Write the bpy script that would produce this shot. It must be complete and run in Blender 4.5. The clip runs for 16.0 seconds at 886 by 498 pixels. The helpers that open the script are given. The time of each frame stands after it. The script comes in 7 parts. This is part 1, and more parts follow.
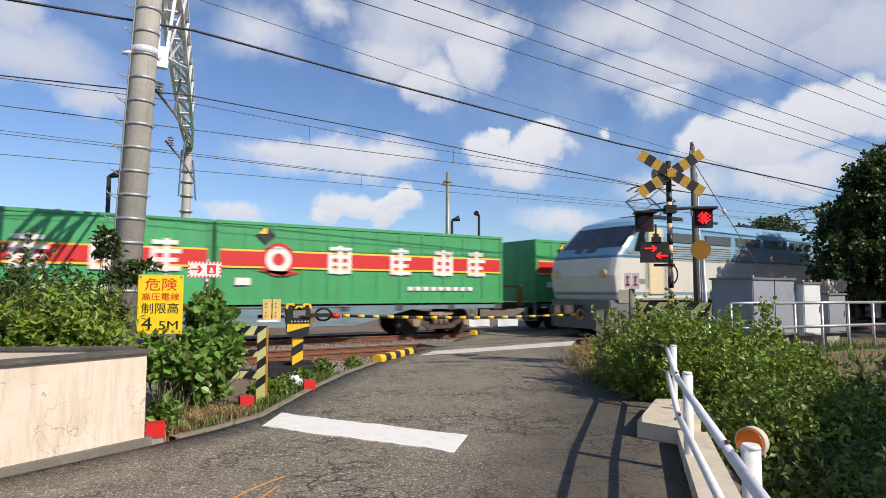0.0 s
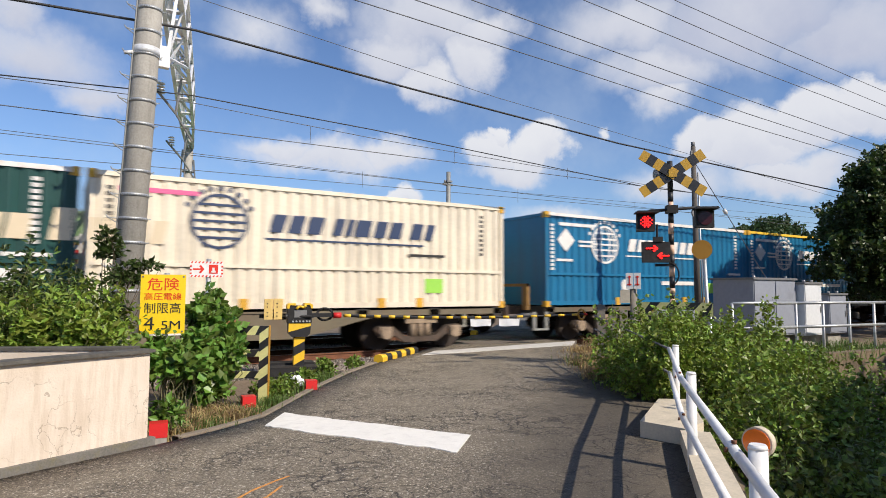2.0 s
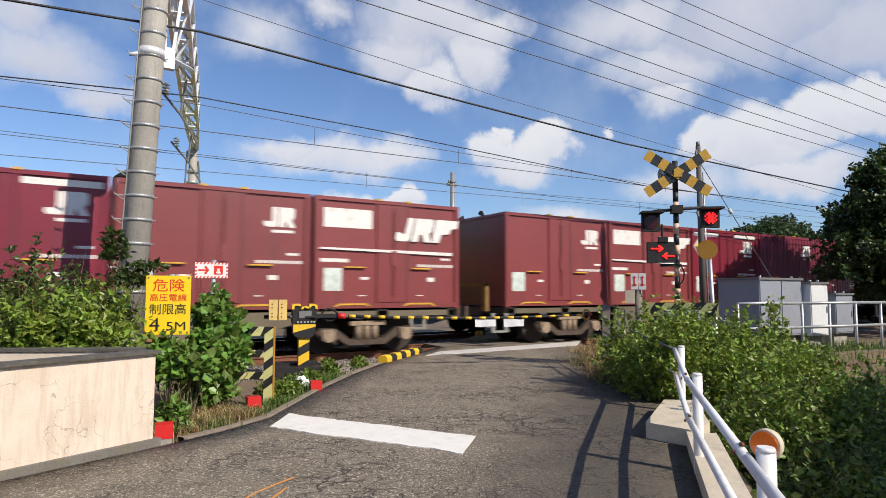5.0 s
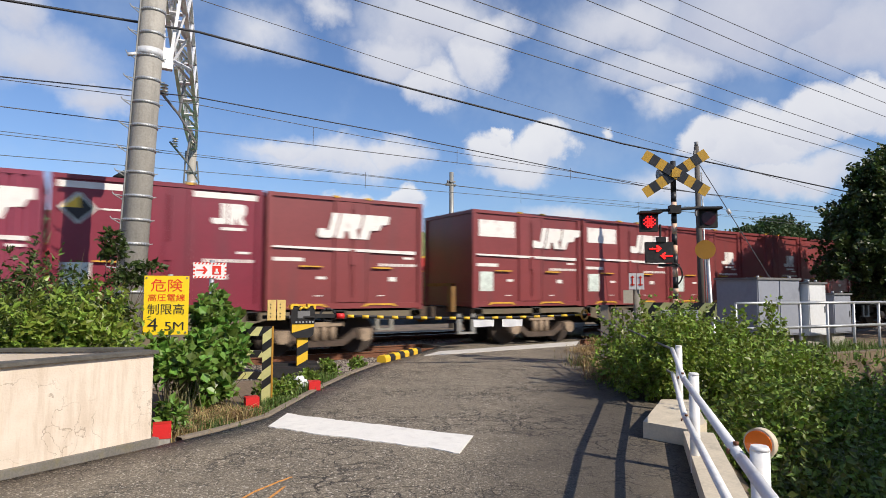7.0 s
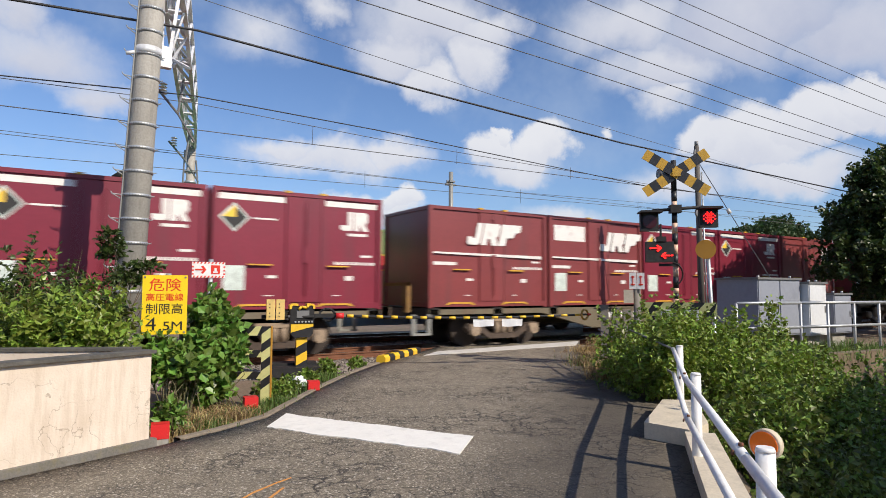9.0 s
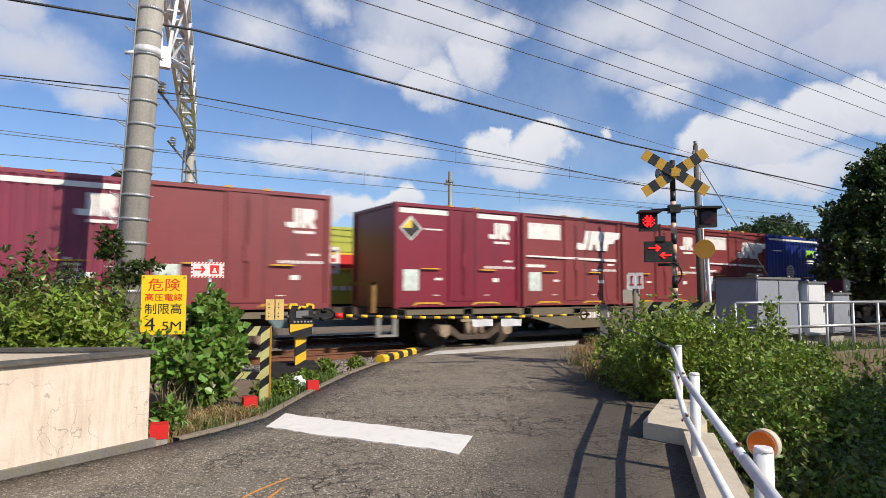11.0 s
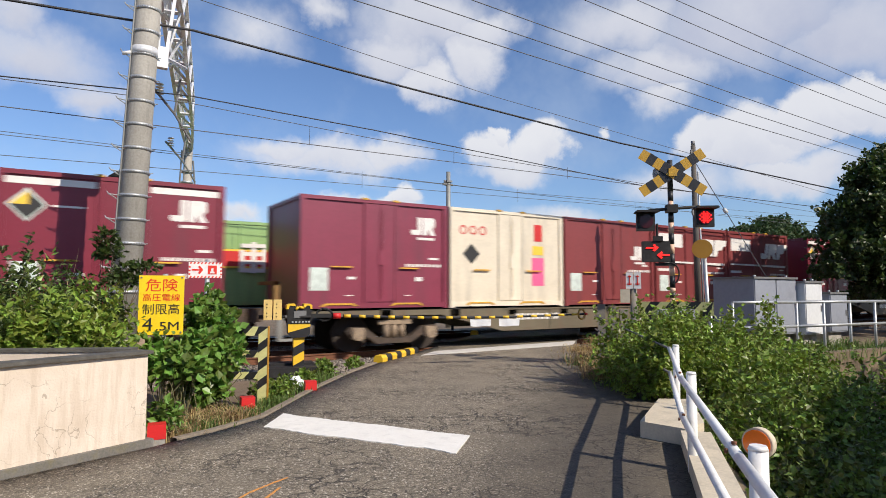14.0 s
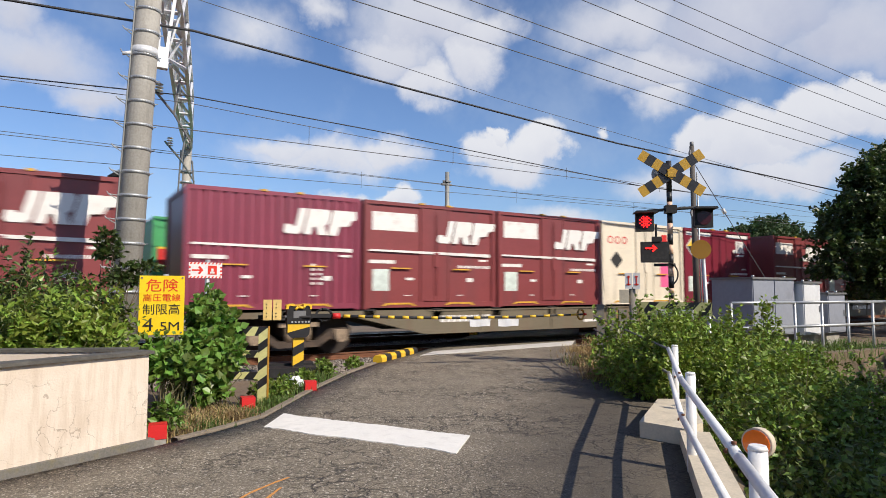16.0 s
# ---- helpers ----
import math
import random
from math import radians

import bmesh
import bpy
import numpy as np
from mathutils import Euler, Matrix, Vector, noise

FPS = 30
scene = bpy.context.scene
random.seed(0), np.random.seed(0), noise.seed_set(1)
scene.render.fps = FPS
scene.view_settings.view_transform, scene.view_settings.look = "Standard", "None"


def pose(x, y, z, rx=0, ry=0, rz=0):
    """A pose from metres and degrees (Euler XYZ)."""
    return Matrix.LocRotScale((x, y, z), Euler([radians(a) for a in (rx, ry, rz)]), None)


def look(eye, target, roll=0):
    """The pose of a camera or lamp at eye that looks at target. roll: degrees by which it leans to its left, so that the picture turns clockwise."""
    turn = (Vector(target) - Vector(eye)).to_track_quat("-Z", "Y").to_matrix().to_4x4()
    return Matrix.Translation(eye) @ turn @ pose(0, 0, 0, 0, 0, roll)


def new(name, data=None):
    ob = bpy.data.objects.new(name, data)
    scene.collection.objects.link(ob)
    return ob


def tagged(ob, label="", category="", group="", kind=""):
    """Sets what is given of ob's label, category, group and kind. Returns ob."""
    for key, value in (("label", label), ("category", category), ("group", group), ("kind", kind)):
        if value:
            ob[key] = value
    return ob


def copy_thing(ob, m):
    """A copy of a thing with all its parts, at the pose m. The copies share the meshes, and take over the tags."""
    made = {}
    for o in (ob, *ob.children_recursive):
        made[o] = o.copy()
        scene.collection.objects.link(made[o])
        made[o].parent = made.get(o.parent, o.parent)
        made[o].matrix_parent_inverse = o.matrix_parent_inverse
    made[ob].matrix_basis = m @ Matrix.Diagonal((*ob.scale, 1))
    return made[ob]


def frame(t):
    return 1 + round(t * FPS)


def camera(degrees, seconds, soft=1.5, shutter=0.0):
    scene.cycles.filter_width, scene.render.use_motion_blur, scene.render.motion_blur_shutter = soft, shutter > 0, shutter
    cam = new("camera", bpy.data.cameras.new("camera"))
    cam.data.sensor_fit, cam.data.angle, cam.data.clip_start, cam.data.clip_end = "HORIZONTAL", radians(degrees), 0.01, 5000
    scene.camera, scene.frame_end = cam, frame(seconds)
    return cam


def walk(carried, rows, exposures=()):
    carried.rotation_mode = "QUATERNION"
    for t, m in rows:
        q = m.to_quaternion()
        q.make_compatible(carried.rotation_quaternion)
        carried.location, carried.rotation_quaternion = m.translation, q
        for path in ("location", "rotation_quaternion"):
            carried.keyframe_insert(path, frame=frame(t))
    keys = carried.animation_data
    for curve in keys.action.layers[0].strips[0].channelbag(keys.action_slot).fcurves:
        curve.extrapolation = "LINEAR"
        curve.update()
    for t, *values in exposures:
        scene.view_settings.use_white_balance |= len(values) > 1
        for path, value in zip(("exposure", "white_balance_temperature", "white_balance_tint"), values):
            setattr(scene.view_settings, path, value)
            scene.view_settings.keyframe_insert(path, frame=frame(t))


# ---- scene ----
PATH = [
    (0.0, 0.012, -0.036, 1.427, 32.023, 3.886, 0.203),
    (0.5, 0.021, -0.021, 1.429, 32.053, 3.857, 0.250),
    (1.0, 0.001, -0.023, 1.430, 32.043, 3.869, 0.222),
    (1.5, -0.011, -0.025, 1.427, 32.046, 3.885, 0.213),
    (2.0, -0.015, -0.019, 1.428, 32.052, 3.870, 0.226),
    (2.5, -0.003, -0.014, 1.428, 32.005, 3.879, 0.210),
    (3.0, -0.004, -0.005, 1.431, 31.914, 3.882, 0.149),
    (3.5, -0.015, 0.007, 1.432, 31.799, 3.899, 0.146),
    (4.0, -0.023, 0.001, 1.438, 31.674, 3.862, 0.186),
    (5.2, -0.016, -0.012, 1.435, 31.670, 3.885, 0.160),
    (6.5, -0.008, -0.023, 1.432, 31.696, 3.912, 0.130),
    (7.0, -0.009, -0.028, 1.434, 31.735, 3.893, 0.139),
    (7.5, 0.001, -0.014, 1.431, 31.745, 3.860, 0.146),
    (8.0, 0.003, -0.003, 1.434, 31.750, 3.854, 0.115),
    (8.5, 0.013, 0.009, 1.429, 31.732, 3.873, 0.134),
    (9.0, 0.004, 0.008, 1.430, 31.800, 3.881, 0.165),
    (10.2, 0.005, 0.005, 1.431, 31.850, 3.865, 0.145),
    (11.5, 0.005, 0.001, 1.433, 31.890, 3.849, 0.122),
    (12.0, 0.001, -0.006, 1.432, 31.879, 3.865, 0.048),
    (12.5, 0.000, 0.000, 1.430, 31.900, 3.870, 0.110),
    (13.0, 0.004, 0.003, 1.430, 31.934, 3.867, 0.064),
    (13.5, 0.010, 0.005, 1.427, 31.961, 3.887, 0.113),
    (14.0, 0.010, -0.008, 1.430, 32.012, 3.870, 0.065),
    (14.5, 0.000, -0.019, 1.432, 32.060, 3.880, 0.119),
    (15.0, -0.004, -0.027, 1.435, 32.080, 3.877, 0.098),
    (15.5, -0.009, -0.029, 1.434, 32.076, 3.886, 0.020),
    (16.0, -0.016, -0.016, 1.435, 32.154, 3.866, 0.103),
]
cam = camera(72.0, 16.0, soft=0.9, shutter=0.18)


def aim(x, y, z, az, tilt, lean):
    a, p = radians(az), radians(tilt)
    way = Vector((math.sin(a) * math.cos(p), math.cos(a) * math.cos(p), math.sin(p)))
    return look((x, y, z), Vector((x, y, z)) + way, lean)


walk(cam, [(t, aim(*row)) for t, *row in PATH])

# ---- light: low summer sun behind the viewer, broken cloud ----
SUN_WAY = Vector((0.36, -0.93, 0.0)).normalized()
SUN_UP = radians(38.5)
sun = new("sun", bpy.data.lights.new("sun", "SUN"))
sun.data.energy, sun.data.angle, sun.data.color = 5.2, radians(0.55), (1.0, 0.89, 0.75)
sun.matrix_world = look((0, 0, 0), -(SUN_WAY * math.cos(SUN_UP) + Vector((0, 0, math.sin(SUN_UP)))))
scene.view_settings.exposure = 0.0

world = bpy.data.worlds.new("world")
scene.world = world
world.use_nodes = True


class Nodes:
    """Short hand for building node trees."""

    def __init__(self, tree):
        self.tree = tree

    def add(self, kind, **sets):
        n = self.tree.nodes.new(kind)
        for k, v in sets.items():
            setattr(n, k, v)
        return n

    def put(self, socket, v):
        if isinstance(v, bpy.types.NodeSocket):
            self.tree.links.new(v, socket)
        elif v is not None:
            socket.default_value = v

    def math(self, op, a, b=None, c=None, clamp=False):
        n = self.add("ShaderNodeMath", operation=op, use_clamp=clamp)
        for s, v in zip(n.inputs, (a, b, c)):
            self.put(s, v)
        return n.outputs[0]

    def mix(self, f, a, b, blend="MIX"):
        n = self.add("ShaderNodeMix", data_type="RGBA", blend_type=blend)
        self.put(n.inputs[0], f)
        for s, v in ((n.inputs[6], a), (n.inputs[7], b)):
            self.put(s, (*v, 1) if isinstance(v, tuple) and len(v) == 3 else v)
        return n.outputs[2]

    def noise(self, vec, scale, detail=4, rough=0.55):
        n = self.add("ShaderNodeTexNoise")
        self.put(n.inputs["Vector"], vec)
        n.inputs["Scale"].default_value, n.inputs["Detail"].default_value, n.inputs["Roughness"].default_value = scale, detail, rough
        return n.outputs["Fac"]

    def ramp(self, f, lo, hi):
        n = self.add("ShaderNodeMapRange", interpolation_type="SMOOTHSTEP")
        for s, v in zip(n.inputs, (f, lo, hi)):
            self.put(s, v)
        return n.outputs[0]


def build_sky():
    w = Nodes(world.node_tree)
    w.tree.nodes.clear()
    sky = w.add("ShaderNodeTexSky", sky_type="NISHITA", sun_disc=False, sun_elevation=SUN_UP,
                sun_rotation=math.atan2(SUN_WAY.x, SUN_WAY.y), air_density=1.0, dust_density=0.6, ozone_density=2.5)
    way = w.add("ShaderNodeTexCoord").outputs["Generated"]
    sep = w.add("ShaderNodeSeparateXYZ")
    w.put(sep.inputs[0], way)
    az = w.math("MULTIPLY", w.math("ARCTAN2", sep.outputs[0], sep.outputs[1]), 57.2958)
    el = w.math("MULTIPLY", w.math("ARCSINE", sep.outputs[2]), 57.2958)
    # billows: the bearings wander by a rough noise, so that the outlines puff and fray
    puff = w.add("ShaderNodeTexNoise")
    puff.inputs["Scale"].default_value, puff.inputs["Detail"].default_value, puff.inputs["Roughness"].default_value = 11, 7, 0.58
    w.put(puff.inputs["Vector"], way)
    split = w.add("ShaderNodeSeparateColor")
    w.put(split.inputs[0], puff.outputs["Color"])
    az = w.math("ADD", az, w.math("MULTIPLY", w.math("SUBTRACT", split.outputs[0], 0.5), 7.5))
    el = w.math("ADD", el, w.math("MULTIPLY", w.math("SUBTRACT", split.outputs[1], 0.5), 5.5))
    # centre bearing, height, half sizes in degrees, softness, greyness
    banks = [(-2.2, 17.6, 7.5, 3.8, 1.2, 0.8), (2.2, 15.4, 3.6, 2.2, 1.2, 0.7), (-3.8, 20.3, 3.5, 3.0, 1.2, 0.75),
             (30.6, 23.8, 9.8, 4.8, 0.95, 0.55), (34.4, 21.0, 4.2, 3.8, 0.8, 0.3), (27.4, 21.0, 5.4, 4.2, 0.95, 0.55), (30.3, 18.9, 3.5, 2.6, 0.9, 0.25), (36.0, 23.0, 5.0, 3.2, 0.9, 0.4),
             (49.0, 23.0, 9.5, 4.2, 1.15, 0.5), (59.4, 21.6, 12.0, 6.2, 1.0, 1.0), (67.2, 19.4, 7.5, 5.6, 1.0, 0.9), (52.0, 19.2, 7.0, 4.2, 1.0, 0.5), (52.0, 16.6, 3.6, 2.4, 1.1, 0.35),
             (59.5, 12.2, 6.0, 3.3, 0.45, 0.25), (64.4, 13.3, 4.8, 2.9, 0.45, 0.2), (68.0, 13.8, 3.5, 2.9, 0.5, 0.2), (55.6, 12.9, 2.9, 1.8, 0.6, 0.2), (53.2, 9.4, 6.6, 2.7, 1.2, 0.5), (61.9, 9.2, 6.4, 2.6, 0.8, 0.45),
             (41.0, 12.8, 3.6, 2.7, 0.45, 0.1), (36.2, 12.9, 3.2, 2.3, 0.5, 0.15), (38.4, 11.2, 5.7, 2.1, 0.85, 0.35), (37.1, 14.3, 1.3, 1.2, 0.4, 0.0),
             (21.6, 11.8, 11.0, 2.5, 1.1, 0.35), (17.5, 12.4, 5.2, 1.8, 1.1, 0.3), (27.2, 12.4, 4.6, 2.1, 0.95, 0.3),
             (24.8, 7.6, 5.9, 1.8, 0.55, 0.2), (27.6, 8.5, 2.6, 1.4, 0.5, 0.1), (21.2, 6.8, 2.8, 1.3, 0.7, 0.2), (13.2, 7.3, 3.2, 1.2, 1.2, 0.3),
             (14.8, 21.9, 6.2, 3.2, 1.6, 0.3), (20.4, 24.7, 3.6, 1.8, 1.3, 0.3), (46.5, 14.0, 1.0, 0.9, 1.0, 0.1), (43.3, 6.4, 6.0, 1.6, 1.3, 0.3),
             (100.0, 22.0, 16.0, 7.0, 0.9, 0.5), (-50.0, 20.0, 18.0, 6.0, 0.9, 0.5), (-120.0, 24.0, 16.0, 6.0, 0.9, 0.5)]
    cloud, grey = None, None
    for a, e, ra, re, soft, dull in banks:
        x = w.math("DIVIDE", w.math("SUBTRACT", az, a), ra)
        y = w.math("DIVIDE", w.math("SUBTRACT", el, e), re)
        y = w.math("ADD", y, w.math("MULTIPLY", w.math("LESS_THAN", y, 0.0), w.math("MULTIPLY", y, 0.25)))
        d = w.math("SQRT", w.math("ADD", w.math("MULTIPLY", x, x), w.math("MULTIPLY", y, y)))
        c = w.ramp(d, 1.0, 1.0 - 0.75 * soft)
        # bases duller than crowns
        g = w.math("MULTIPLY", c, w.math("ADD", w.math("MULTIPLY", w.ramp(y, 0.5, -0.9), 0.45), dull))
        cloud = c if cloud is None else w.math("MAXIMUM", cloud, c)
        grey = g if grey is None else w.math("MAXIMUM", grey, g)
    mottle = w.math("ADD", w.math("MULTIPLY", w.noise(way, 9, 6, 0.6), 0.9), 0.5)
    white = w.mix(w.math("MULTIPLY", w.math("MULTIPLY", grey, mottle), 0.85, clamp=True), (8.0, 8.0, 8.2), (4.9, 5.2, 6.4))
    veil = w.math("MULTIPLY", w.ramp(w.noise(way, 5, 5, 0.6), 0.45, 0.75), 0.25)
    deep = w.mix(veil, w.mix(1.0, sky.outputs[0], (0.94, 1.05, 1.27), "MULTIPLY"), (5.3, 6.2, 7.4))
    out = w.mix(w.math("MULTIPLY", cloud, 0.93), deep, white)
    bg = w.add("ShaderNodeBackground")
    w.put(bg.inputs[0], out)
    bg.inputs[1].default_value = 0.108
    w.tree.links.new(bg.outputs[0], w.add("ShaderNodeOutputWorld").inputs[0])


build_sky()

# ---- materials ----
MATS = {}


def mat(name, color, rough=0.6, metal=0.0, vary=0.12, scale=3.0, dirt=None, dirt_amount=0.0, bump=0.0, bump_scale=40.0, streaks=False,
        glow=0.0, each=0.0, leaf=False, coat=0.0):
    """A painted, bare or natural surface: colour varied at two scales, dirt, fine relief."""
    if name in MATS:
        return MATS[name]
    m = bpy.data.materials.new(name)
    m.use_nodes = True
    w = Nodes(m.node_tree)
    b = m.node_tree.nodes["Principled BSDF"]
    tc = w.add("ShaderNodeTexCoord").outputs["Object"]
    col = (*color, 1)
    if vary:
        n = w.ramp(w.noise(tc, scale, 5), 0.3, 0.7)
        lo = tuple(max(0, c * (1 - vary)) for c in color)
        hi = tuple(min(1, c * (1 + vary)) for c in color)
        col = w.mix(n, lo, hi)
        col = w.mix(0.5, col, w.mix(w.ramp(w.noise(tc, scale * 14, 3), 0.3, 0.7), lo, hi))
    if each:
        info = w.add("ShaderNodeNewGeometry").outputs["Random Per Island"] if leaf else w.add("ShaderNodeObjectInfo").outputs["Random"]
        hsv = w.add("ShaderNodeHueSaturation")
        w.put(hsv.inputs["Value"], w.math("ADD", w.math("MULTIPLY", info, 2 * each), 1 - each))
        if leaf:
            w.put(hsv.inputs["Hue"], w.math("ADD", w.math("MULTIPLY", info, 0.05), 0.475))
        w.put(hsv.inputs["Color"], col)
        col = hsv.outputs[0]
    if dirt:
        v = tc
        if streaks:
            mp = w.add("ShaderNodeMapping")
            mp.inputs["Scale"].default_value = (1, 1, 0.12)
            w.put(mp.inputs[0], tc)
            v = mp.outputs[0]
        f = w.ramp(w.noise(v, scale * 1.7, 6, 0.65), 0.48, 0.72)
        col = w.mix(w.math("MULTIPLY", f, dirt_amount), col, dirt)
    w.put(b.inputs["Base Color"], col)
    b.inputs["Roughness"].default_value, b.inputs["Metallic"].default_value = rough, metal
    if coat:
        b.inputs["Coat Weight"].default_value = coat
    if leaf:
        b.inputs["Transmission Weight"].default_value = 0.0
        b.inputs["Subsurface Weight"].default_value = 0.0
        tr = w.add("ShaderNodeBsdfTranslucent")
        w.put(tr.inputs[0], col)
        mx = w.add("ShaderNodeMixShader")
        mx.inputs[0].default_value = 0.3
        w.tree.links.new(b.outputs[0], mx.inputs[1])
        w.tree.links.new(tr.outputs[0], mx.inputs[2])
        w.tree.links.new(mx.outputs[0], m.node_tree.nodes["Material Output"].inputs[0])
    if glow:
        b.inputs["Emission Color"].default_value, b.inputs["Emission Strength"].default_value = (*color, 1), glow
    if bump:
        bm_ = w.add("ShaderNodeBump")
        bm_.inputs["Strength"].default_value, bm_.inputs["Distance"].default_value = bump, 0.01
        w.put(bm_.inputs["Height"], w.noise(tc, bump_scale, 4, 0.6))
        w.put(b.inputs["Normal"], bm_.outputs[0])
    MATS[name] = m
    return m


def asphalt(name="asphalt", tone_=1.0, crazed=0.42):
    m = bpy.data.materials.new(name)
    m.use_nodes = True
    w = Nodes(m.node_tree)
    b = m.node_tree.nodes["Principled BSDF"]
    tc = w.add("ShaderNodeTexCoord").outputs["Object"]
    stones = w.add("ShaderNodeTexVoronoi")
    stones.inputs["Scale"].default_value = 78
    w.put(stones.inputs["Vector"], tc)
    speck = w.ramp(stones.outputs["Distance"], 0.05, 0.5)
    tone = w.add("ShaderNodeSeparateColor")
    w.put(tone.inputs[0], stones.outputs["Color"])
    col = w.mix(w.ramp(tone.outputs[0], 0.3, 1.0), tuple(tone_ * v for v in (0.172, 0.144, 0.100)), tuple(tone_ * v for v in (0.50, 0.425, 0.315)))
    col = w.mix(w.math("MULTIPLY", speck, 0.45), col, (0.078, 0.069, 0.056))
    col = w.mix(w.math("MULTIPLY", w.ramp(w.noise(tc, 0.9, 5), 0.35, 0.7), 0.42), col, tuple(tone_ * v for v in (0.225, 0.191, 0.140)))
    col = w.mix(w.ramp(tone.outputs[1], 0.945, 0.955), col, (0.52, 0.47, 0.39))
    # darker brown towards the kerb, partly shade put into the colour; ragged soft border
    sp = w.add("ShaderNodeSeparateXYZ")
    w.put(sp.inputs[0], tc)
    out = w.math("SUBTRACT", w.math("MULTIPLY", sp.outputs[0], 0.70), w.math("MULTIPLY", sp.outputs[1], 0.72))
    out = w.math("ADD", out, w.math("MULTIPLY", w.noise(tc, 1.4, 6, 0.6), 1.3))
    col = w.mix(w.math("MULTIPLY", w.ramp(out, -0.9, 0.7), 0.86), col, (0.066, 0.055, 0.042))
    # craze of cracks, stronger where the surface is tired
    mp = w.add("ShaderNodeVectorMath", operation="ADD")
    wob = w.add("ShaderNodeTexNoise")
    wob.inputs["Scale"].default_value, wob.inputs["Detail"].default_value = 2.6, 6
    w.put(wob.inputs["Vector"], tc)
    sc = w.add("ShaderNodeVectorMath", operation="SCALE")
    sc.inputs["Scale"].default_value = 0.55
    w.put(sc.inputs[0], wob.outputs["Color"])
    w.put(mp.inputs[0], tc)
    w.put(mp.inputs[1], sc.outputs[0])
    cracks = w.add("ShaderNodeTexVoronoi", feature="DISTANCE_TO_EDGE")
    cracks.inputs["Scale"].default_value = 3.8
    w.put(cracks.inputs["Vector"], mp.outputs[0])
    line = w.ramp(cracks.outputs["Distance"], 0.036, 0.009)
    tired = w.ramp(w.noise(tc, 0.8, 4), crazed, crazed + 0.2)
    small = w.add("ShaderNodeTexVoronoi", feature="DISTANCE_TO_EDGE")
    small.inputs["Scale"].default_value = 9.5
    w.put(small.inputs["Vector"], mp.outputs[0])
    web = w.math("MULTIPLY", w.ramp(small.outputs["Distance"], 0.075, 0.02), w.ramp(w.noise(tc, 2.3, 6, 0.7), 0.46, 0.56))
    line = w.math("MAXIMUM", w.math("MULTIPLY", line, tired), w.math("MULTIPLY", web, w.math("ADD", w.math("MULTIPLY", tired, 0.5), 0.5)))
    col = w.mix(w.math("MULTIPLY", line, 0.85), col, (0.018, 0.017, 0.016))
    w.put(b.inputs["Base Color"], col)
    b.inputs["Roughness"].default_value = 0.82
    bp = w.add("ShaderNodeBump")
    bp.inputs["Strength"].default_value, bp.inputs["Distance"].default_value = 0.8, 0.006
    w.put(bp.inputs["Height"], w.math("SUBTRACT", w.math("MULTIPLY", speck, -0.6), w.math("MULTIPLY", line, 2.0)))
    w.put(b.inputs["Normal"], bp.outputs[0])
    MATS[name] = m
    return m


def cracked_plaster():
    m = bpy.data.materials.new("cracked cream plaster")
    m.use_nodes = True
    w = Nodes(m.node_tree)
    b = m.node_tree.nodes["Principled BSDF"]
    tc = w.add("ShaderNodeTexCoord").outputs["Object"]
    col = w.mix(w.ramp(w.noise(tc, 2.2, 5), 0.3, 0.7), (0.62, 0.53, 0.43), (0.72, 0.63, 0.53))
    mp = w.add("ShaderNodeMapping")
    mp.inputs["Scale"].default_value = (1, 1, 0.1)
    w.put(mp.inputs[0], tc)
    col = w.mix(w.math("MULTIPLY", w.ramp(w.noise(mp.outputs[0], 16, 6, 0.65), 0.46, 0.66), 0.5), col, (0.52, 0.42, 0.32))
    wob = w.add("ShaderNodeTexNoise")
    wob.inputs["Scale"].default_value, wob.inputs["Detail"].default_value = 3.0, 7
    w.put(wob.inputs["Vector"], tc)
    sc = w.add("ShaderNodeVectorMath", operation="SCALE")
    sc.inputs["Scale"].default_value = 0.6
    w.put(sc.inputs[0], wob.outputs["Color"])
    ad = w.add("ShaderNodeVectorMath", operation="ADD")
    tall = w.add("ShaderNodeMapping")
    tall.inputs["Scale"].default_value = (1, 1, 0.38)
    w.put(tall.inputs[0], tc)
    w.put(ad.inputs[0], tall.outputs[0])
    w.put(ad.inputs[1], sc.outputs[0])
    cr = w.add("ShaderNodeTexVoronoi", feature="DISTANCE_TO_EDGE")
    cr.inputs["Scale"].default_value = 2.3
    w.put(cr.inputs["Vector"], ad.outputs[0])
    line = w.ramp(cr.outputs["Distance"], 0.009, 0.002)
    line = w.math("MULTIPLY", line, w.ramp(w.noise(tc, 1.7, 3), 0.44, 0.56))
    col = w.mix(w.math("MULTIPLY", line, 0.6), col, (0.28, 0.23, 0.17))
    w.put(b.inputs["Base Color"], col)
    b.inputs["Roughness"].default_value = 0.85
    bp = w.add("ShaderNodeBump")
    bp.inputs["Strength"].default_value, bp.inputs["Distance"].default_value = 0.35, 0.01
    w.put(bp.inputs["Height"], w.math("SUBTRACT", w.noise(tc, 60, 4), w.math("MULTIPLY", line, 1.5)))
    w.put(b.inputs["Normal"], bp.outputs[0])
    MATS["plaster"] = m
    return m


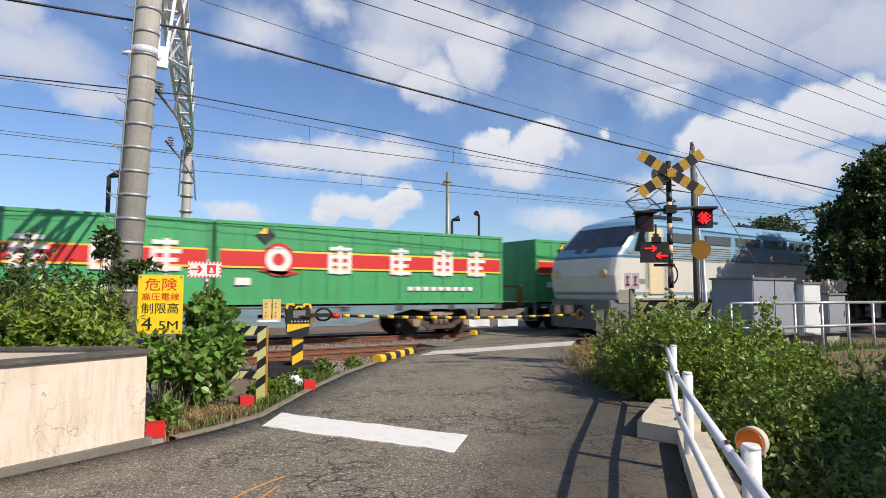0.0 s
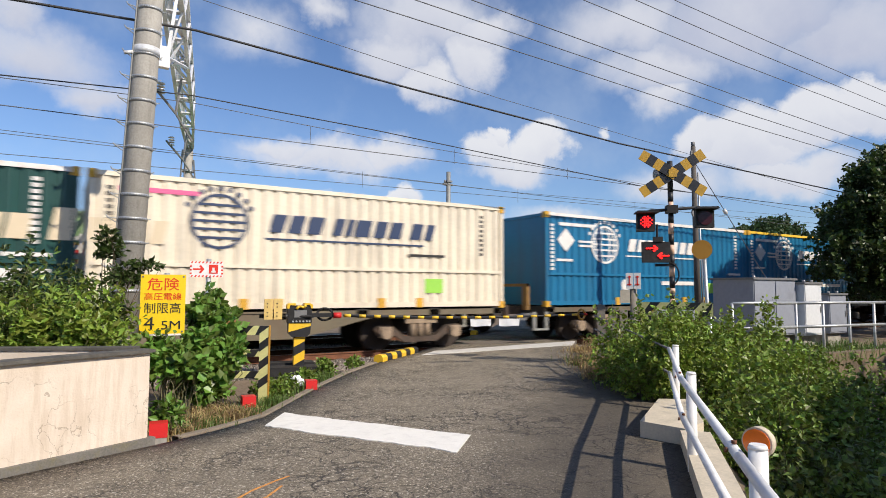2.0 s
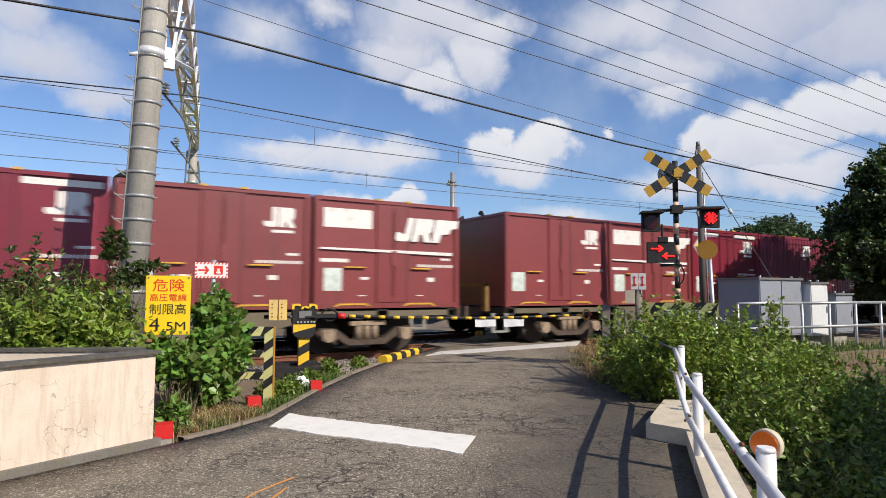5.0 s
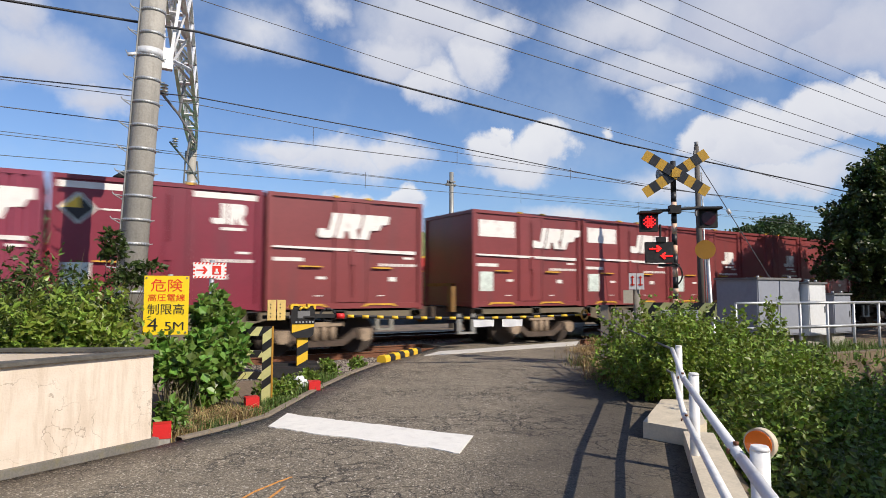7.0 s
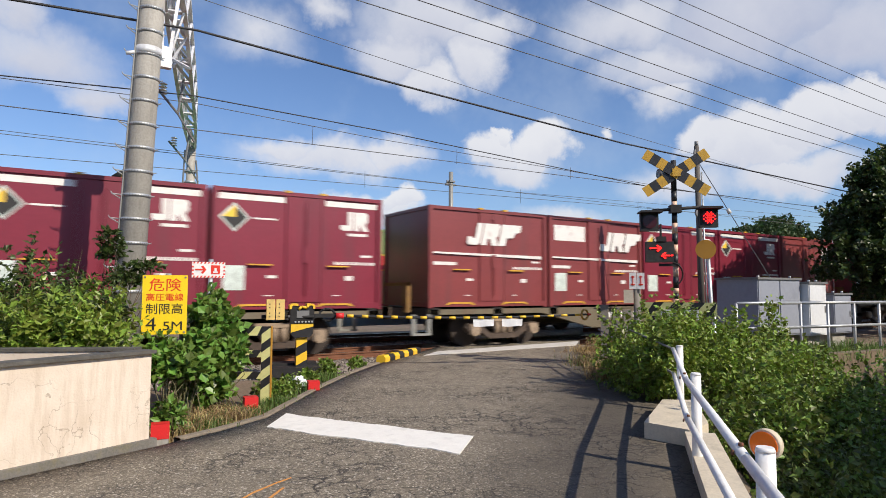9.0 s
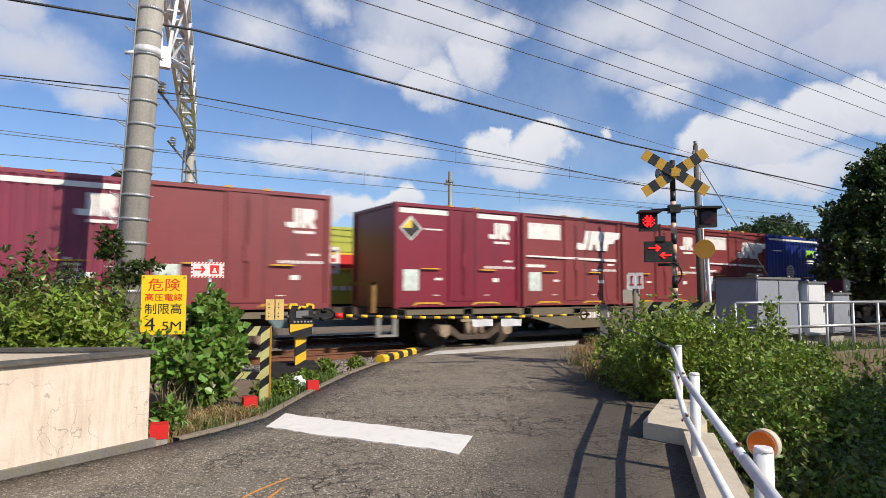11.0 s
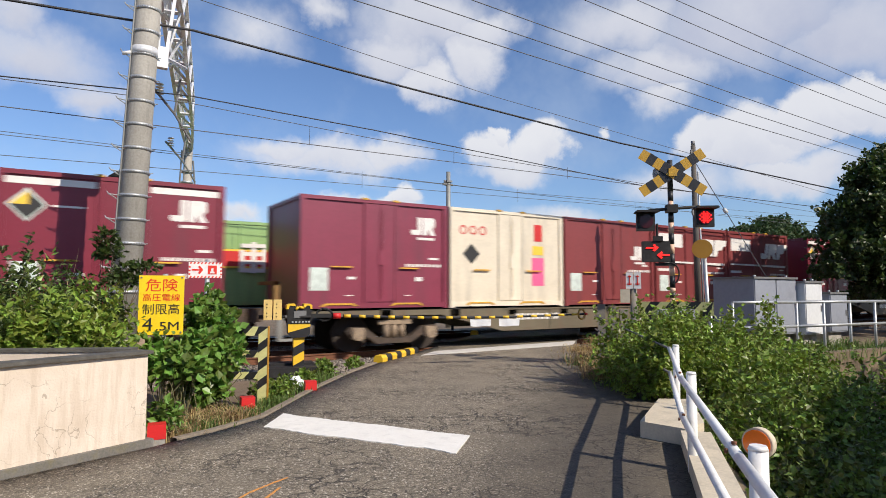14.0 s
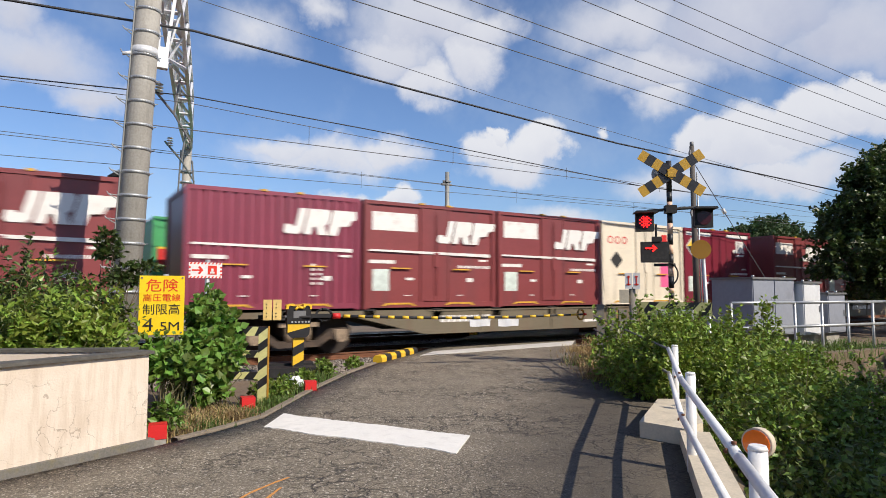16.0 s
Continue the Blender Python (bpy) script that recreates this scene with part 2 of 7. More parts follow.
asphalt(), cracked_plaster()
mat("concrete", (0.36, 0.34, 0.30), 0.85, vary=0.18, scale=2.5, dirt=(0.12, 0.11, 0.09), dirt_amount=0.5, bump=0.4, streaks=True)
mat("pale concrete", (0.58, 0.51, 0.39), 0.85, vary=0.12, scale=3, dirt=(0.25, 0.22, 0.17), dirt_amount=0.35, bump=0.3)
mat("mossy concrete", (0.20, 0.150, 0.10), 0.9, vary=0.35, scale=2.4, dirt=(0.035, 0.028, 0.018), dirt_amount=0.9, bump=0.5, streaks=True)
mat("earth", (0.17, 0.125, 0.085), 0.95, vary=0.35, scale=1.2, dirt=(0.07, 0.075, 0.03), dirt_amount=0.6, bump=0.8)
mat("ballast", (0.24, 0.20, 0.17), 0.95, vary=0.35, scale=9, dirt=(0.13, 0.085, 0.06), dirt_amount=0.6, bump=1.0, bump_scale=18)
mat("ballast stone", (0.27, 0.235, 0.205), 0.9, vary=0.2, scale=12, each=0.45, leaf=False)
mat("rusty steel", (0.20, 0.085, 0.045), 0.75, 0.3, vary=0.3, scale=5, dirt=(0.09, 0.045, 0.03), dirt_amount=0.6)
mat("rail head", (0.55, 0.50, 0.46), 0.28, 1.0, vary=0.1)
mat("sleeper", (0.27, 0.25, 0.22), 0.9, vary=0.2, scale=4)
mat("road paint", (0.80, 0.78, 0.72), 0.7, vary=0.05, scale=4, dirt=(0.55, 0.53, 0.49), dirt_amount=0.4, bump=0.3)
mat("worn road paint", (0.58, 0.56, 0.52), 0.75, vary=0.12, scale=4, dirt=(0.30, 0.27, 0.23), dirt_amount=0.6, bump=0.3)
mat("orange chalk", (0.62, 0.27, 0.06), 0.9, vary=0.2, scale=30, dirt=(0.2, 0.15, 0.1), dirt_amount=0.8)
mat("grey deck", (0.16, 0.14, 0.12), 0.85, vary=0.2, scale=4, dirt=(0.19, 0.11, 0.07), dirt_amount=0.7)


def box(bm, x0, y0, z0, x1, y1, z1, mi=0):
    v = [bm.verts.new(p) for p in ((x0, y0, z0), (x1, y0, z0), (x1, y1, z0), (x0, y1, z0), (x0, y0, z1), (x1, y0, z1), (x1, y1, z1), (x0, y1, z1))]
    for f in ((3, 2, 1, 0), (4, 5, 6, 7), (0, 1, 5, 4), (1, 2, 6, 5), (2, 3, 7, 6), (3, 0, 4, 7)):
        bm.faces.new([v[i] for i in f]).material_index = mi
    return v


def bar(bm, a, b, r, n=8, r2=None, mi=0, turn=0.0, caps=True):
    """A round or n-sided bar from a to b."""
    a, b = Vector(a), Vector(b)
    q = (b - a).to_track_quat("Z", "Y")
    rings = []
    for p, rr in ((a, r), (b, r if r2 is None else r2)):
        rings.append([bm.verts.new(p + q @ Vector((rr * math.cos(turn + 2 * math.pi * i / n), rr * math.sin(turn + 2 * math.pi * i / n), 0))) for i in range(n)])
    for i in range(n):
        f = bm.faces.new((rings[0][i], rings[0][(i + 1) % n], rings[1][(i + 1) % n], rings[1][i]))
        f.material_index, f.smooth = mi, n > 6
    if caps:
        bm.faces.new(rings[0][::-1]).material_index = mi
        bm.faces.new(rings[1]).material_index = mi


def prism(bm, outline, depth_from, depth_to, axis="y", mi=0):
    """An outline in two coordinates, drawn out along the third axis."""
    def at(p, d):
        return {"y": (p[0], d, p[1]), "z": (p[0], p[1], d), "x": (d, p[0], p[1])}[axis]
    lo = [bm.verts.new(at(p, depth_from)) for p in outline]
    hi = [bm.verts.new(at(p, depth_to)) for p in outline]
    n = len(outline)
    for i in range(n):
        bm.faces.new((lo[i], lo[(i + 1) % n], hi[(i + 1) % n], hi[i])).material_index = mi
    bm.faces.new(lo[::-1]).material_index = mi
    bm.faces.new(hi).material_index = mi


def finish(bm, name, mats, bevel=0.0):
    if bevel:
        bmesh.ops.bevel(bm, geom=[e for e in bm.edges if e.is_manifold and e.calc_face_angle(0) > 0.6], offset=bevel, segments=1, affect="EDGES", clamp_overlap=True)
    bmesh.ops.recalc_face_normals(bm, faces=bm.faces[:])
    me = bpy.data.meshes.new(name)
    bm.to_mesh(me)
    bm.free()
    for m in (mats if isinstance(mats, (list, tuple)) else [mats]):
        me.materials.append(MATS[m])
    return me


def part(name, bm, mats, parent, label="", bevel=0.0):
    ob = new(name, finish(bm, name, mats, bevel))
    ob.parent = parent
    return tagged(ob, label=label)


def thing(name, label, category, group="", kind="", m=None):
    ob = tagged(new(name), label, category, group, kind)
    if m:
        ob.matrix_basis = m
    return ob


def solid(name, bm, mats, label="", category="", group="", kind="", m=None, bevel=0.0):
    ob = tagged(new(name, finish(bm, name, mats, bevel)), label, category, group, kind)
    if m:
        ob.matrix_basis = m
    return ob


# ---- ground, road, tracks ----
TRACK_A, TRACK_B = 13.82, 17.82
ROAD_L = [(-9.5, 1.5), (-4.2, 3.95), (-0.34, 5.72), (0.74, 6.2), (1.36, 6.52), (1.98, 6.94), (3.15, 8.5), (4.23, 9.79), (5.54, 11.13), (7.2, 12.53), (8.98, 14.1), (12.74, 17.59), (16.5, 21.5), (30, 36)]
ROAD_R = [(-3.6, -6.4), (0.9, -0.8), (3.2, 1.95), (3.88, 2.67), (4.94, 3.68), (5.4, 4.15), (6.6, 5.25), (7.4, 6.6), (9.06, 9.02), (10.9, 11.2), (12.4, 12.7), (16.4, 16.6), (20.0, 20.2), (34, 34)]


def ground_height(x, y):
    """Level land, a ditch beside the road, the line's low bank."""
    u = (x - 3.88) * 0.70 - (y - 2.67) * 0.72   # distance out from the road's kerb
    z = -0.12
    if u > 0.35:
        ditch = min(1.0, (u - 0.35) / 1.5) * max(0.0, min(1.0, (6.5 - y - 0.06 * (x - 10)) / 0.8))
        z -= 1.75 * ditch
    if y > 10.9:
        z -= 0.18 * min(1.0, (y - 10.9) / 0.5)
    if y > 7.2 and x > 10:
        z += 0.25 * min(1, (y - 7.2) / 0.5) * max(0, min(1, (11 - y) / 1.0)) * min(1, (x - 10) / 1.0)
    return z


def build_ground():
    xs = sorted(set([-2500, -900, -300, -120, -60] + [round(-30 + 1.0 * i, 2) for i in range(31)] + [round(0.5 * i, 2) for i in range(60)] + [30, 34, 40, 50, 70, 120, 300, 900, 2500]))
    ys = sorted(set([-2500, -900, -300, -100, -40, -20, -10] + [round(-6 + 0.5 * i, 2) for i in range(64)] + [27, 30, 40, 60, 120, 300, 900, 2500]))
    verts = [(x, y, ground_height(x, y) + (0.02 * noise.noise((x, y, 0)) if abs(x) < 60 else 0)) for y in ys for x in xs]
    n = len(xs)
    faces = [(j * n + i, j * n + i + 1, (j + 1) * n + i + 1, (j + 1) * n + i) for j in range(len(ys) - 1) for i in range(n - 1)]
    me = bpy.data.meshes.new("ground")
    me.from_pydata(verts, [], faces)
    me.materials.append(MATS["earth"])
    tagged(new("ground", me), "bare brown earth with weeds beside the railway", "ground", kind="structure")

    bm = bmesh.new()
    top = []
    for (a, b), (c, d) in zip(ROAD_L, ROAD_R):
        top.append([bm.verts.new((a + (c - a) * k / 8, b + (d - b) * k / 8, 0.0)) for k in range(9)])
    for r, s in zip(top, top[1:]):
        for k in range(8):
            bm.faces.new((r[k], r[k + 1], s[k + 1], s[k])).smooth = True
    edge = [e for e in bm.edges if e.is_boundary]
    down = bmesh.ops.extrude_edge_only(bm, edges=edge)
    for v in [g for g in down["geom"] if isinstance(g, bmesh.types.BMVert)]:
        v.co.z -= 0.3
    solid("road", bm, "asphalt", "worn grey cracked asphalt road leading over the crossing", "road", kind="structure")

    for nm, y in (("track_bed", TRACK_A), ("track_bed", TRACK_B)):
        bm = bmesh.new()
        for lo, hi in ((-420, -0.0), (0.0, 420)):
            prism(bm, [(y - 1.75, -0.3), (y - 1.35, -0.17), (y + 1.35, -0.17), (y + 1.75, -0.3)], lo, hi, "x")
        solid(nm, bm, "ballast", "brown grey crushed stone ballast under the rails", "ballast", kind="structure")
        sl = bmesh.new()
        for i in range(-60, 110):
            if not (3.0 < i * 0.6 - (y - 13.8) < 13.2):
                box(sl, i * 0.6 - 0.1, y - 1.0, -0.25, i * 0.6 + 0.1, y + 1.0, -0.15)
        solid("sleepers", sl, "sleeper", "grey concrete railway sleepers lying in ballast", "sleeper", kind="stuff")
        for s in (-1, 1):
            r = bmesh.new()
            yr = y + s * 0.5655
            prof = [(-0.0625, -0.153), (0.0625, -0.153), (0.0625, -0.14), (0.01, -0.12), (0.01, -0.045), (0.0325, -0.035), (0.0325, 0.0), (-0.0325, 0.0), (-0.0325, -0.035), (-0.01, -0.045), (-0.01, -0.12), (-0.0625, -0.14)]
            prism(r, [(yr + a, b) for a, b in prof], -400, 400, "x")
            for f in r.faces:
                if abs(f.calc_center_median().z) < 0.001:
                    f.material_index = 1
            solid("rail", r, ["rusty steel", "rail head"], "rusty brown steel rail with a bright worn head", "rail", "rails of the two tracks", "structure")
    # rubber and plank deck between the rails
    for y, xa, xb in ((TRACK_A, 8.2, 13.4), (TRACK_B, 12.2, 17.6)):
        bm = bmesh.new()
        box(bm, xa, y - 0.48, -0.14, xb, y + 0.48, 0.008)
        solid("crossing_deck", bm, "grey deck", "dirty grey deck slab between the rails", "deck", kind="structure", bevel=0.01)
    # paint
    def paint(nm, pts, label, z=0.022, z_=0):
        bm = bmesh.new()
        n = 40
        rows = []
        for k in range(n + 1):
            f = k / n
            a = Vector(pts[0]).lerp(Vector(pts[1]), f)
            b = Vector(pts[3]).lerp(Vector(pts[2]), f)
            j = 0.05 * noise.noise((f * 7, 3.1, z * 50)) + 0.024 * noise.noise((f * 31, 3.1, 2)), 0.05 * noise.noise((f * 7, 8.4, z * 50)) + 0.024 * noise.noise((f * 31, 8.4, 2))
            d = (b - a).normalized()
            a, b = a + d * j[0], b + d * j[1]
            rows.append([bm.verts.new((*a.lerp(b, s), z + 0.004 * 0)) for s in (0, 0.33, 0.66, 1)])
        for r, s in zip(rows, rows[1:]):
            for i in range(3):
                bm.faces.new((r[i], r[i + 1], s[i + 1], s[i]))
        ex = bmesh.ops.extrude_face_region(bm, geom=bm.faces[:])
        for v in [g for g in ex["geom"] if isinstance(g, bmesh.types.BMVert)]:
            v.co.z -= 0.03
        solid(nm, bm, "road paint" if z_ == 0 else "worn road paint", label, "road marking", kind="structure")
    for pts in (((1.05, 4.33), (1.19, 4.46), (1.41, 4.60), (1.53, 4.66)), ((1.18, 4.22), (1.27, 4.30), (1.41, 4.46))):
        bm = bmesh.new()
        for p, q in zip(pts, pts[1:]):
            p, q = Vector(p), Vector(q)
            s = (q - p).normalized() * 0.011
            prism(bm, [(p.x - s.y, p.y + s.x), (p.x + s.y, p.y - s.x), (q.x + s.y * 0.7, q.y - s.x * 0.7), (q.x - s.y * 0.7, q.y + s.x * 0.7)], -0.02, 0.003, "z")
        solid("chalk_stroke", bm, "orange chalk", "faint orange survey stroke sprayed on the asphalt", "road marking", kind="structure")
    paint("stop_line", [(2.24, 7.04), (3.46, 5.01), (3.01, 4.56), (1.85, 6.46)], "thick white painted stop line on the asphalt", 0.009)
    paint("edge_line", [(7.50, 12.32), (12.45, 12.78), (11.45, 11.85), (6.75, 11.68)], "worn white painted line before the rails", 0.009, 1)


build_ground()


def sky_block_walls():
    """Plain unseen walls that close the back, added to block some sky light."""
    bm = bmesh.new()
    box(bm, -40, -15.4, -0.3, 45, -15.0, 5.2)
    solid("wall_south", bm, "pale concrete", "unseen pale wall added behind to block sky light", "wall", kind="structure")
    bm = bmesh.new()
    box(bm, -22.4, -15, -0.3, -22.0, 9.0, 4.2)
    solid("wall_west", bm, "pale concrete", "unseen pale wall added to block sky light", "wall", kind="structure")


sky_block_walls()
# ---- the two freight trains ----
for nm, c in (("wine paint", (0.190, 0.016, 0.034)), ("brown red paint", (0.210, 0.043, 0.044)), ("plum paint", (0.225, 0.036, 0.066)),
              ("bottle green paint", (0.010, 0.060, 0.050)), ("cream paint", (0.74, 0.66, 0.52)), ("teal blue paint", (0.010, 0.150, 0.300)),
              ("royal blue paint", (0.012, 0.035, 0.260)), ("leaf green paint", (0.060, 0.330, 0.120)), ("lime paint", (0.42, 0.46, 0.07)), ("pale green paint", (0.26, 0.42, 0.16))):
    mat(nm, c, 0.42, vary=0.10, scale=1.2, dirt=tuple(0.45 * v + 0.03 for v in c), dirt_amount=0.45, streaks=True, each=0.07, bump=0.12, bump_scale=6)
mat("white marking", (0.74, 0.72, 0.68), 0.5, vary=0.06, dirt=(0.40, 0.30, 0.28), dirt_amount=0.45)
mat("tan marking", (0.66, 0.55, 0.38), 0.5, vary=0.05)
mat("navy marking", (0.02, 0.04, 0.10), 0.5, vary=0.05)
mat("red marking", (0.55, 0.022, 0.02), 0.5, vary=0.05)
mat("pink marking", (0.72, 0.12, 0.28), 0.5, vary=0.05)
mat("yellow marking", (0.80, 0.52, 0.05), 0.5, vary=0.06)
mat("lime marking", (0.30, 0.62, 0.08), 0.5, vary=0.05)
mat("black marking", (0.02, 0.02, 0.02), 0.6, vary=0.1)
mat("pale sticker", (0.56, 0.63, 0.58), 0.5, vary=0.3, scale=9)
mat("pocket yellow", (0.62, 0.34, 0.03), 0.6, vary=0.15, dirt=(0.12, 0.06, 0.03), dirt_amount=0.5)
mat("dirty ochre", (0.24, 0.13, 0.035), 0.7, vary=0.2, dirt=(0.08, 0.05, 0.03), dirt_amount=0.6)
mat("gap shade steel", (0.03, 0.028, 0.028), 0.8, vary=0.1)
mat("wagon grey green", (0.135, 0.112, 0.072), 0.65, vary=0.15, scale=1.5, dirt=(0.14, 0.08, 0.05), dirt_amount=0.6, streaks=True, each=0.14)
mat("wagon blue grey", (0.14, 0.21, 0.24), 0.65, vary=0.15, scale=1.5, dirt=(0.10, 0.07, 0.05), dirt_amount=0.5, streaks=True, each=0.1)
mat("bogie steel", (0.075, 0.055, 0.042), 0.8, 0.2, vary=0.3, scale=4, dirt=(0.17, 0.10, 0.06), dirt_amount=0.6)
mat("wheel steel", (0.045, 0.034, 0.028), 0.7, 0.3, vary=0.2)
mat("dusty casting", (0.30, 0.225, 0.155), 0.85, vary=0.3, scale=6, dirt=(0.08, 0.055, 0.04), dirt_amount=0.6)
mat("grey tube", (0.30, 0.30, 0.28), 0.5, 0.4, vary=0.1)

# a soft speed-up over the clip: metres gone at t seconds
def gone(t):
    k = t - 8.0
    return 0.0015515 * k ** 3 + 0.0135948 * k * k + 20.9317 * k + 134.638


SPEED_B = 20.9
FACE = 0.0
MOVERS = []          # (thing, x at the origin of its train, y, z, which train)


def sheet(bm, x0, z0, x1, z1, y, mi=0, lean=0.0, t=0.006):
    """A thin painted plate on a wall that faces -y; lean shears it to the right."""
    prism(bm, [(x0, z0), (x1, z0), (x1 + lean * (z1 - z0), z1), (x0 + lean * (z1 - z0), z1)], y - t, y + 0.002, "y", mi)


def lozenge(bm, x, z, r, y, mi=0):
    prism(bm, [(x - r, z), (x, z - r), (x + r, z), (x, z + r)], y - 0.006, y + 0.002, "y", mi)


def ring(bm, x, z, r0, r1, y, mi=0, n=28):
    for i in range(n):
        a, b = 2 * math.pi * i / n, 2 * math.pi * (i + 1) / n
        prism(bm, [(x + r0 * math.cos(a), z + r0 * math.sin(a)), (x + r1 * math.cos(a), z + r1 * math.sin(a)), (x + r1 * math.cos(b), z + r1 * math.sin(b)), (x + r0 * math.cos(b), z + r0 * math.sin(b))], y - 0.006, y + 0.002, "y", mi)


def disc(bm, x, z, r, y, mi=0, n=24):
    prism(bm, [(x + r * math.cos(2 * math.pi * i / n), z + r * math.sin(2 * math.pi * i / n)) for i in range(n)], y - 0.006, y + 0.002, "y", mi)


def emblem(bm, i, x, z, h, y):
    """The operator's mark as a hook and a block."""
    w, k = h * 0.72, h * 0.30
    if i == 0:
        prism(bm, [(x, z + 0.28 * h), (x, z + 0.1 * h), (x + 0.1 * h, z), (x + w - 0.1 * h, z), (x + w, z + 0.1 * h), (x + w, z + h), (x + w - k, z + h), (x + w - k, z + 0.28 * h)], y - 0.006, y + 0.002)
    else:
        x += w + 0.06 * h
        prism(bm, [(x, z), (x + k, z), (x + k, z + 0.34 * h), (x + w * 0.42, z + 0.34 * h), (x + w * 0.72, z), (x + w * 1.15, z), (x + w * 0.9, z + 0.36 * h), (x + w * 1.1, z + 0.52 * h),
                   (x + w * 1.1, z + 0.9 * h), (x + w * 0.95, z + h), (x, z + h)], y - 0.006, y + 0.002)


MARK_PIECES = ([(0, 0.36), (0, 0.1), (0.1, 0), (0.52, 0), (0.64, 0.12), (0.64, 1), (0.36, 1), (0.36, 0.3), (0.24, 0.3), (0.24, 0.36)],
               [(0.70, 0), (0.98, 0), (0.98, 0.3), (1.10, 0.3), (1.24, 0), (1.56, 0), (1.40, 0.36), (1.52, 0.48), (1.52, 0.9), (1.42, 1), (0.70, 1)],
               [(1.58, 0), (1.92, 0), (1.96, 0.36), (2.30, 0.40), (2.36, 0.62), (2.60, 0.66), (2.60, 1), (1.58, 1)])


def mark_piece(bm, i, x, z, h, y):
    """One piece of the slanted mark."""
    prism(bm, [(x + (1.12 * p + 0.24 * q) * h, z + q * h) for p, q in MARK_PIECES[i]], y - 0.006, y + 0.002)


def shell(ob, paint, L, W, H, ribs=(), corrugated=0, lip=0.045):
    """A steel box in parts: inner walls, corner posts, floor and roof frames, and a folded or ribbed panel on each long side."""
    hx, hy, p = L / 2, W / 2, 0.11
    bm = bmesh.new()
    box(bm, -hx + lip, -hy + lip + 0.004, 0.10, hx - lip, hy - lip - 0.004, H - 0.03)
    part("body", bm, paint, ob)
    for sx in (-1, 1):
        for sy in (-1, 1):
            bm = bmesh.new()
            x0, y0 = (-hx, hx - p)[sx > 0], (-hy, hy - p)[sy > 0]
            box(bm, x0, y0, 0, x0 + p, y0 + p, H)
            part("corner_post", bm, paint, ob, bevel=0.012)
    for nm, z0, z1 in (("floor_frame", 0.03, 0.15), ("roof_frame", H - 0.085, H - 0.004)):
        bm = bmesh.new()
        o = [(-hx + 0.004, -hy + 0.004), (hx - 0.004, -hy + 0.004), (hx - 0.004, hy - 0.004), (-hx + 0.004, hy - 0.004)]
        q = [(-hx + 0.08, -hy + 0.08), (hx - 0.08, -hy + 0.08), (hx - 0.08, hy - 0.08), (-hx + 0.08, hy - 0.08)]
        v = [[bm.verts.new((*a, z)) for a in r] for z in (z0, z1) for r in (o, q)]
        for k in range(4):
            m = (k + 1) % 4
            for a, b in ((0, 2), (3, 1), (1, 0), (2, 3)):
                bm.faces.new((v[a][k], v[a][m], v[b][m], v[b][k]))
        part(nm, bm, paint, ob)
    for sy in (-1, 1):
        yw, yo = sy * (hy - lip), sy * (hy - 0.008)
        line = [(-hx + p, yw)]
        if corrugated:
            step = (L - 2 * p) / corrugated
            for i in range(corrugated):
                a = -hx + p + i * step
                line += [(a + step * 0.25, yw), (a + step * 0.38, yo), (a + step * 0.82, yo), (a + step * 0.95, yw)]
        else:
            for r in ribs:
                line += [(r - 0.04, yw), (r - 0.032, yo), (r + 0.032, yo), (r + 0.04, yw)]
        line.append((hx - p, yw))
        bm = bmesh.new()
        lo = [bm.verts.new((x, y, 0.15)) for x, y in line]
        hi = [bm.verts.new((x, y, H - 0.085)) for x, y in line]
        for k in range(len(line) - 1):
            bm.faces.new((lo[k], lo[k + 1], hi[k + 1], hi[k]))
        part("side_panel", bm, paint, ob)


def mark(ob, name, material, label, *draws, kind=""):
    """One painted mark as a part; draws are calls that fill its bmesh."""
    d = bmesh.new()
    for fn, *args in draws:
        fn(d, *args)
    o = part(name, d, material, ob, label)
    if kind:
        o["kind"] = kind
    return o


SMALL = (3.715, 2.45, 2.5)


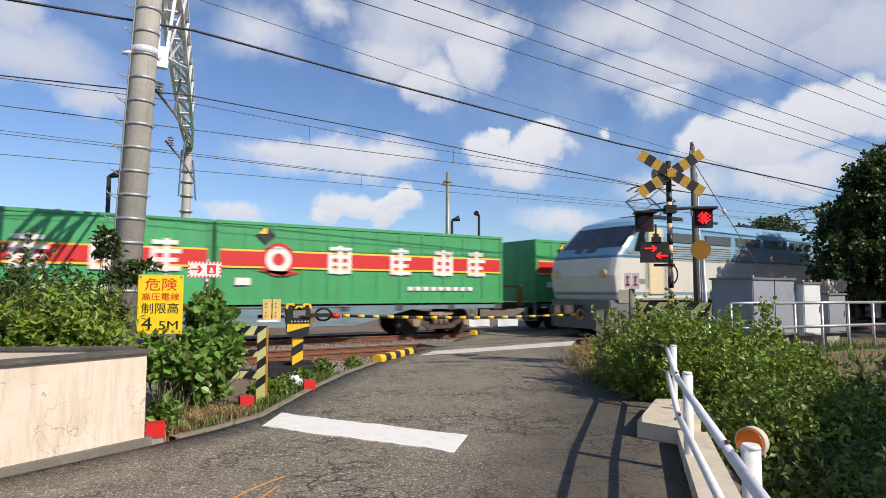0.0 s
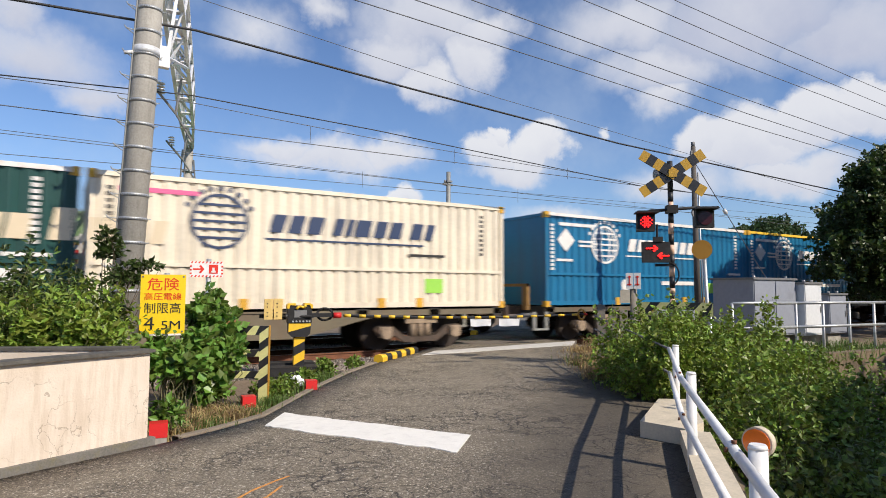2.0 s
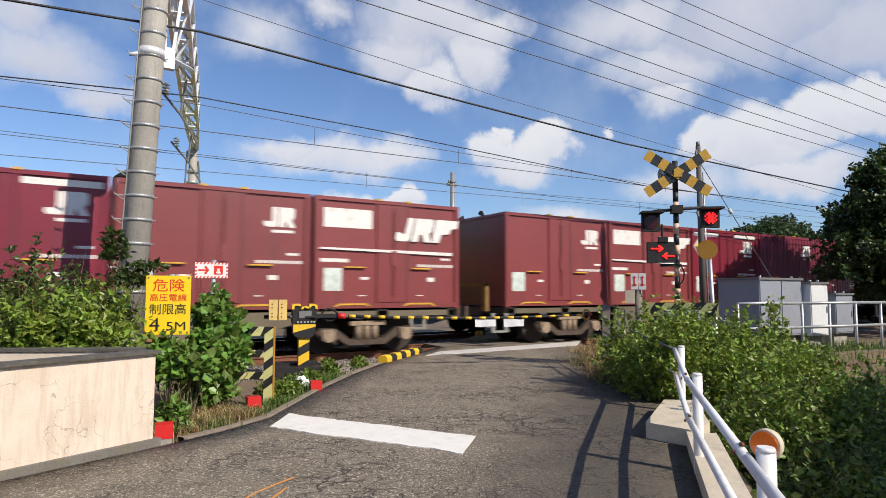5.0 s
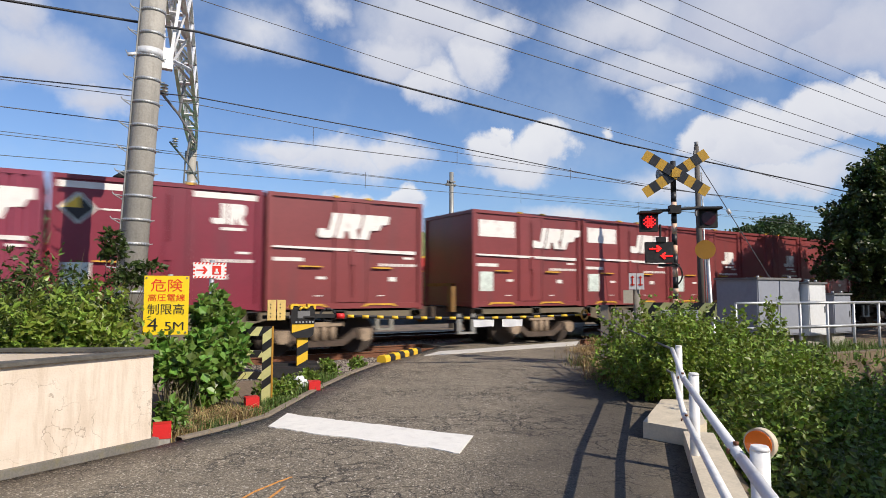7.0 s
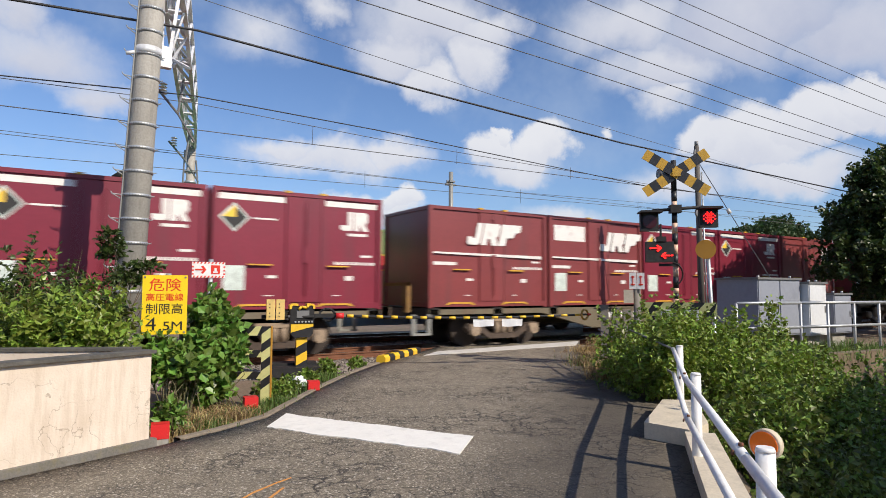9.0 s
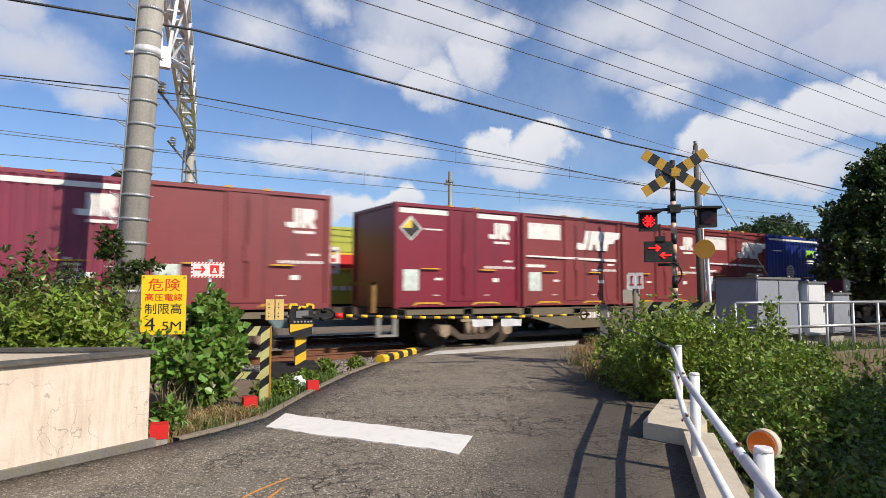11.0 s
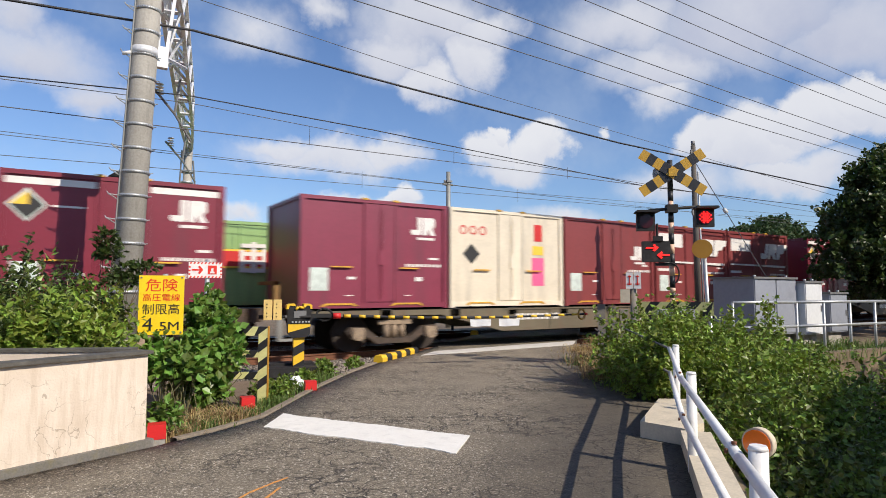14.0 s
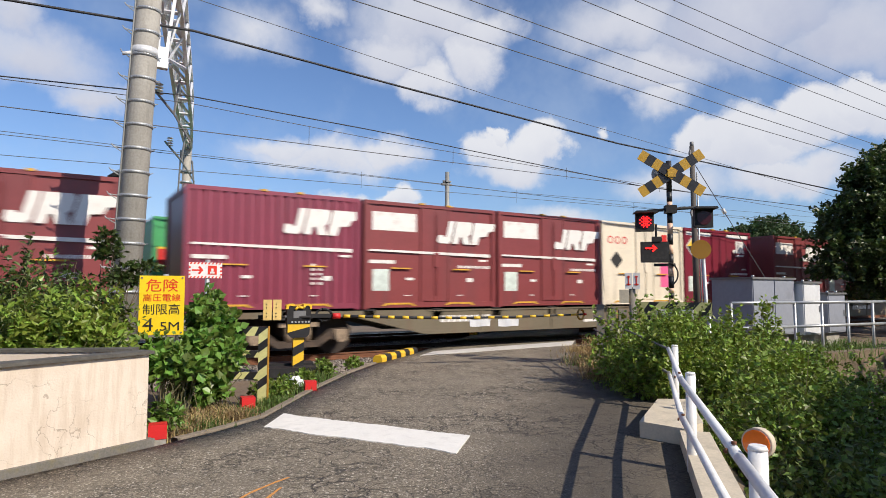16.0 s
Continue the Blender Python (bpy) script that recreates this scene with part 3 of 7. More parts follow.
def small_container(kind):
    """A 12 foot box; kind says paint, folds and marks."""
    paint = {"J": "brown red paint", "L": "brown red paint", "D": "wine paint", "C": "plum paint", "c": "plum paint", "F": "brown red paint", "f": "brown red paint", "k": "plum paint", "P": "plum paint", "B": "royal blue paint", "K": "cream paint", "R": "wine paint"}[kind]
    words = {"L": "weathered brown-red freight container with a low white mark", "J": "weathered brown-red freight container with a white mark", "R": "dark red smooth freight container with a white mark", "D": "wine-red freight container with white top stripes", "C": "plum-red corrugated container with white top stripe", "c": "plum-red corrugated freight container with a white mark",
             "F": "brown-red container with slanted white mark and panel", "f": "brown-red container with slanted white mark", "k": "plum corrugated container with slanted white mark", "P": "faded plum freight container with a white mark", "B": "royal blue container with a lime-green emblem", "K": "cream container with a pink stripe panel"}[kind]
    L, W, H = SMALL
    ob = thing("container", words, "container", "containers of the near train")
    folded = kind in "CckB"
    shell(ob, paint, L, W, H, () if folded else (-0.33, 0.45), 17 if folded else 0)
    y = -W / 2 - 0.001
    yd = y + (0.008 if folded else 0.045)
    if not folded:
        for a, b in ((-0.29, 0.055), (0.065, 0.41)):
            d = bmesh.new()
            box(d, a, y + 0.02, 0.17, b, y + 0.06, H - 0.1)
            part("door", d, paint, ob, bevel=0.006)
        d = bmesh.new()
        bar(d, (0.03, y + 0.016, 0.3), (0.03, y + 0.016, H - 0.25), 0.014, 6)
        bar(d, (0.10, y + 0.016, 0.3), (0.10, y + 0.016, H - 0.25), 0.014, 6)
        box(d, -0.0, y - 0.012, 1.0, 0.13, y + 0.018, 1.34)
        part("door_lock", d, paint, ob)
    for a in (-0.95, 0.75):
        d = bmesh.new()
        prism(d, [(a - 0.45, 0.07), (a - 0.33, 0.14), (a + 0.33, 0.14), (a + 0.45, 0.07), (a + 0.36, 0.07), (a + 0.30, 0.1), (a - 0.30, 0.1), (a - 0.36, 0.07)], y - 0.010, y + 0.02)
        part("fork_pocket", d, "pocket yellow", ob, "worn yellow pocket rim")
        d = bmesh.new()
        box(d, a + 0.05 - 0.25, y - 0.02, 0.93, a + 0.05 + 0.25, y + 0.012, 0.96)
        part("grab_rail", d, "pocket yellow", ob, "yellow grab rail")
    for x in (-0.33, 0.45):
        caps = bmesh.new()
        box(caps, x - 0.07, y - 0.012, H - 0.02, x + 0.07, y + 0.1, H + 0.025)
        part("roof_lug", caps, "pocket yellow", ob)
    W_ = "white marking"
    if kind == "C":
        mark(ob, "stripe", W_, "white top stripe", (sheet, -L / 2 + 0.1, H - 0.24, L / 2 - 0.1, H - 0.14, yd))
    if kind == "D":
        mark(ob, "stripe", W_, "white top stripe", (sheet, -L / 2 + 0.11, H - 0.24, -0.39, H - 0.12, yd))
        mark(ob, "stripe", W_, "white top stripe", (sheet, 0.51, H - 0.24, L / 2 - 0.11, H - 0.12, yd))
    if kind in "JLDCcRP":
        ze = H - 1.15 if kind == "L" else H - 0.75
        for i in range(2):
            mark(ob, "emblem_piece", W_, "white piece of an operator emblem", (emblem, i, 0.86, ze, 0.42, yd))
        mark(ob, "emblem_bar", W_, "", (sheet, 1.04, ze - 0.12, 1.5, ze - 0.06, yd))
    if kind in "Ffk":
        zk = 0.0 if kind != "k" else 0.05
        for i in range(3):
            mark(ob, "emblem_piece", W_, "slanted white piece of an emblem", (mark_piece, i, -0.78 if kind == "f" else 0.08, H - 0.92 + zk, 0.56, yd if kind == "k" else y + 0.005))
        yl = yd if kind == "k" else y + 0.004
        mark(ob, "stripe", W_, "thin white stripe", (prism, [(-L / 2 + 0.15, H - 1.13), (L / 2 - 0.2, H - 1.15), (L / 2 - 0.2, H - 1.23), (-L / 2 + 0.1, H - 1.17)], yl - 0.008, yl + 0.03))
        mark(ob, "owner_bar", W_, "", (sheet, -L / 2 + 0.15, 1.05, -1.05, 1.13, yd))
    if kind == "F":
        mark(ob, "panel", W_, "white painted panel", (sheet, -L / 2 + 0.22, H - 0.68, -0.48, H - 0.25, yd))
    if kind not in "BK":
        if folded:
            bars = [(sheet, 0.72 + 0.16 * (i % 2), 0.55 + 0.10 * (i // 2), 0.80 + 0.16 * (i % 2), 0.60 + 0.10 * (i // 2), yd) for i in range(9)]
        else:
            bars = [(sheet, 0.72 + 0.112 * i, 0.985, 0.795 + 0.112 * i, 1.05, yd) for i in range(9)]
        bars += [(sheet, 1.36, 1.16, 1.62, 1.21, yd), (sheet, 0.98, 0.64, 1.17, 0.74, yd), (sheet, -0.75, 0.67, -0.55, 0.73, yd), (sheet, -0.8, 0.3, -0.62, 0.32, yd), (sheet, 0.7, 0.3, 0.86, 0.32, yd)]
        if kind in "DC":
            bars.append((sheet, -1.05, H - 0.62, -0.55, H - 0.585, yd))
        mark(ob, "serial_number", W_, "small white number bars", *bars, kind="stuff")
    if kind in "DC":
        d = bmesh.new()
        lozenge(d, -1.42, H - 0.60, 0.30, yd, 0)
        prism(d, [(-1.67, H - 0.60), (-1.42, H - 0.85), (-1.17, H - 0.60)], yd - 0.009, yd, "y", 2)
        prism(d, [(-1.67, H - 0.60), (-1.40, H - 0.60), (-1.40, H - 0.35)], yd - 0.009, yd, "y", 1)
        prism(d, [(-1.40, H - 0.60), (-1.17, H - 0.60), (-1.40, H - 0.37)], yd - 0.009, yd, "y", 2)
        part("warning_diamond", d, ["pale sticker", "yellow marking", "black marking"], ob, "yellow and black diamond plate")
    if kind in "JLDFRPB":
        d = bmesh.new()
        sheet(d, -1.62, 0.42, -1.2, 0.92, yd)
        part("inspection_sticker", d, "pale sticker", ob, "pale green and white sticker")
    if kind == "B":
        d = bmesh.new()
        sheet(d, -L / 2 + 0.1, H - 0.2, L / 2 - 0.1, H - 0.13, yd)
        ring(d, -0.35, 1.15, 0.20, 0.25, yd)
        for z in (1.02, 1.10, 1.18, 1.26):
            k = math.sqrt(0.225 ** 2 - (z - 1.15) ** 2)
            sheet(d, -0.35 - k, z - 0.02, -0.35 + k, z + 0.02, yd)
        sheet(d, -0.6, 0.82, -0.05, 0.88, yd)
        sheet(d, 0.75, 1.48, 1.45, 1.52, yd), sheet(d, 0.75, 1.56, 1.45, 1.62, yd)
        sheet(d, -1.5, H - 0.6, -0.9, H - 0.56, yd), sheet(d, 0.6, 0.62, 1.7, 0.68, yd)
        for i in range(11):
            sheet(d, 1.52, 0.85 + 0.12 * i, 1.64, 0.93 + 0.12 * i, yd)
        part("marking", d, "white marking", ob, "white painted marks")["kind"] = "stuff"
        d = bmesh.new()
        prism(d, [(0.75, 1.72), (1.36, 1.72), (1.30, 1.86), (1.42, 2.0), (0.75, 2.0)], yd - 0.006, yd + 0.002)
        part("emblem", d, "lime marking", ob, "lime green emblem")
    if kind == "K":
        d = bmesh.new()
        sheet(d, 0.78, 0.55, 1.20, 1.3, yd)
        part("emblem", d, "pink marking", ob, "pink printed panel")
        d = bmesh.new()
        sheet(d, 0.80, 1.38, 1.18, 1.62, yd)
        part("emblem", d, "yellow marking", ob, "yellow printed panel")
        d = bmesh.new()
        sheet(d, 0.86, 1.75, 1.14, 2.2, yd)
        part("emblem", d, "red marking", ob, "red printed panel")
        d = bmesh.new()
        for i in range(3):
            ring(d, -1.45 + 0.3 * i, 1.95, 0.08, 0.115, yd)
        part("marking", d, "red marking", ob, "small red marks")["kind"] = "stuff"
        d = bmesh.new()
        lozenge(d, -1.2, 1.35, 0.26, yd)
        part("warning_diamond", d, "black marking", ob, "black diamond plate")
    return ob


LONG = (9.41, 2.45, 2.58)


def long_container(kind):
    """A 31 foot box with folded sides."""
    L, W, H = LONG
    paint, mark_paint = {"green": ("bottle green paint", "tan marking"), "cream": ("cream paint", "navy marking"), "blue": ("teal blue paint", "white marking"), "blue2": ("teal blue paint", "white marking")}[kind]
    words = {"green": "dark green corrugated long container with tan lettering bars", "cream": "cream corrugated long container with a globe mark", "blue": "teal blue corrugated long container with a globe mark", "blue2": "teal blue corrugated container with a yellow top rail"}[kind]
    ob = thing("container", words, "container", "long containers of the near train")
    shell(ob, paint, L, W, H, (), 34)
    y = -W / 2 + 0.006
    d = bmesh.new()
    box(d, -L / 2 + 0.12, -W / 2 - 0.012, H - 0.075, L / 2 - 0.12, -W / 2 + 0.06, H + 0.012)
    part("top_rail", d, {"blue2": "yellow marking", "green": "white marking", "blue": "white marking", "cream": paint}[kind], ob)
    d = bmesh.new()
    box(d, -L / 2 + 0.12, -W / 2 - 0.02, 0.86, L / 2 - 0.12, -W / 2 + 0.02, 0.93)
    part("side_rail", d, paint, ob)
    for x in (-L / 2 + 0.06, L / 2 - 0.06):
        for z in (0.06, H - 0.06):
            d = bmesh.new()
            box(d, x - 0.075, -W / 2 - 0.015, z - 0.075, x + 0.075, -W / 2 + 0.14, z + 0.09)
            part("corner_casting", d, "pocket yellow", ob, "rust orange corner casting", bevel=0.012)
    for x in (-1.9, -1.2, 1.2, 2.2):
        d = bmesh.new()
        box(d, x - 0.09, -W / 2 - 0.018, 0.02, x + 0.09, -W / 2 + 0.05, 0.24)
        part("lock_plate", d, "pocket yellow", ob, "yellow lock plate")
    d = bmesh.new()
    if kind == "green":
        for i, (x, w) in enumerate(((-0.4, .5), (0.15, .42), (0.6, .4), (1.03, .36), (1.42, .3))):
            sheet(d, x, 1.9 if i != 2 else 1.78, x + w * 0.82, 2.4 if i == 0 else 2.25, y, lean=0.18)
        x = -1.2
        for i, w in enumerate((.62, .3, .42, .42, .44, .0, .52, .44, .42, .3, .3, .22, .42, .0, .46, .22, .42, .42, .3)):
            if w:
                sheet(d, x, 1.28, x + w * 0.82, 1.72 + (0.14 if i in (0, 6, 14) else 0.0), y, lean=0.18)
            x += w + 0.02 if w else 0.2
        part("lettering", d, mark_paint, ob, "tan slanted lettering as plain bars")["kind"] = "stuff"
    else:
        ring(d, -2.4, 1.78, 0.50, 0.56, y)
        for z in (1.45, 1.62, 1.78, 1.94, 2.11):
            h = math.sqrt(0.53 ** 2 - (z - 1.78) ** 2)
            sheet(d, -2.4 - h, z - 0.025, -2.4 + h, z + 0.025, y)
        for r in (0.17, 0.36):
            if kind != "cream":
                for s in (-1, 1):
                    prism(d, [(-2.4 + s * r * math.cos(k), 1.78 + 0.5 * math.sin(k)) for k in np.linspace(-1.4, 1.4, 8)] + [(-2.4 + s * (r + 0.05) * math.cos(k), 1.78 + 0.5 * math.sin(k)) for k in np.linspace(1.4, -1.4, 8)], y - 0.006, y + 0.002)
        for i in range(9):
            a = math.pi * (0.15 + 0.7 * i / 8)
            disc(d, -2.4 + 0.68 * math.cos(a), 1.78 + 0.66 * math.sin(a), 0.055, y, n=8)
        x = -1.42
        for w in (.37, .37, .41, 0, .27, .18, .45, .36, .37, 0, .36, .27):
            if w:
                sheet(d, x, 1.62, x + w * 0.80, 2.0, y, lean=0.28)
            x += w + 0.03 if w else 0.16
        sheet(d, -1.5, 1.46, 2.3, 1.50, y)
        part("lettering", d, mark_paint, ob, "globe and slanted lettering bars")["kind"] = "stuff"
    d = bmesh.new()
    if kind != "cream":
        lozenge(d, -3.95, 1.85, 0.33, y)
        sheet(d, -4.3, 1.25, -3.7, 1.32, y)
        for i in range(12):
            sheet(d, -4.52, 1.0 + 0.11 * i, -4.40, 1.07 + 0.11 * i, y)
        disc(d, -1.55, 0.6, 0.18, y)
        sheet(d, 0.1, 0.62, 1.7, 0.74, y)
        sheet(d, -3.45, 1.8, -2.85, 1.86, y), sheet(d, -3.45, 1.68, -2.85, 1.74, y)
        if kind == "green":
            prism(d, [(-2.75, 1.5), (-1.7, 1.45), (-1.55, 1.7), (-1.6, 2.0), (-2.0, 2.15), (-2.5, 2.15), (-2.45, 1.9), (-2.8, 1.8)], y - 0.006, y + 0.002)
    else:
        sheet(d, 1.9, 1.22, 2.9, 1.28, y)
        for i in range(9):
            sheet(d, 3.95, 1.3 + 0.12 * i, 4.05, 1.37 + 0.12 * i, y), sheet(d, -4.4, 1.3 + 0.12 * i, -4.3, 1.37 + 0.12 * i, y)
    if kind != "cream":
        for i in range(11):
            sheet(d, 4.0, 1.2 + 0.11 * i, 4.12, 1.27 + 0.11 * i, y)
        sheet(d, 3.6, 0.98, 4.3, 1.05, y), sheet(d, 3.5, 0.7, 4.3, 0.77, y)
        sheet(d, 2.9, 0.35, 4.4 - 0.6, 0.72, y)
    part("marking", d, "white marking" if kind != "cream" else "black marking", ob, "small painted marks")["kind"] = "stuff"
    d = bmesh.new()
    sheet(d, 2.35, 0.36, 2.85, 0.7, y)
    part("emblem", d, "lime marking", ob, "lime green emblem panel")
    d = bmesh.new()
    sheet(d, -4.2, 2.25, -2.8, 2.34, y)
    part("stripe", d, "white marking" if kind != "cream" else "pink marking", ob)
    return ob


def far_container(kind):
    """A 31 foot box of the far train: flat panels, a red belt with yellow edges and four big white signs as blocks."""
    L, W, H = 9.41, 2.45, 2.27
    paint = {"green": "leaf green paint", "lime": "lime paint", "pale": "pale green paint", "board": "pale green paint", "text": "lime paint"}[kind]
    ob = thing("container", {"green": "green", "lime": "yellow-green", "pale": "pale green", "board": "pale green", "text": "yellow-green"}[kind] + " long container with a red belt and white signs", "container", "containers of the far train")
    shell(ob, paint, L, W, H, [-4.7 + 0.78 * i for i in range(1, 12)], 0, 0.03)
    y = -W / 2 - 0.001
    d = bmesh.new()
    box(d, -L / 2 + 0.12, y - 0.012, 1.06, L / 2 - 0.12, y + 0.02, 1.46)
    part("belt", d, "red marking", ob, "red painted belt")
    d = bmesh.new()
    box(d, -L / 2 + 0.12, y - 0.014, 1.46, L / 2 - 0.12, y + 0.02, 1.51)
    box(d, -L / 2 + 0.12, y - 0.014, 1.01, L / 2 - 0.12, y + 0.02, 1.06)
    part("belt_edge", d, "yellow marking", ob, "yellow line")
    y -= 0.016
    for i, x in enumerate((-1.25, 0.75, 2.3, 3.6)):
        d = bmesh.new()
        # each sign: strokes of a block character, unreadable by intent
        s = 0.36
        for k in range(4):
            z = 0.9 + k * 0.22
            sheet(d, x - s * (0.9 if k % 2 else 1.0), z, x + s * (1.0 if (k + i) % 2 else 0.75), z + 0.11, y)
        sheet(d, x - 0.06, 0.88, x + 0.08, 1.72, y - 0.001)
        sheet(d, x - s, 0.9, x - s + 0.13, 1.5, y - 0.001)
        if i % 2 == 0:
            sheet(d, x + s - 0.12, 0.9, x + s, 1.55, y - 0.001)
        part("sign_block", d, "white marking", ob, "large white block sign")["kind"] = "stuff"
    d = bmesh.new()
    for i in range(9):
        sheet(d, 1.0 + 0.28 * i, 0.42, 1.2 + 0.28 * i, 0.54, y)
    sheet(d, -4.2, 0.55, -3.8, 0.75, y)
    ring(d, -3.05, 1.26, 0.17, 0.36, y)
    part("small_print", d, "white marking", ob)["kind"] = "stuff"
    d = bmesh.new()
    prism(d, [(-3.7, 0.98), (-2.4, 0.92), (-2.85, 0.80)], y - 0.006, y + 0.002)
    ring(d, -3.05, 1.26, 0.36, 0.46, y)
    part("round_mark", d, "red marking", ob, "red round mark")
    d = bmesh.new()
    lozenge(d, -3.4, 1.93, 0.26, y)
    part("warning_diamond", d, "black marking", ob, "dark diamond plate")
    d = bmesh.new()
    prism(d, [(-3.62, 1.95), (-3.38, 1.95), (-3.38, 2.17)], y - 0.010, y + 0.002)
    part("diamond_corner", d, "yellow marking", ob)
    if kind == "board":
        d = bmesh.new()
        sheet(d, 1.9, 1.62, 3.3, 2.15, y)
        part("picture_board", d, "white marking", ob, "white printed board")
        for i, c in enumerate(("teal blue paint", "leaf green paint", "red marking")):
            d = bmesh.new()
            prism(d, [(2.25 + 0.36 * i + 0.2 * math.cos(a), 1.88 + 0.14 * math.sin(a)) for a in np.linspace(0, math.pi, 9)], y - 0.012, y + 0.002)
            part("printed_arch", d, c, ob)
    if kind == "text":
        d = bmesh.new()
        for i in range(7):
            x = -2.0 + 0.75 * i
            sheet(d, x, 1.78, x + 0.42, 1.86, y), sheet(d, x + 0.04, 1.92, x + 0.38, 1.98, y), sheet(d, x + 0.16, 1.66, x + 0.26, 2.04, y)
        part("lettering", d, "red marking", ob, "red lettering as plain bars")
    return ob


def flat_wagon(paint, group):
    """A container flat: fish-bellied side sills, deck, two bogies, couplers, end steps."""
    ob = thing("flat_wagon", ("grey-green" if "green" in paint else "blue-grey") + " steel container flat wagon with dirty bogies on the rails", "freight wagon", group)
    d = bmesh.new()
    box(d, -9.4, -1.0, 0.86, 9.4, 1.0, 0.975)
    for x in (-9.3, -7.4, -5.5, -3.7, -1.9, 0, 1.9, 3.7, 5.5, 7.4, 9.3):
        box(d, x - 0.14, -1.2, 0.80, x + 0.14, 1.2, 0.995)
    # near-black deck colour stands in for the shade under the load
    part("deck", d, "gap shade steel", ob)
    for s in (-1, 1):
        d = bmesh.new()
        prism(d, [(-9.45, 0.97), (-9.45, 0.84), (-5.9, 0.84), (-4.0, 0.38), (4.0, 0.38), (5.9, 0.84), (9.45, 0.84), (9.45, 0.97)], s * 1.15 - 0.05, s * 1.15 + 0.05)
        for x in (-2.4, 0, 2.4):
            box(d, x - 0.04, s * 1.15 - 0.07, 0.38, x + 0.04, s * 1.15 + 0.07, 0.97)
        for z in (0.39, 0.93):
            box(d, -3.95, s * 1.15 - 0.075, z, 3.95, s * 1.15 + 0.075, z + 0.03)
        sill = part("side_sill", d, paint, ob)
        d = bmesh.new()
        for i in range(9):
            sheet(d, -3.6 + 0.17 * i, 0.66, -3.48 + 0.17 * i, 0.82, -1.2)
        sheet(d, 1.2, 0.55, 1.8, 0.62, -1.2)
        if s < 0:
            part("number_plate", d, "white marking", sill, "faint white number bars")["kind"] = "stuff"
        else:
            d.free()
    d = bmesh.new()
    bar(d, (2.6, -1.27, 0.66), (2.6, -1.2, 0.66), 0.20, 18)
    bar(d, (2.6, -1.3, 0.66), (2.6, -1.2, 0.66), 0.05, 8)
    part("brake_wheel", d, "dirty ochre", ob, "dirty ochre brake wheel")
    d = bmesh.new()
    bar(d, (-1.6, -0.85, 0.55), (-0.2, -0.85, 0.55), 0.2, 14)
    part("air_tank", d, "bogie steel", ob)
    for x in (-7.1, 7.1):
        d = bmesh.new()
        for s in (-1, 1):
            prism(d, [(x - 1.2, 0.50), (x - 1.1, 0.60), (x - 0.75, 0.58), (x - 0.42, 0.34), (x + 0.42, 0.34), (x + 0.75, 0.58), (x + 1.1, 0.60), (x + 1.2, 0.50), (x + 1.1, 0.36), (x + 0.7, 0.36), (x + 0.45, 0.20), (x - 0.45, 0.20), (x - 0.7, 0.36), (x - 1.1, 0.36)], s * 0.98 - 0.07, s * 0.98 + 0.07)
        box(d, x - 0.25, -0.95, 0.42, x + 0.25, 0.95, 0.72)
        bogie = part("bogie", d, "bogie steel", ob, "rusty brown bogie")
        for s in (-1, 1):
            for q in (-0.95, 0.95):
                d = bmesh.new()
                box(d, x + q - 0.15, s * 1.08 - 0.04, 0.33, x + q + 0.15, s * 1.08 + 0.04, 0.57)
                bar(d, (x + q, s * 1.08, 0.43), (x + q, s * 1.16, 0.43), 0.14, 14)
                part("axle_box", d, "dusty casting", bogie, "dusty tan axle box", bevel=0.02)
            for q in (-0.20, 0.0, 0.20):
                d = bmesh.new()
                bar(d, (x + q, s * 1.0, 0.34), (x + q, s * 1.0, 0.66), 0.085, 10)
                part("spring", d, "dusty casting", bogie)
            d = bmesh.new()
            box(d, x - 0.42, s * 1.04 - 0.05, 0.64, x + 0.42, s * 1.04 + 0.05, 0.74)
            part("bolster_end", d, "dusty casting", bogie, bevel=0.02)
        for q in (-0.95, 0.95):
            d = bmesh.new()
            for s in (-1, 1):
                bar(d, (x + q, s * 0.53, 0.43), (x + q, s * 0.65, 0.43), 0.43, 24)
                bar(d, (x + q, s * 0.48, 0.43), (x + q, s * 0.54, 0.43), 0.455, 24)
            bar(d, (x + q, -0.9, 0.43), (x + q, 0.9, 0.43), 0.08, 8)
            part("wheelset", d, "wheel steel", bogie, "steel wheels on an axle")
    for s in (-1, 1):
        d = bmesh.new()
        box(d, min(s * 9.4, s * 10.2), -0.1, 0.76, max(s * 9.4, s * 10.2), 0.1, 0.98)
        box(d, min(s * 9.95, s * 10.2), -0.18, 0.72, max(s * 9.95, s * 10.2), 0.18, 1.02)
        part("coupler", d, "bogie steel", ob)
        d = bmesh.new()
        for a in (0, 0.42):
            box(d, s * 9.45 - 0.05 + s * a, s * 1.19 - 0.03, 0.40, s * 9.45 + 0.05 + s * a, s * 1.19 + 0.03, 0.86)
        box(d, min(s * 9.40, s * 9.92), s * 1.17 - 0.07, 0.36, max(s * 9.40, s * 9.92), s * 1.17 + 0.07, 0.41)
        part("step", d, "grey tube", ob, "pale end step")
    d = bmesh.new()
    box(d, -9.92, -0.95, 0.9, -9.82, -0.75, 1.62)
    box(d, -9.92, -0.95, 1.54, -9.82, 0.3, 1.62)
    part("end_rail", d, "dirty ochre", ob, "ochre end hand rail")
    return ob


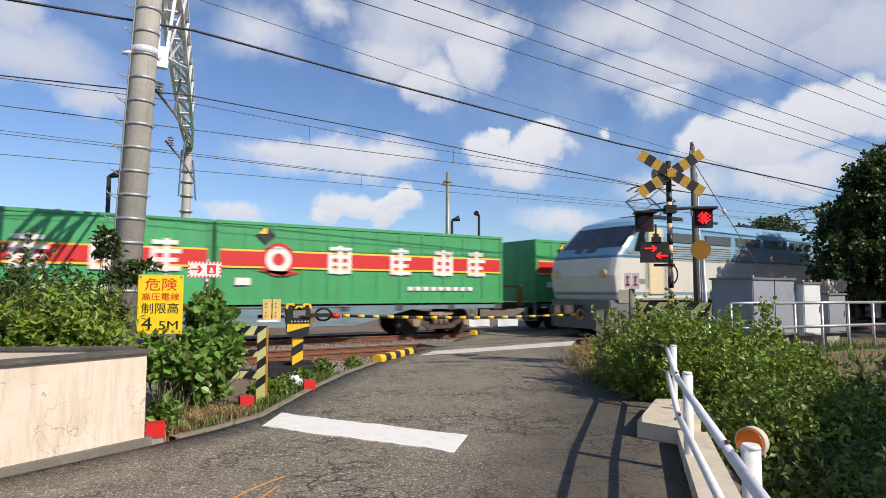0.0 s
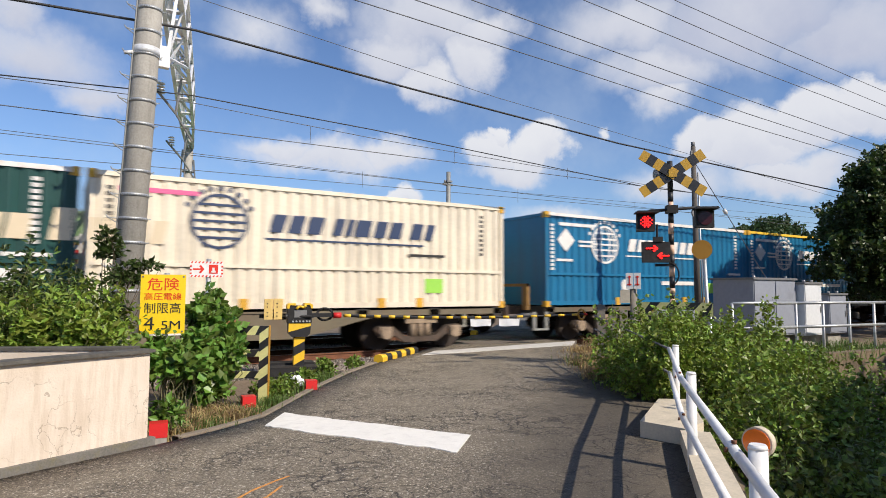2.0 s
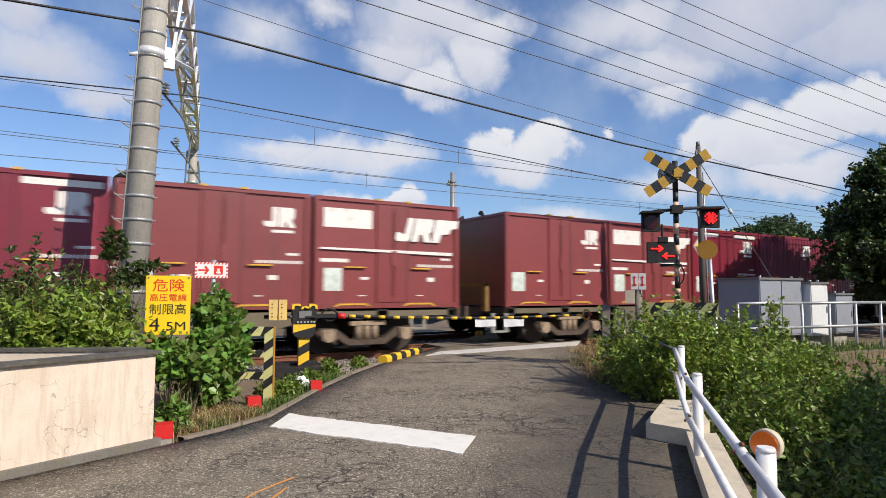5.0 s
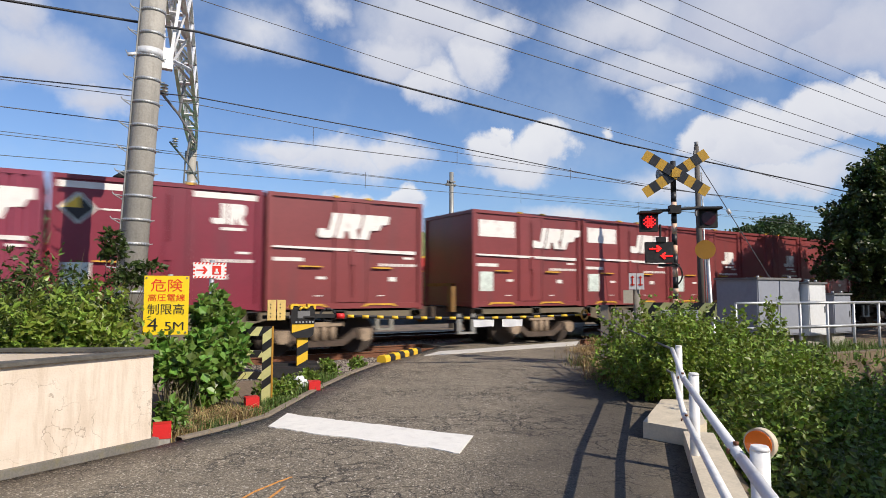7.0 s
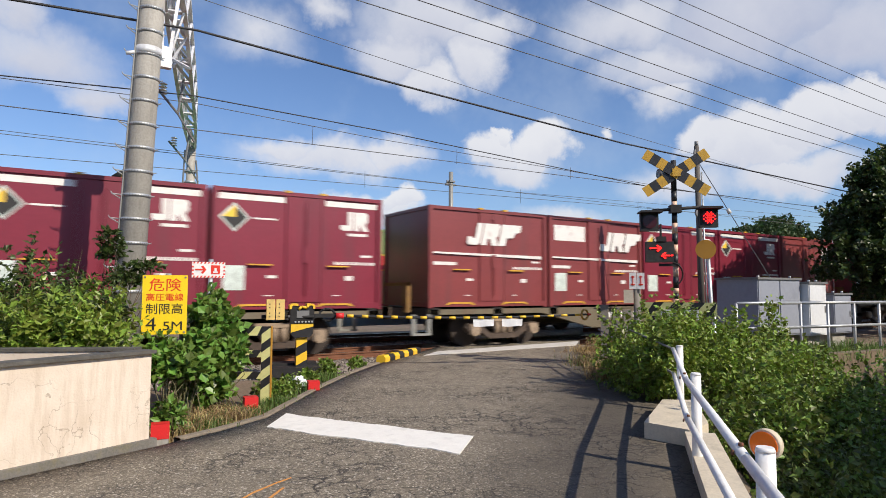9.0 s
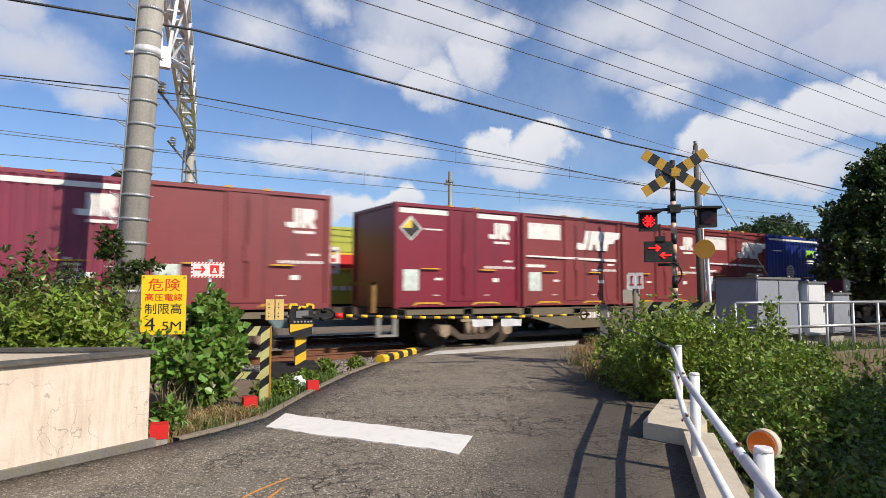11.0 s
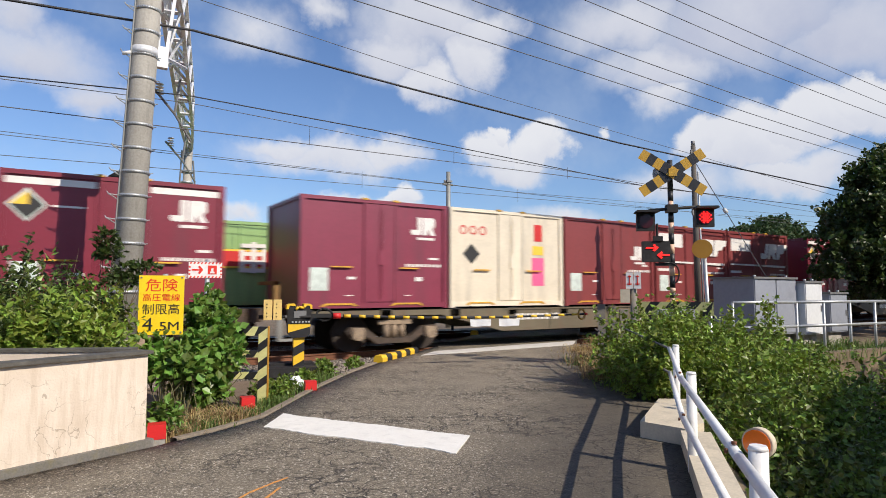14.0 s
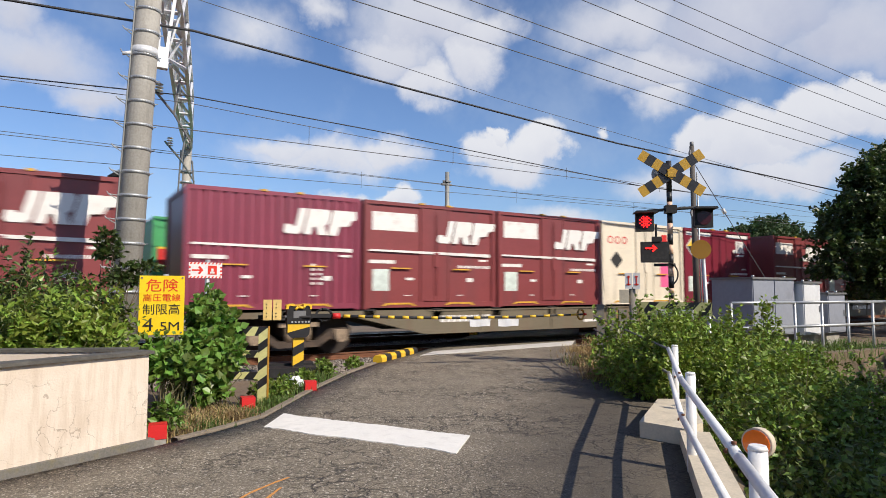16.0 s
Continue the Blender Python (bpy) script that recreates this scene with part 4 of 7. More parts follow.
def bogies(ob, xs, mats=("bogie steel", "wheel steel")):
    for x in xs:
        d = bmesh.new()
        for s in (-1, 1):
            prism(d, [(x - 1.9, 0.62), (x - 1.4, 0.78), (x + 1.4, 0.78), (x + 1.9, 0.62), (x + 1.6, 0.38), (x + 0.5, 0.34), (x + 0.3, 0.22), (x - 0.3, 0.22), (x - 0.5, 0.34), (x - 1.6, 0.38)], s * 1.02 - 0.08, s * 1.02 + 0.08)
            for q in (-1.35, 1.35):
                box(d, x + q - 0.2, s * 1.16 - 0.1, 0.38, x + q + 0.2, s * 1.16 + 0.1, 0.82)
                bar(d, (x + q, s * 1.2, 0.5), (x + q, s * 1.3, 0.5), 0.14, 10)
            for q in (-0.45, 0.45):
                bar(d, (x + q, s * 1.1, 0.4), (x + q, s * 1.1, 1.0), 0.12, 10)
        box(d, x - 0.4, -1.0, 0.4, x + 0.4, 1.0, 0.9)
        b = part("bogie", d, mats[0], ob, "brown steel bogie")
        for q in (-1.35, 1.35):
            d = bmesh.new()
            for s in (-1, 1):
                bar(d, (x + q, s * 0.53, 0.56), (x + q, s * 0.66, 0.56), 0.56, 26)
            bar(d, (x + q, -0.95, 0.56), (x + q, 0.95, 0.56), 0.1, 8)
            part("wheelset", d, mats[1], b)


mat("loco cream", (0.60, 0.59, 0.53), 0.4, vary=0.06, scale=1.5, dirt=(0.36, 0.33, 0.25), dirt_amount=0.35, streaks=True)
mat("loco pale blue", (0.19, 0.36, 0.50), 0.4, vary=0.07, scale=1.5, dirt=(0.13, 0.22, 0.29), dirt_amount=0.4)
mat("loco deep blue", (0.065, 0.145, 0.245), 0.4, vary=0.08, scale=1.5)
mat("door yellow", (0.66, 0.57, 0.36), 0.45, vary=0.06)
# grey of the reflected sky put into the glass colour
mat("sky glass", (0.10, 0.125, 0.14), 0.12, vary=0.1, coat=0.4)
mat("loco band", (0.20, 0.27, 0.34), 0.45, vary=0.1)
mat("dark glass", (0.012, 0.016, 0.02), 0.06, vary=0.0, coat=0.5)
mat("grey louvre", (0.34, 0.37, 0.37), 0.5, vary=0.12)
mat("skirt grey", (0.14, 0.145, 0.15), 0.6, vary=0.15)
mat("panto steel", (0.045, 0.05, 0.055), 0.5, 0.5, vary=0.1)
mat("lamp glass", (0.55, 0.45, 0.25), 0.1, vary=0.05)


def locomotive():
    ob = thing("locomotive", "cream and blue electric freight locomotive with raised pantographs", "locomotive")
    HL, HW = 8.5, 1.40

    def front(z):
        """How far the cab's face lies back at height z."""
        if z < 1.9:
            return 0.18 * ((1.9 - z) / 0.75) ** 2
        if z < 2.5:
            return 0.22 * (z - 1.9)
        return 0.132 + 1.05 * (z - 2.5)

    levels = [1.15, 1.22, 1.30, 1.40, 1.9, 2.2, 2.42, 2.5, 2.75, 3.1, 3.45, 3.62]
    halfw = [1.36, HW, HW, HW, HW, HW, HW, 1.395, 1.39, 1.37, 1.33, 1.18]
    kinds = [0, 0, 4, 0, 0, 0, 2, 1, 1, 1, 1]
    bm = bmesh.new()
    rings = []
    for z, w in zip(levels, halfw):
        ringv = []
        f = front(z)
        ys = [-1, -0.97, -0.85, -0.5, 0, 0.5, 0.85, 0.97, 1]
        back = [0.26, 0.13, 0.07, 0.02, 0.0, 0.02, 0.07, 0.13, 0.26]
        for yv, bk in zip(ys, back):
            ringv.append((-HL + f + bk, yv * w, z))
        for yv, bk in zip(ys[::-1], back[::-1]):
            ringv.append((HL - f - bk, yv * w, z))
        rings.append([bm.verts.new(p) for p in ringv])
    n = len(rings[0])
    for k in range(len(rings) - 1):
        for i in range(n):
            fc = bm.faces.new((rings[k][i], rings[k][(i + 1) % n], rings[k + 1][(i + 1) % n], rings[k + 1][i]))
            cx = abs(fc.calc_center_median().x)
            fc.material_index = kinds[k]
            if levels[k] >= 2.42 and cx > 6.9:
                fc.material_index = 2 if levels[k] < 2.75 else 1
            if k in (8, 9) and i not in (8, 17):
                fc.material_index = 3
    top = [bm.verts.new((v.co.x * 0.93, v.co.y * 0.55, 3.80)) for v in rings[-1]]
    for i in range(n):
        bm.faces.new((rings[-1][i], rings[-1][(i + 1) % n], top[(i + 1) % n], top[i])).material_index = 1
    bm.faces.new(top).material_index = 1
    bm.faces.new(rings[0][::-1])
    part("body", bm, ["loco cream", "loco pale blue", "loco deep blue", "dark glass", "loco band"], ob)
    for e in (-1, 1):
        # windscreens on the sloping face and cab side glass
        for s in (-1, 1):
            d = bmesh.new()
            pts = []
            for z, y in ((2.62, 0.08), (2.62, 1.12), (3.38, 1.05), (3.38, 0.08)):
                w = HW * 0.96
                bk = 0.01 + 0.10 * (y / 1.15) ** 3
                pts.append(Vector((e * (HL - front(z) - bk + 0.03), s * y, z)))
            a = [d.verts.new(p) for p in pts]
            b = [d.verts.new(p - Vector((e * 0.05, 0, 0))) for p in pts]
            d.faces.new(a), d.faces.new(b[::-1])
            for i in range(4):
                d.faces.new((a[i], a[(i + 1) % 4], b[(i + 1) % 4], b[i]))
            part("windscreen", d, "dark glass", ob, "dark raked windscreen pane")
            d = bmesh.new()
            x0 = e * (HL - 1.45)
            lo, hi = sorted((x0, e * (HL - 0.92)))
            prism(d, [(lo, 2.62), (hi, 2.62), (hi - (0.28 if e > 0 else 0), 3.25), (lo + (0.28 if e < 0 else 0), 3.25)], s * 1.38 - 0.03, s * 1.38 + 0.03)
            part("cab_window", d, "dark glass", ob)
            d = bmesh.new()
            lo, hi = sorted((e * (HL - 2.22), e * (HL - 1.58)))
            box(d, lo, s * 1.40 - 0.03, 1.35, hi, s * 1.40 + 0.03, 3.38)
            door = part("cab_door", d, "door yellow", ob, "yellow cab door", bevel=0.01)
            d = bmesh.new()
            box(d, lo + 0.18, s * 1.40 - 0.036, 2.45, hi - 0.18, s * 1.40 + 0.036, 3.2)
            part("window", d, "dark glass", door, bevel=0.01)
            for q in (lo - 0.12, hi + 0.12):
                d = bmesh.new()
                bar(d, (q, s * 1.46, 1.5), (q, s * 1.46, 3.2), 0.018, 6)
                part("hand_rail", d, "grey tube", ob)
            d = bmesh.new()
            bar(d, (e * (HL - 0.35), s * 1.0, 1.95), (e * (HL + 0.02), s * 1.0, 1.95), 0.13, 12)
            part("headlight", d, "lamp glass", ob, "round amber headlight")
            d = bmesh.new()
            prism(d, [(e * 8.5, 0.30), (e * 7.6, 0.30), (e * 7.4, 1.16), (e * 8.45, 1.16)], s * 1.2 - 0.04, s * 1.2 + 0.04)
            part("skirt", d, "skirt grey", ob, "grey snow plough skirt")
        d = bmesh.new()
        box(d, min(e * 8.3, e * 8.45), -1.15, 0.28, max(e * 8.3, e * 8.45), 1.15, 1.16)
        part("plough", d, "skirt grey", ob)
        d = bmesh.new()
        box(d, min(e * 8.3, e * 9.6), -0.12, 0.75, max(e * 8.3, e * 9.6), 0.12, 1.0)
        part("coupler", d, "bogie steel", ob)
        d = bmesh.new()
        sheet(d, e * 7.6 - 0.3, 2.55, e * 7.6 + 0.3, 2.66, -1.402)
        part("number_plate", d, "grey tube", ob)
        d = bmesh.new()
        sheet(d, 7.3, 1.85, 7.95, 2.25, -1.402) if e > 0 else sheet(d, -7.5, 1.65, -7.1, 1.8, -1.402)
        part("emblem", d, "grey tube", ob)
    # roof and body seams, stripe lamps and steps
    for e in (-1, 1):
        d = bmesh.new()
        box(d, min(e * 7.15, e * 6.2), -1.408, 1.30, max(e * 7.15, e * 6.2), -1.396, 1.33)
        part("seam", d, "skirt grey", ob)
        for k in range(3):
            d = bmesh.new()
            box(d, e * 7.0 - 0.22, -1.36, 0.42 + 0.26 * k, e * 7.0 + 0.22, -1.22, 0.45 + 0.26 * k)
            part("step", d, "skirt grey", ob)
    # upper windows and louvres
    for s in (-1, 1):
        for i in range(7):
            x = -5.1 + 1.72 * i
            d = bmesh.new()
            box(d, x - 0.70, s * 1.375 - 0.035, 2.98, x + 0.70, s * 1.375 + 0.035, 3.27)
            part("side_window", d, "sky glass", ob, "long side window, sky reflection painted in grey", bevel=0.02)
            d = bmesh.new()
            for k in range(7):
                box(d, x - 0.72, s * 1.40 - 0.02, 2.40 + 0.075 * k, x + 0.72, s * 1.40 + 0.02, 2.44 + 0.075 * k)
            part("louvre", d, "grey louvre", ob, "grey slatted louvre")
    for x, l in ((-4.3, 0.5), (-2.0, 0.2), (0.2, 0.5), (2.6, 0.2), (4.6, 0.5), (3.2, 0.3)):
        d = bmesh.new()
        box(d, x - l, -0.35, 3.78, x + l, 0.35, 3.95)
        part("roof_box", d, "panto steel", ob, bevel=0.02)
    for i in range(5):
        d = bmesh.new()
        box(d, 3.1 + 0.55 * i, -1.22, 3.45, 3.55 + 0.55 * i, -1.08, 3.68)
        part("roof_vent", d, "panto steel", ob)
    for x in (-5.05, 5.4):
        d = bmesh.new()
        box(d, x - 0.9, -0.6, 3.84, x + 0.9, 0.6, 3.94)
        for s in (-1, 1):
            y0 = s * 0.55
            for e in (-1, 1):
                bar(d, (x + e * 0.25, y0, 3.95), (x - e * 0.66, s * 0.5, 4.5), 0.025, 6)
                bar(d, (x - e * 0.66, s * 0.5, 4.5), (x + e * 0.2, s * 0.35, 5.0), 0.02, 6)
                bar(d, (x + e * 0.66, -0.5, 4.5), (x + e * 0.66, 0.5, 4.5), 0.02, 6)
        part("pantograph_frame", d, "panto steel", ob, "black diamond pantograph")
        d = bmesh.new()
        for e in (-1, 1):
            bar(d, (x + e * 0.2, -0.85, 4.95), (x + e * 0.2, -0.55, 5.05), 0.025, 6)
            bar(d, (x + e * 0.2, -0.55, 5.05), (x + e * 0.2, 0.55, 5.05), 0.025, 6)
            bar(d, (x + e * 0.2, 0.55, 5.05), (x + e * 0.2, 0.85, 4.95), 0.025, 6)
        part("collector_head", d, "panto steel", ob)
    d = bmesh.new()
    box(d, -8.0, -1.15, 0.95, 8.0, 1.15, 1.16)
    for x in (-2.2, 2.2):
        box(d, x - 0.6, -1.2, 0.45, x + 0.6, 1.2, 0.98)
    part("underframe", d, "bogie steel", ob)
    bogies(ob, (-5.9, 0.0, 5.9))
    return ob


NEAR = ["green cream", "blue blue2", "RJDFJ", "FCDJF", "JFDcc", "cCkDf", "FFLLJ", "FCFDD", "fFDDJ", "JDFCJ", "DFJFB", "JDDDD", "DJJFD", "PKLFF", "DCJDF", "kFFKD", "FJDFJ"]
FAR = {0: ("green", "green"), 1: ("green", "lime"), 2: ("pale", "green"), 3: ("green", "pale"), 4: ("green", "green"), 5: ("lime", "green"), 6: ("green", "green"), 7: ("green", "pale"), 8: ("lime", "lime"),
       9: ("green", "pale"), 10: ("green", "green"), 11: ("lime", "green"), 12: ("lime", "pale"), 13: ("board", "board"), 14: ("board", "green"), 15: ("text", "text"), 16: ("green", "lime"), 17: ("green", "green")}


# metres each wagon is shifted along the track to fit the camera's view
WAGON_SHIFT = {8: -0.2, 10: 0.12, 11: 0.3, 12: 0.05, 13: 0.15, 14: 0.12, 15: -0.25, 16: -0.2}


def build_trains():
    made = {}

    def get(key, maker):
        if key not in made:
            made[key] = maker()
            return made[key]
        return copy_thing(made[key], Matrix())

    loco = locomotive()
    MOVERS.append((loco, -10.6, TRACK_A, 0.0, "a"))
    for n, load in enumerate(NEAR):
        left = 20.4 * n + WAGON_SHIFT.get(n, 0.0)
        MOVERS.append((get("wagon a", lambda: flat_wagon("wagon grey green", "wagons of the near train")), left + 9.47, TRACK_A, 0.0, "a"))
        if " " in load:
            for k, kind in enumerate(load.split()):
                MOVERS.append((get(kind, lambda: long_container(kind)), left + 4.705 + 9.53 * k, TRACK_A, 1.0, "a"))
        else:
            for k, kind in enumerate(load):
                MOVERS.append((get(kind, lambda: small_container(kind)), left + 1.8575 + 3.806 * k, TRACK_A, 1.0, "a"))
    for k in range(-2, 18):
        right = 12.82 - 20.4 * k
        MOVERS.append((get("wagon b", lambda: flat_wagon("wagon blue grey", "wagons of the far train")), right - 9.47, TRACK_B, 0.0, "b"))
        for j, kind in enumerate(FAR.get(k, ("green", "green"))):
            MOVERS.append((get("far " + kind, lambda: far_container(kind)), right - 4.705 - 9.5 * (1 - j), TRACK_B, 0.998, "b"))


build_trains()
# ---- the roadside ----
def paint_mat(name, c, rough=0.45, **k):
    return mat(name, c, rough, **{"vary": 0.07, "scale": 4, "dirt": tuple(0.4 * v + 0.05 for v in c), "dirt_amount": 0.35, **k})


paint_mat("post white", (0.80, 0.80, 0.79), dirt_amount=0.25)
paint_mat("sign yellow", (0.86, 0.60, 0.015), 0.4, dirt_amount=0.12)
paint_mat("hazard yellow", (0.80, 0.50, 0.03), dirt_amount=0.3)
paint_mat("board ochre", (0.52, 0.30, 0.03), dirt_amount=0.4)
paint_mat("weight yellow", (0.70, 0.50, 0.17), dirt_amount=0.4)
paint_mat("faded yellow", (0.62, 0.60, 0.26), dirt_amount=0.3)
paint_mat("ochre back", (0.48, 0.24, 0.03), dirt_amount=0.25)
paint_mat("hazard black", (0.018, 0.018, 0.02))
paint_mat("machine black", (0.010, 0.010, 0.011), 0.75)
paint_mat("signal red", (0.60, 0.02, 0.02), dirt_amount=0.2)
paint_mat("letter red", (0.66, 0.03, 0.012), dirt_amount=0.0)
paint_mat("mast peach", (0.74, 0.48, 0.34), dirt_amount=0.25)
paint_mat("sign white", (0.76, 0.75, 0.73), dirt_amount=0.2)
paint_mat("cabinet grey", (0.27, 0.29, 0.34), 0.5, scale=1.0)
paint_mat("cabinet white", (0.66, 0.68, 0.70), 0.5, scale=1.0)
paint_mat("reflector orange", (0.85, 0.17, 0.01), 0.2, dirt_amount=0.0)
mat("galvanised", (0.46, 0.48, 0.49), 0.45, 0.6, vary=0.12, scale=6, dirt=(0.2, 0.17, 0.14), dirt_amount=0.3)
mat("zinc white", (0.66, 0.67, 0.68), 0.45, 0.15, vary=0.12, scale=5, dirt=(0.3, 0.27, 0.24), dirt_amount=0.35)
mat("weathered pole", (0.085, 0.075, 0.065), 0.8, vary=0.2, scale=5, dirt=(0.16, 0.14, 0.12), dirt_amount=0.5, streaks=True)
mat("dull steel", (0.20, 0.20, 0.20), 0.6, 0.4, vary=0.15, scale=5)
mat("wire black", (0.02, 0.02, 0.022), 0.6, vary=0.1)
mat("wire grey", (0.09, 0.09, 0.095), 0.6, vary=0.1)
mat("porcelain", (0.62, 0.60, 0.55), 0.25, vary=0.05)
mat("bark", (0.12, 0.09, 0.065), 0.9, vary=0.3, scale=8, bump=0.6)
mat("stem", (0.14, 0.13, 0.06), 0.8, vary=0.25, scale=8)
mat("dry stem", (0.42, 0.32, 0.17), 0.9, vary=0.25, scale=8)
mat("red led", (1.0, 0.012, 0.010), 0.4, vary=0.0, glow=3.2)
mat("dark lens", (0.05, 0.006, 0.008), 0.25, vary=0.0)
mat("coping", (0.085, 0.08, 0.07), 0.9, vary=0.3, scale=5, dirt=(0.20, 0.19, 0.16), dirt_amount=0.5, bump=0.4)
mat("plinth", (0.17, 0.16, 0.14), 0.9, vary=0.25, scale=4, dirt=(0.22, 0.18, 0.05), dirt_amount=0.35, bump=0.4)
mat("grey wood", (0.22, 0.20, 0.17), 0.9, vary=0.2, scale=6, dirt=(0.08, 0.07, 0.06), dirt_amount=0.6, streaks=True)
mat("cloth white", (0.74, 0.75, 0.76), 0.8, vary=0.08, scale=6)
mat("house brown", (0.22, 0.17, 0.13), 0.8, vary=0.15)
mat("house roof", (0.10, 0.10, 0.11), 0.7, vary=0.2)
mat("bush leaf", (0.150, 0.215, 0.034), 0.42, vary=0.3, scale=1.6, each=0.62, leaf=True)
# green of the left shrubs; also shade painted into the ditch bushes
mat("shrub and shaded leaf", (0.125, 0.175, 0.034), 0.42, vary=0.25, scale=1.6, each=0.6, leaf=True)
mat("vine leaf", (0.150, 0.255, 0.045), 0.4, vary=0.2, scale=2, each=0.5, leaf=True)
mat("spray leaf", (0.21, 0.285, 0.042), 0.42, vary=0.3, scale=1.6, each=0.5, leaf=True)
mat("tree leaf", (0.052, 0.080, 0.017), 0.45, vary=0.2, scale=2, each=0.45, leaf=True)
mat("far leaf", (0.050, 0.085, 0.026), 0.6, vary=0.2, scale=2, each=0.35, leaf=True)
mat("grass blade", (0.13, 0.20, 0.045), 0.6, vary=0.15, scale=3, each=0.4, leaf=True)
mat("dry grass", (0.40, 0.29, 0.14), 0.8, vary=0.2, scale=3, each=0.35, leaf=True)
mat("petal pink", (0.70, 0.30, 0.40), 0.6, vary=0.1)


def facing(x, y, z, turn=0.0):
    """A pose at that place whose -y side looks towards the viewer's stand."""
    return pose(x, y, z, 0, 0, -math.degrees(math.atan2(x, y)) + turn)


def lettering(text, size, depth=0.004):
    """A bmesh of the words, upright in x and z, centred, facing -y."""
    c = bpy.data.curves.new("words", "FONT")
    c.body, c.size, c.align_x, c.align_y, c.extrude = text, size, "CENTER", "CENTER", depth / 2
    o = bpy.data.objects.new("words", c)
    scene.collection.objects.link(o)
    bpy.context.view_layer.update()
    me = bpy.data.meshes.new_from_object(o.evaluated_get(bpy.context.evaluated_depsgraph_get()))
    bm = bmesh.new()
    bm.from_mesh(me)
    bpy.data.objects.remove(o), bpy.data.curves.remove(c), bpy.data.meshes.remove(me)
    bm.transform(Matrix.Rotation(radians(90), 4, "X"))
    return bm


def shifted(bm, x, y, z, sx=1.0, sz=1.0):
    bm.transform(Matrix.Translation((x, y, z)) @ Matrix.Diagonal((sx, 1, sz, 1)))
    return bm


def plaster_wall():
    ob = thing("garden_wall", "low cream plastered wall with cracks and a dark coping", "wall", kind="structure")
    c, a, b = Vector((0.72, 6.30)), Vector((-4.2, 3.99)), Vector((-3.4, 8.3))

    def run(p, q, w, z0, z1, out):
        d = (q - p).normalized()
        nrm = Vector((-d.y, d.x)) * out
        return [(p.x, p.y), (q.x, q.y), (q.x + nrm.x * w, q.y + nrm.y * w), (p.x + nrm.x * w, p.y + nrm.y * w)]
    bm = bmesh.new()
    prism(bm, run(c, a, 0.16, 0, 0, -1), 0.06, 0.84, "z")
    part("front_wall", bm, "plaster", ob, bevel=0.006)
    bm = bmesh.new()
    n = Vector((0.42, -0.907)) * 0.02
    prism(bm, run(c + n * 1.6 + Vector((0.03, 0.0)), a + n * 1.6, 0.2, 0, 0, -1), 0.84, 0.868, "z")
    part("coping", bm, "coping", ob, "dark weathered coping", bevel=0.008)
    bm = bmesh.new()
    prism(bm, run(c + n * 2.2 + Vector((0.05, 0.02)), a + n * 2.2, 0.2, 0, 0, -1), -0.15, 0.06, "z")
    part("plinth", bm, "plinth", ob, "stained concrete plinth", bevel=0.01)
    bm = bmesh.new()
    p0 = c + Vector((-0.16, 0.1))
    prism(bm, run(p0, b, 0.14, 0, 0, -1), -0.1, 0.86, "z")
    part("rear_wall", bm, "plaster", ob)
    bm = bmesh.new()
    prism(bm, run(p0 + Vector((0.02, -0.03)), b, 0.18, 0, 0, -1), 0.86, 0.885, "z")
    part("coping", bm, "coping", ob, "dark weathered coping", bevel=0.008)


def marker_block(x, y, turn):
    ob = thing("marker_block", "small red reflective block at the road's edge", "road marker", "red blocks along the kerb", m=facing(x, y, 0.0, turn))
    d = bmesh.new()
    k = 0.035 if turn else 0.0
    box(d, -0.075, -0.07, -0.16, 0.075, 0.07, 0.03 - k)
    part("foot", d, "concrete", ob, bevel=0.012)
    d = bmesh.new()
    box(d, -0.08, -0.075, 0.03 - k, 0.08, 0.075, 0.165 - k)
    part("cap", d, "signal red", ob, "bright red cap", bevel=0.012)


def height_sign():
    ob = thing("height_limit_sign", "yellow height limit sign with red and black writing on a post", "sign", m=facing(1.02, 7.86, 0.0, -8))
    d = bmesh.new()
    bar(d, (0.03, 0.03, -0.3), (0.03, 0.03, 1.62), 0.03, 10)
    part("post", d, "galvanised", ob)
    d = bmesh.new()
    box(d, -0.245, -0.012, 0.905, 0.245, 0.0, 1.60)
    plate = part("plate", d, "sign yellow", ob, bevel=0.004)
    for txt, z, size, sx, m in (("危険", 1.475, 0.16, 1.12, "letter red"), ("高圧電線", 1.335, 0.094, 1.1, "letter red"), ("制限高", 1.195, 0.135, 1.02, "hazard black")):
        part("writing", shifted(lettering(txt, size), 0, -0.014, z, sx), m, plate)
    part("writing", shifted(lettering("4", 0.24), -0.14, -0.014, 1.02, 1.0, 0.9), "hazard black", plate)
    part("writing", shifted(lettering(".5M", 0.17), 0.075, -0.014, 1.0, 1.05, 0.85), "hazard black", plate)
    for x in (-0.22, 0.22):
        for z in (0.93, 1.575):
            d = bmesh.new()
            bar(d, (x, -0.02, z), (x, -0.01, z), 0.011, 8)
            part("bolt", d, "dull steel", plate)


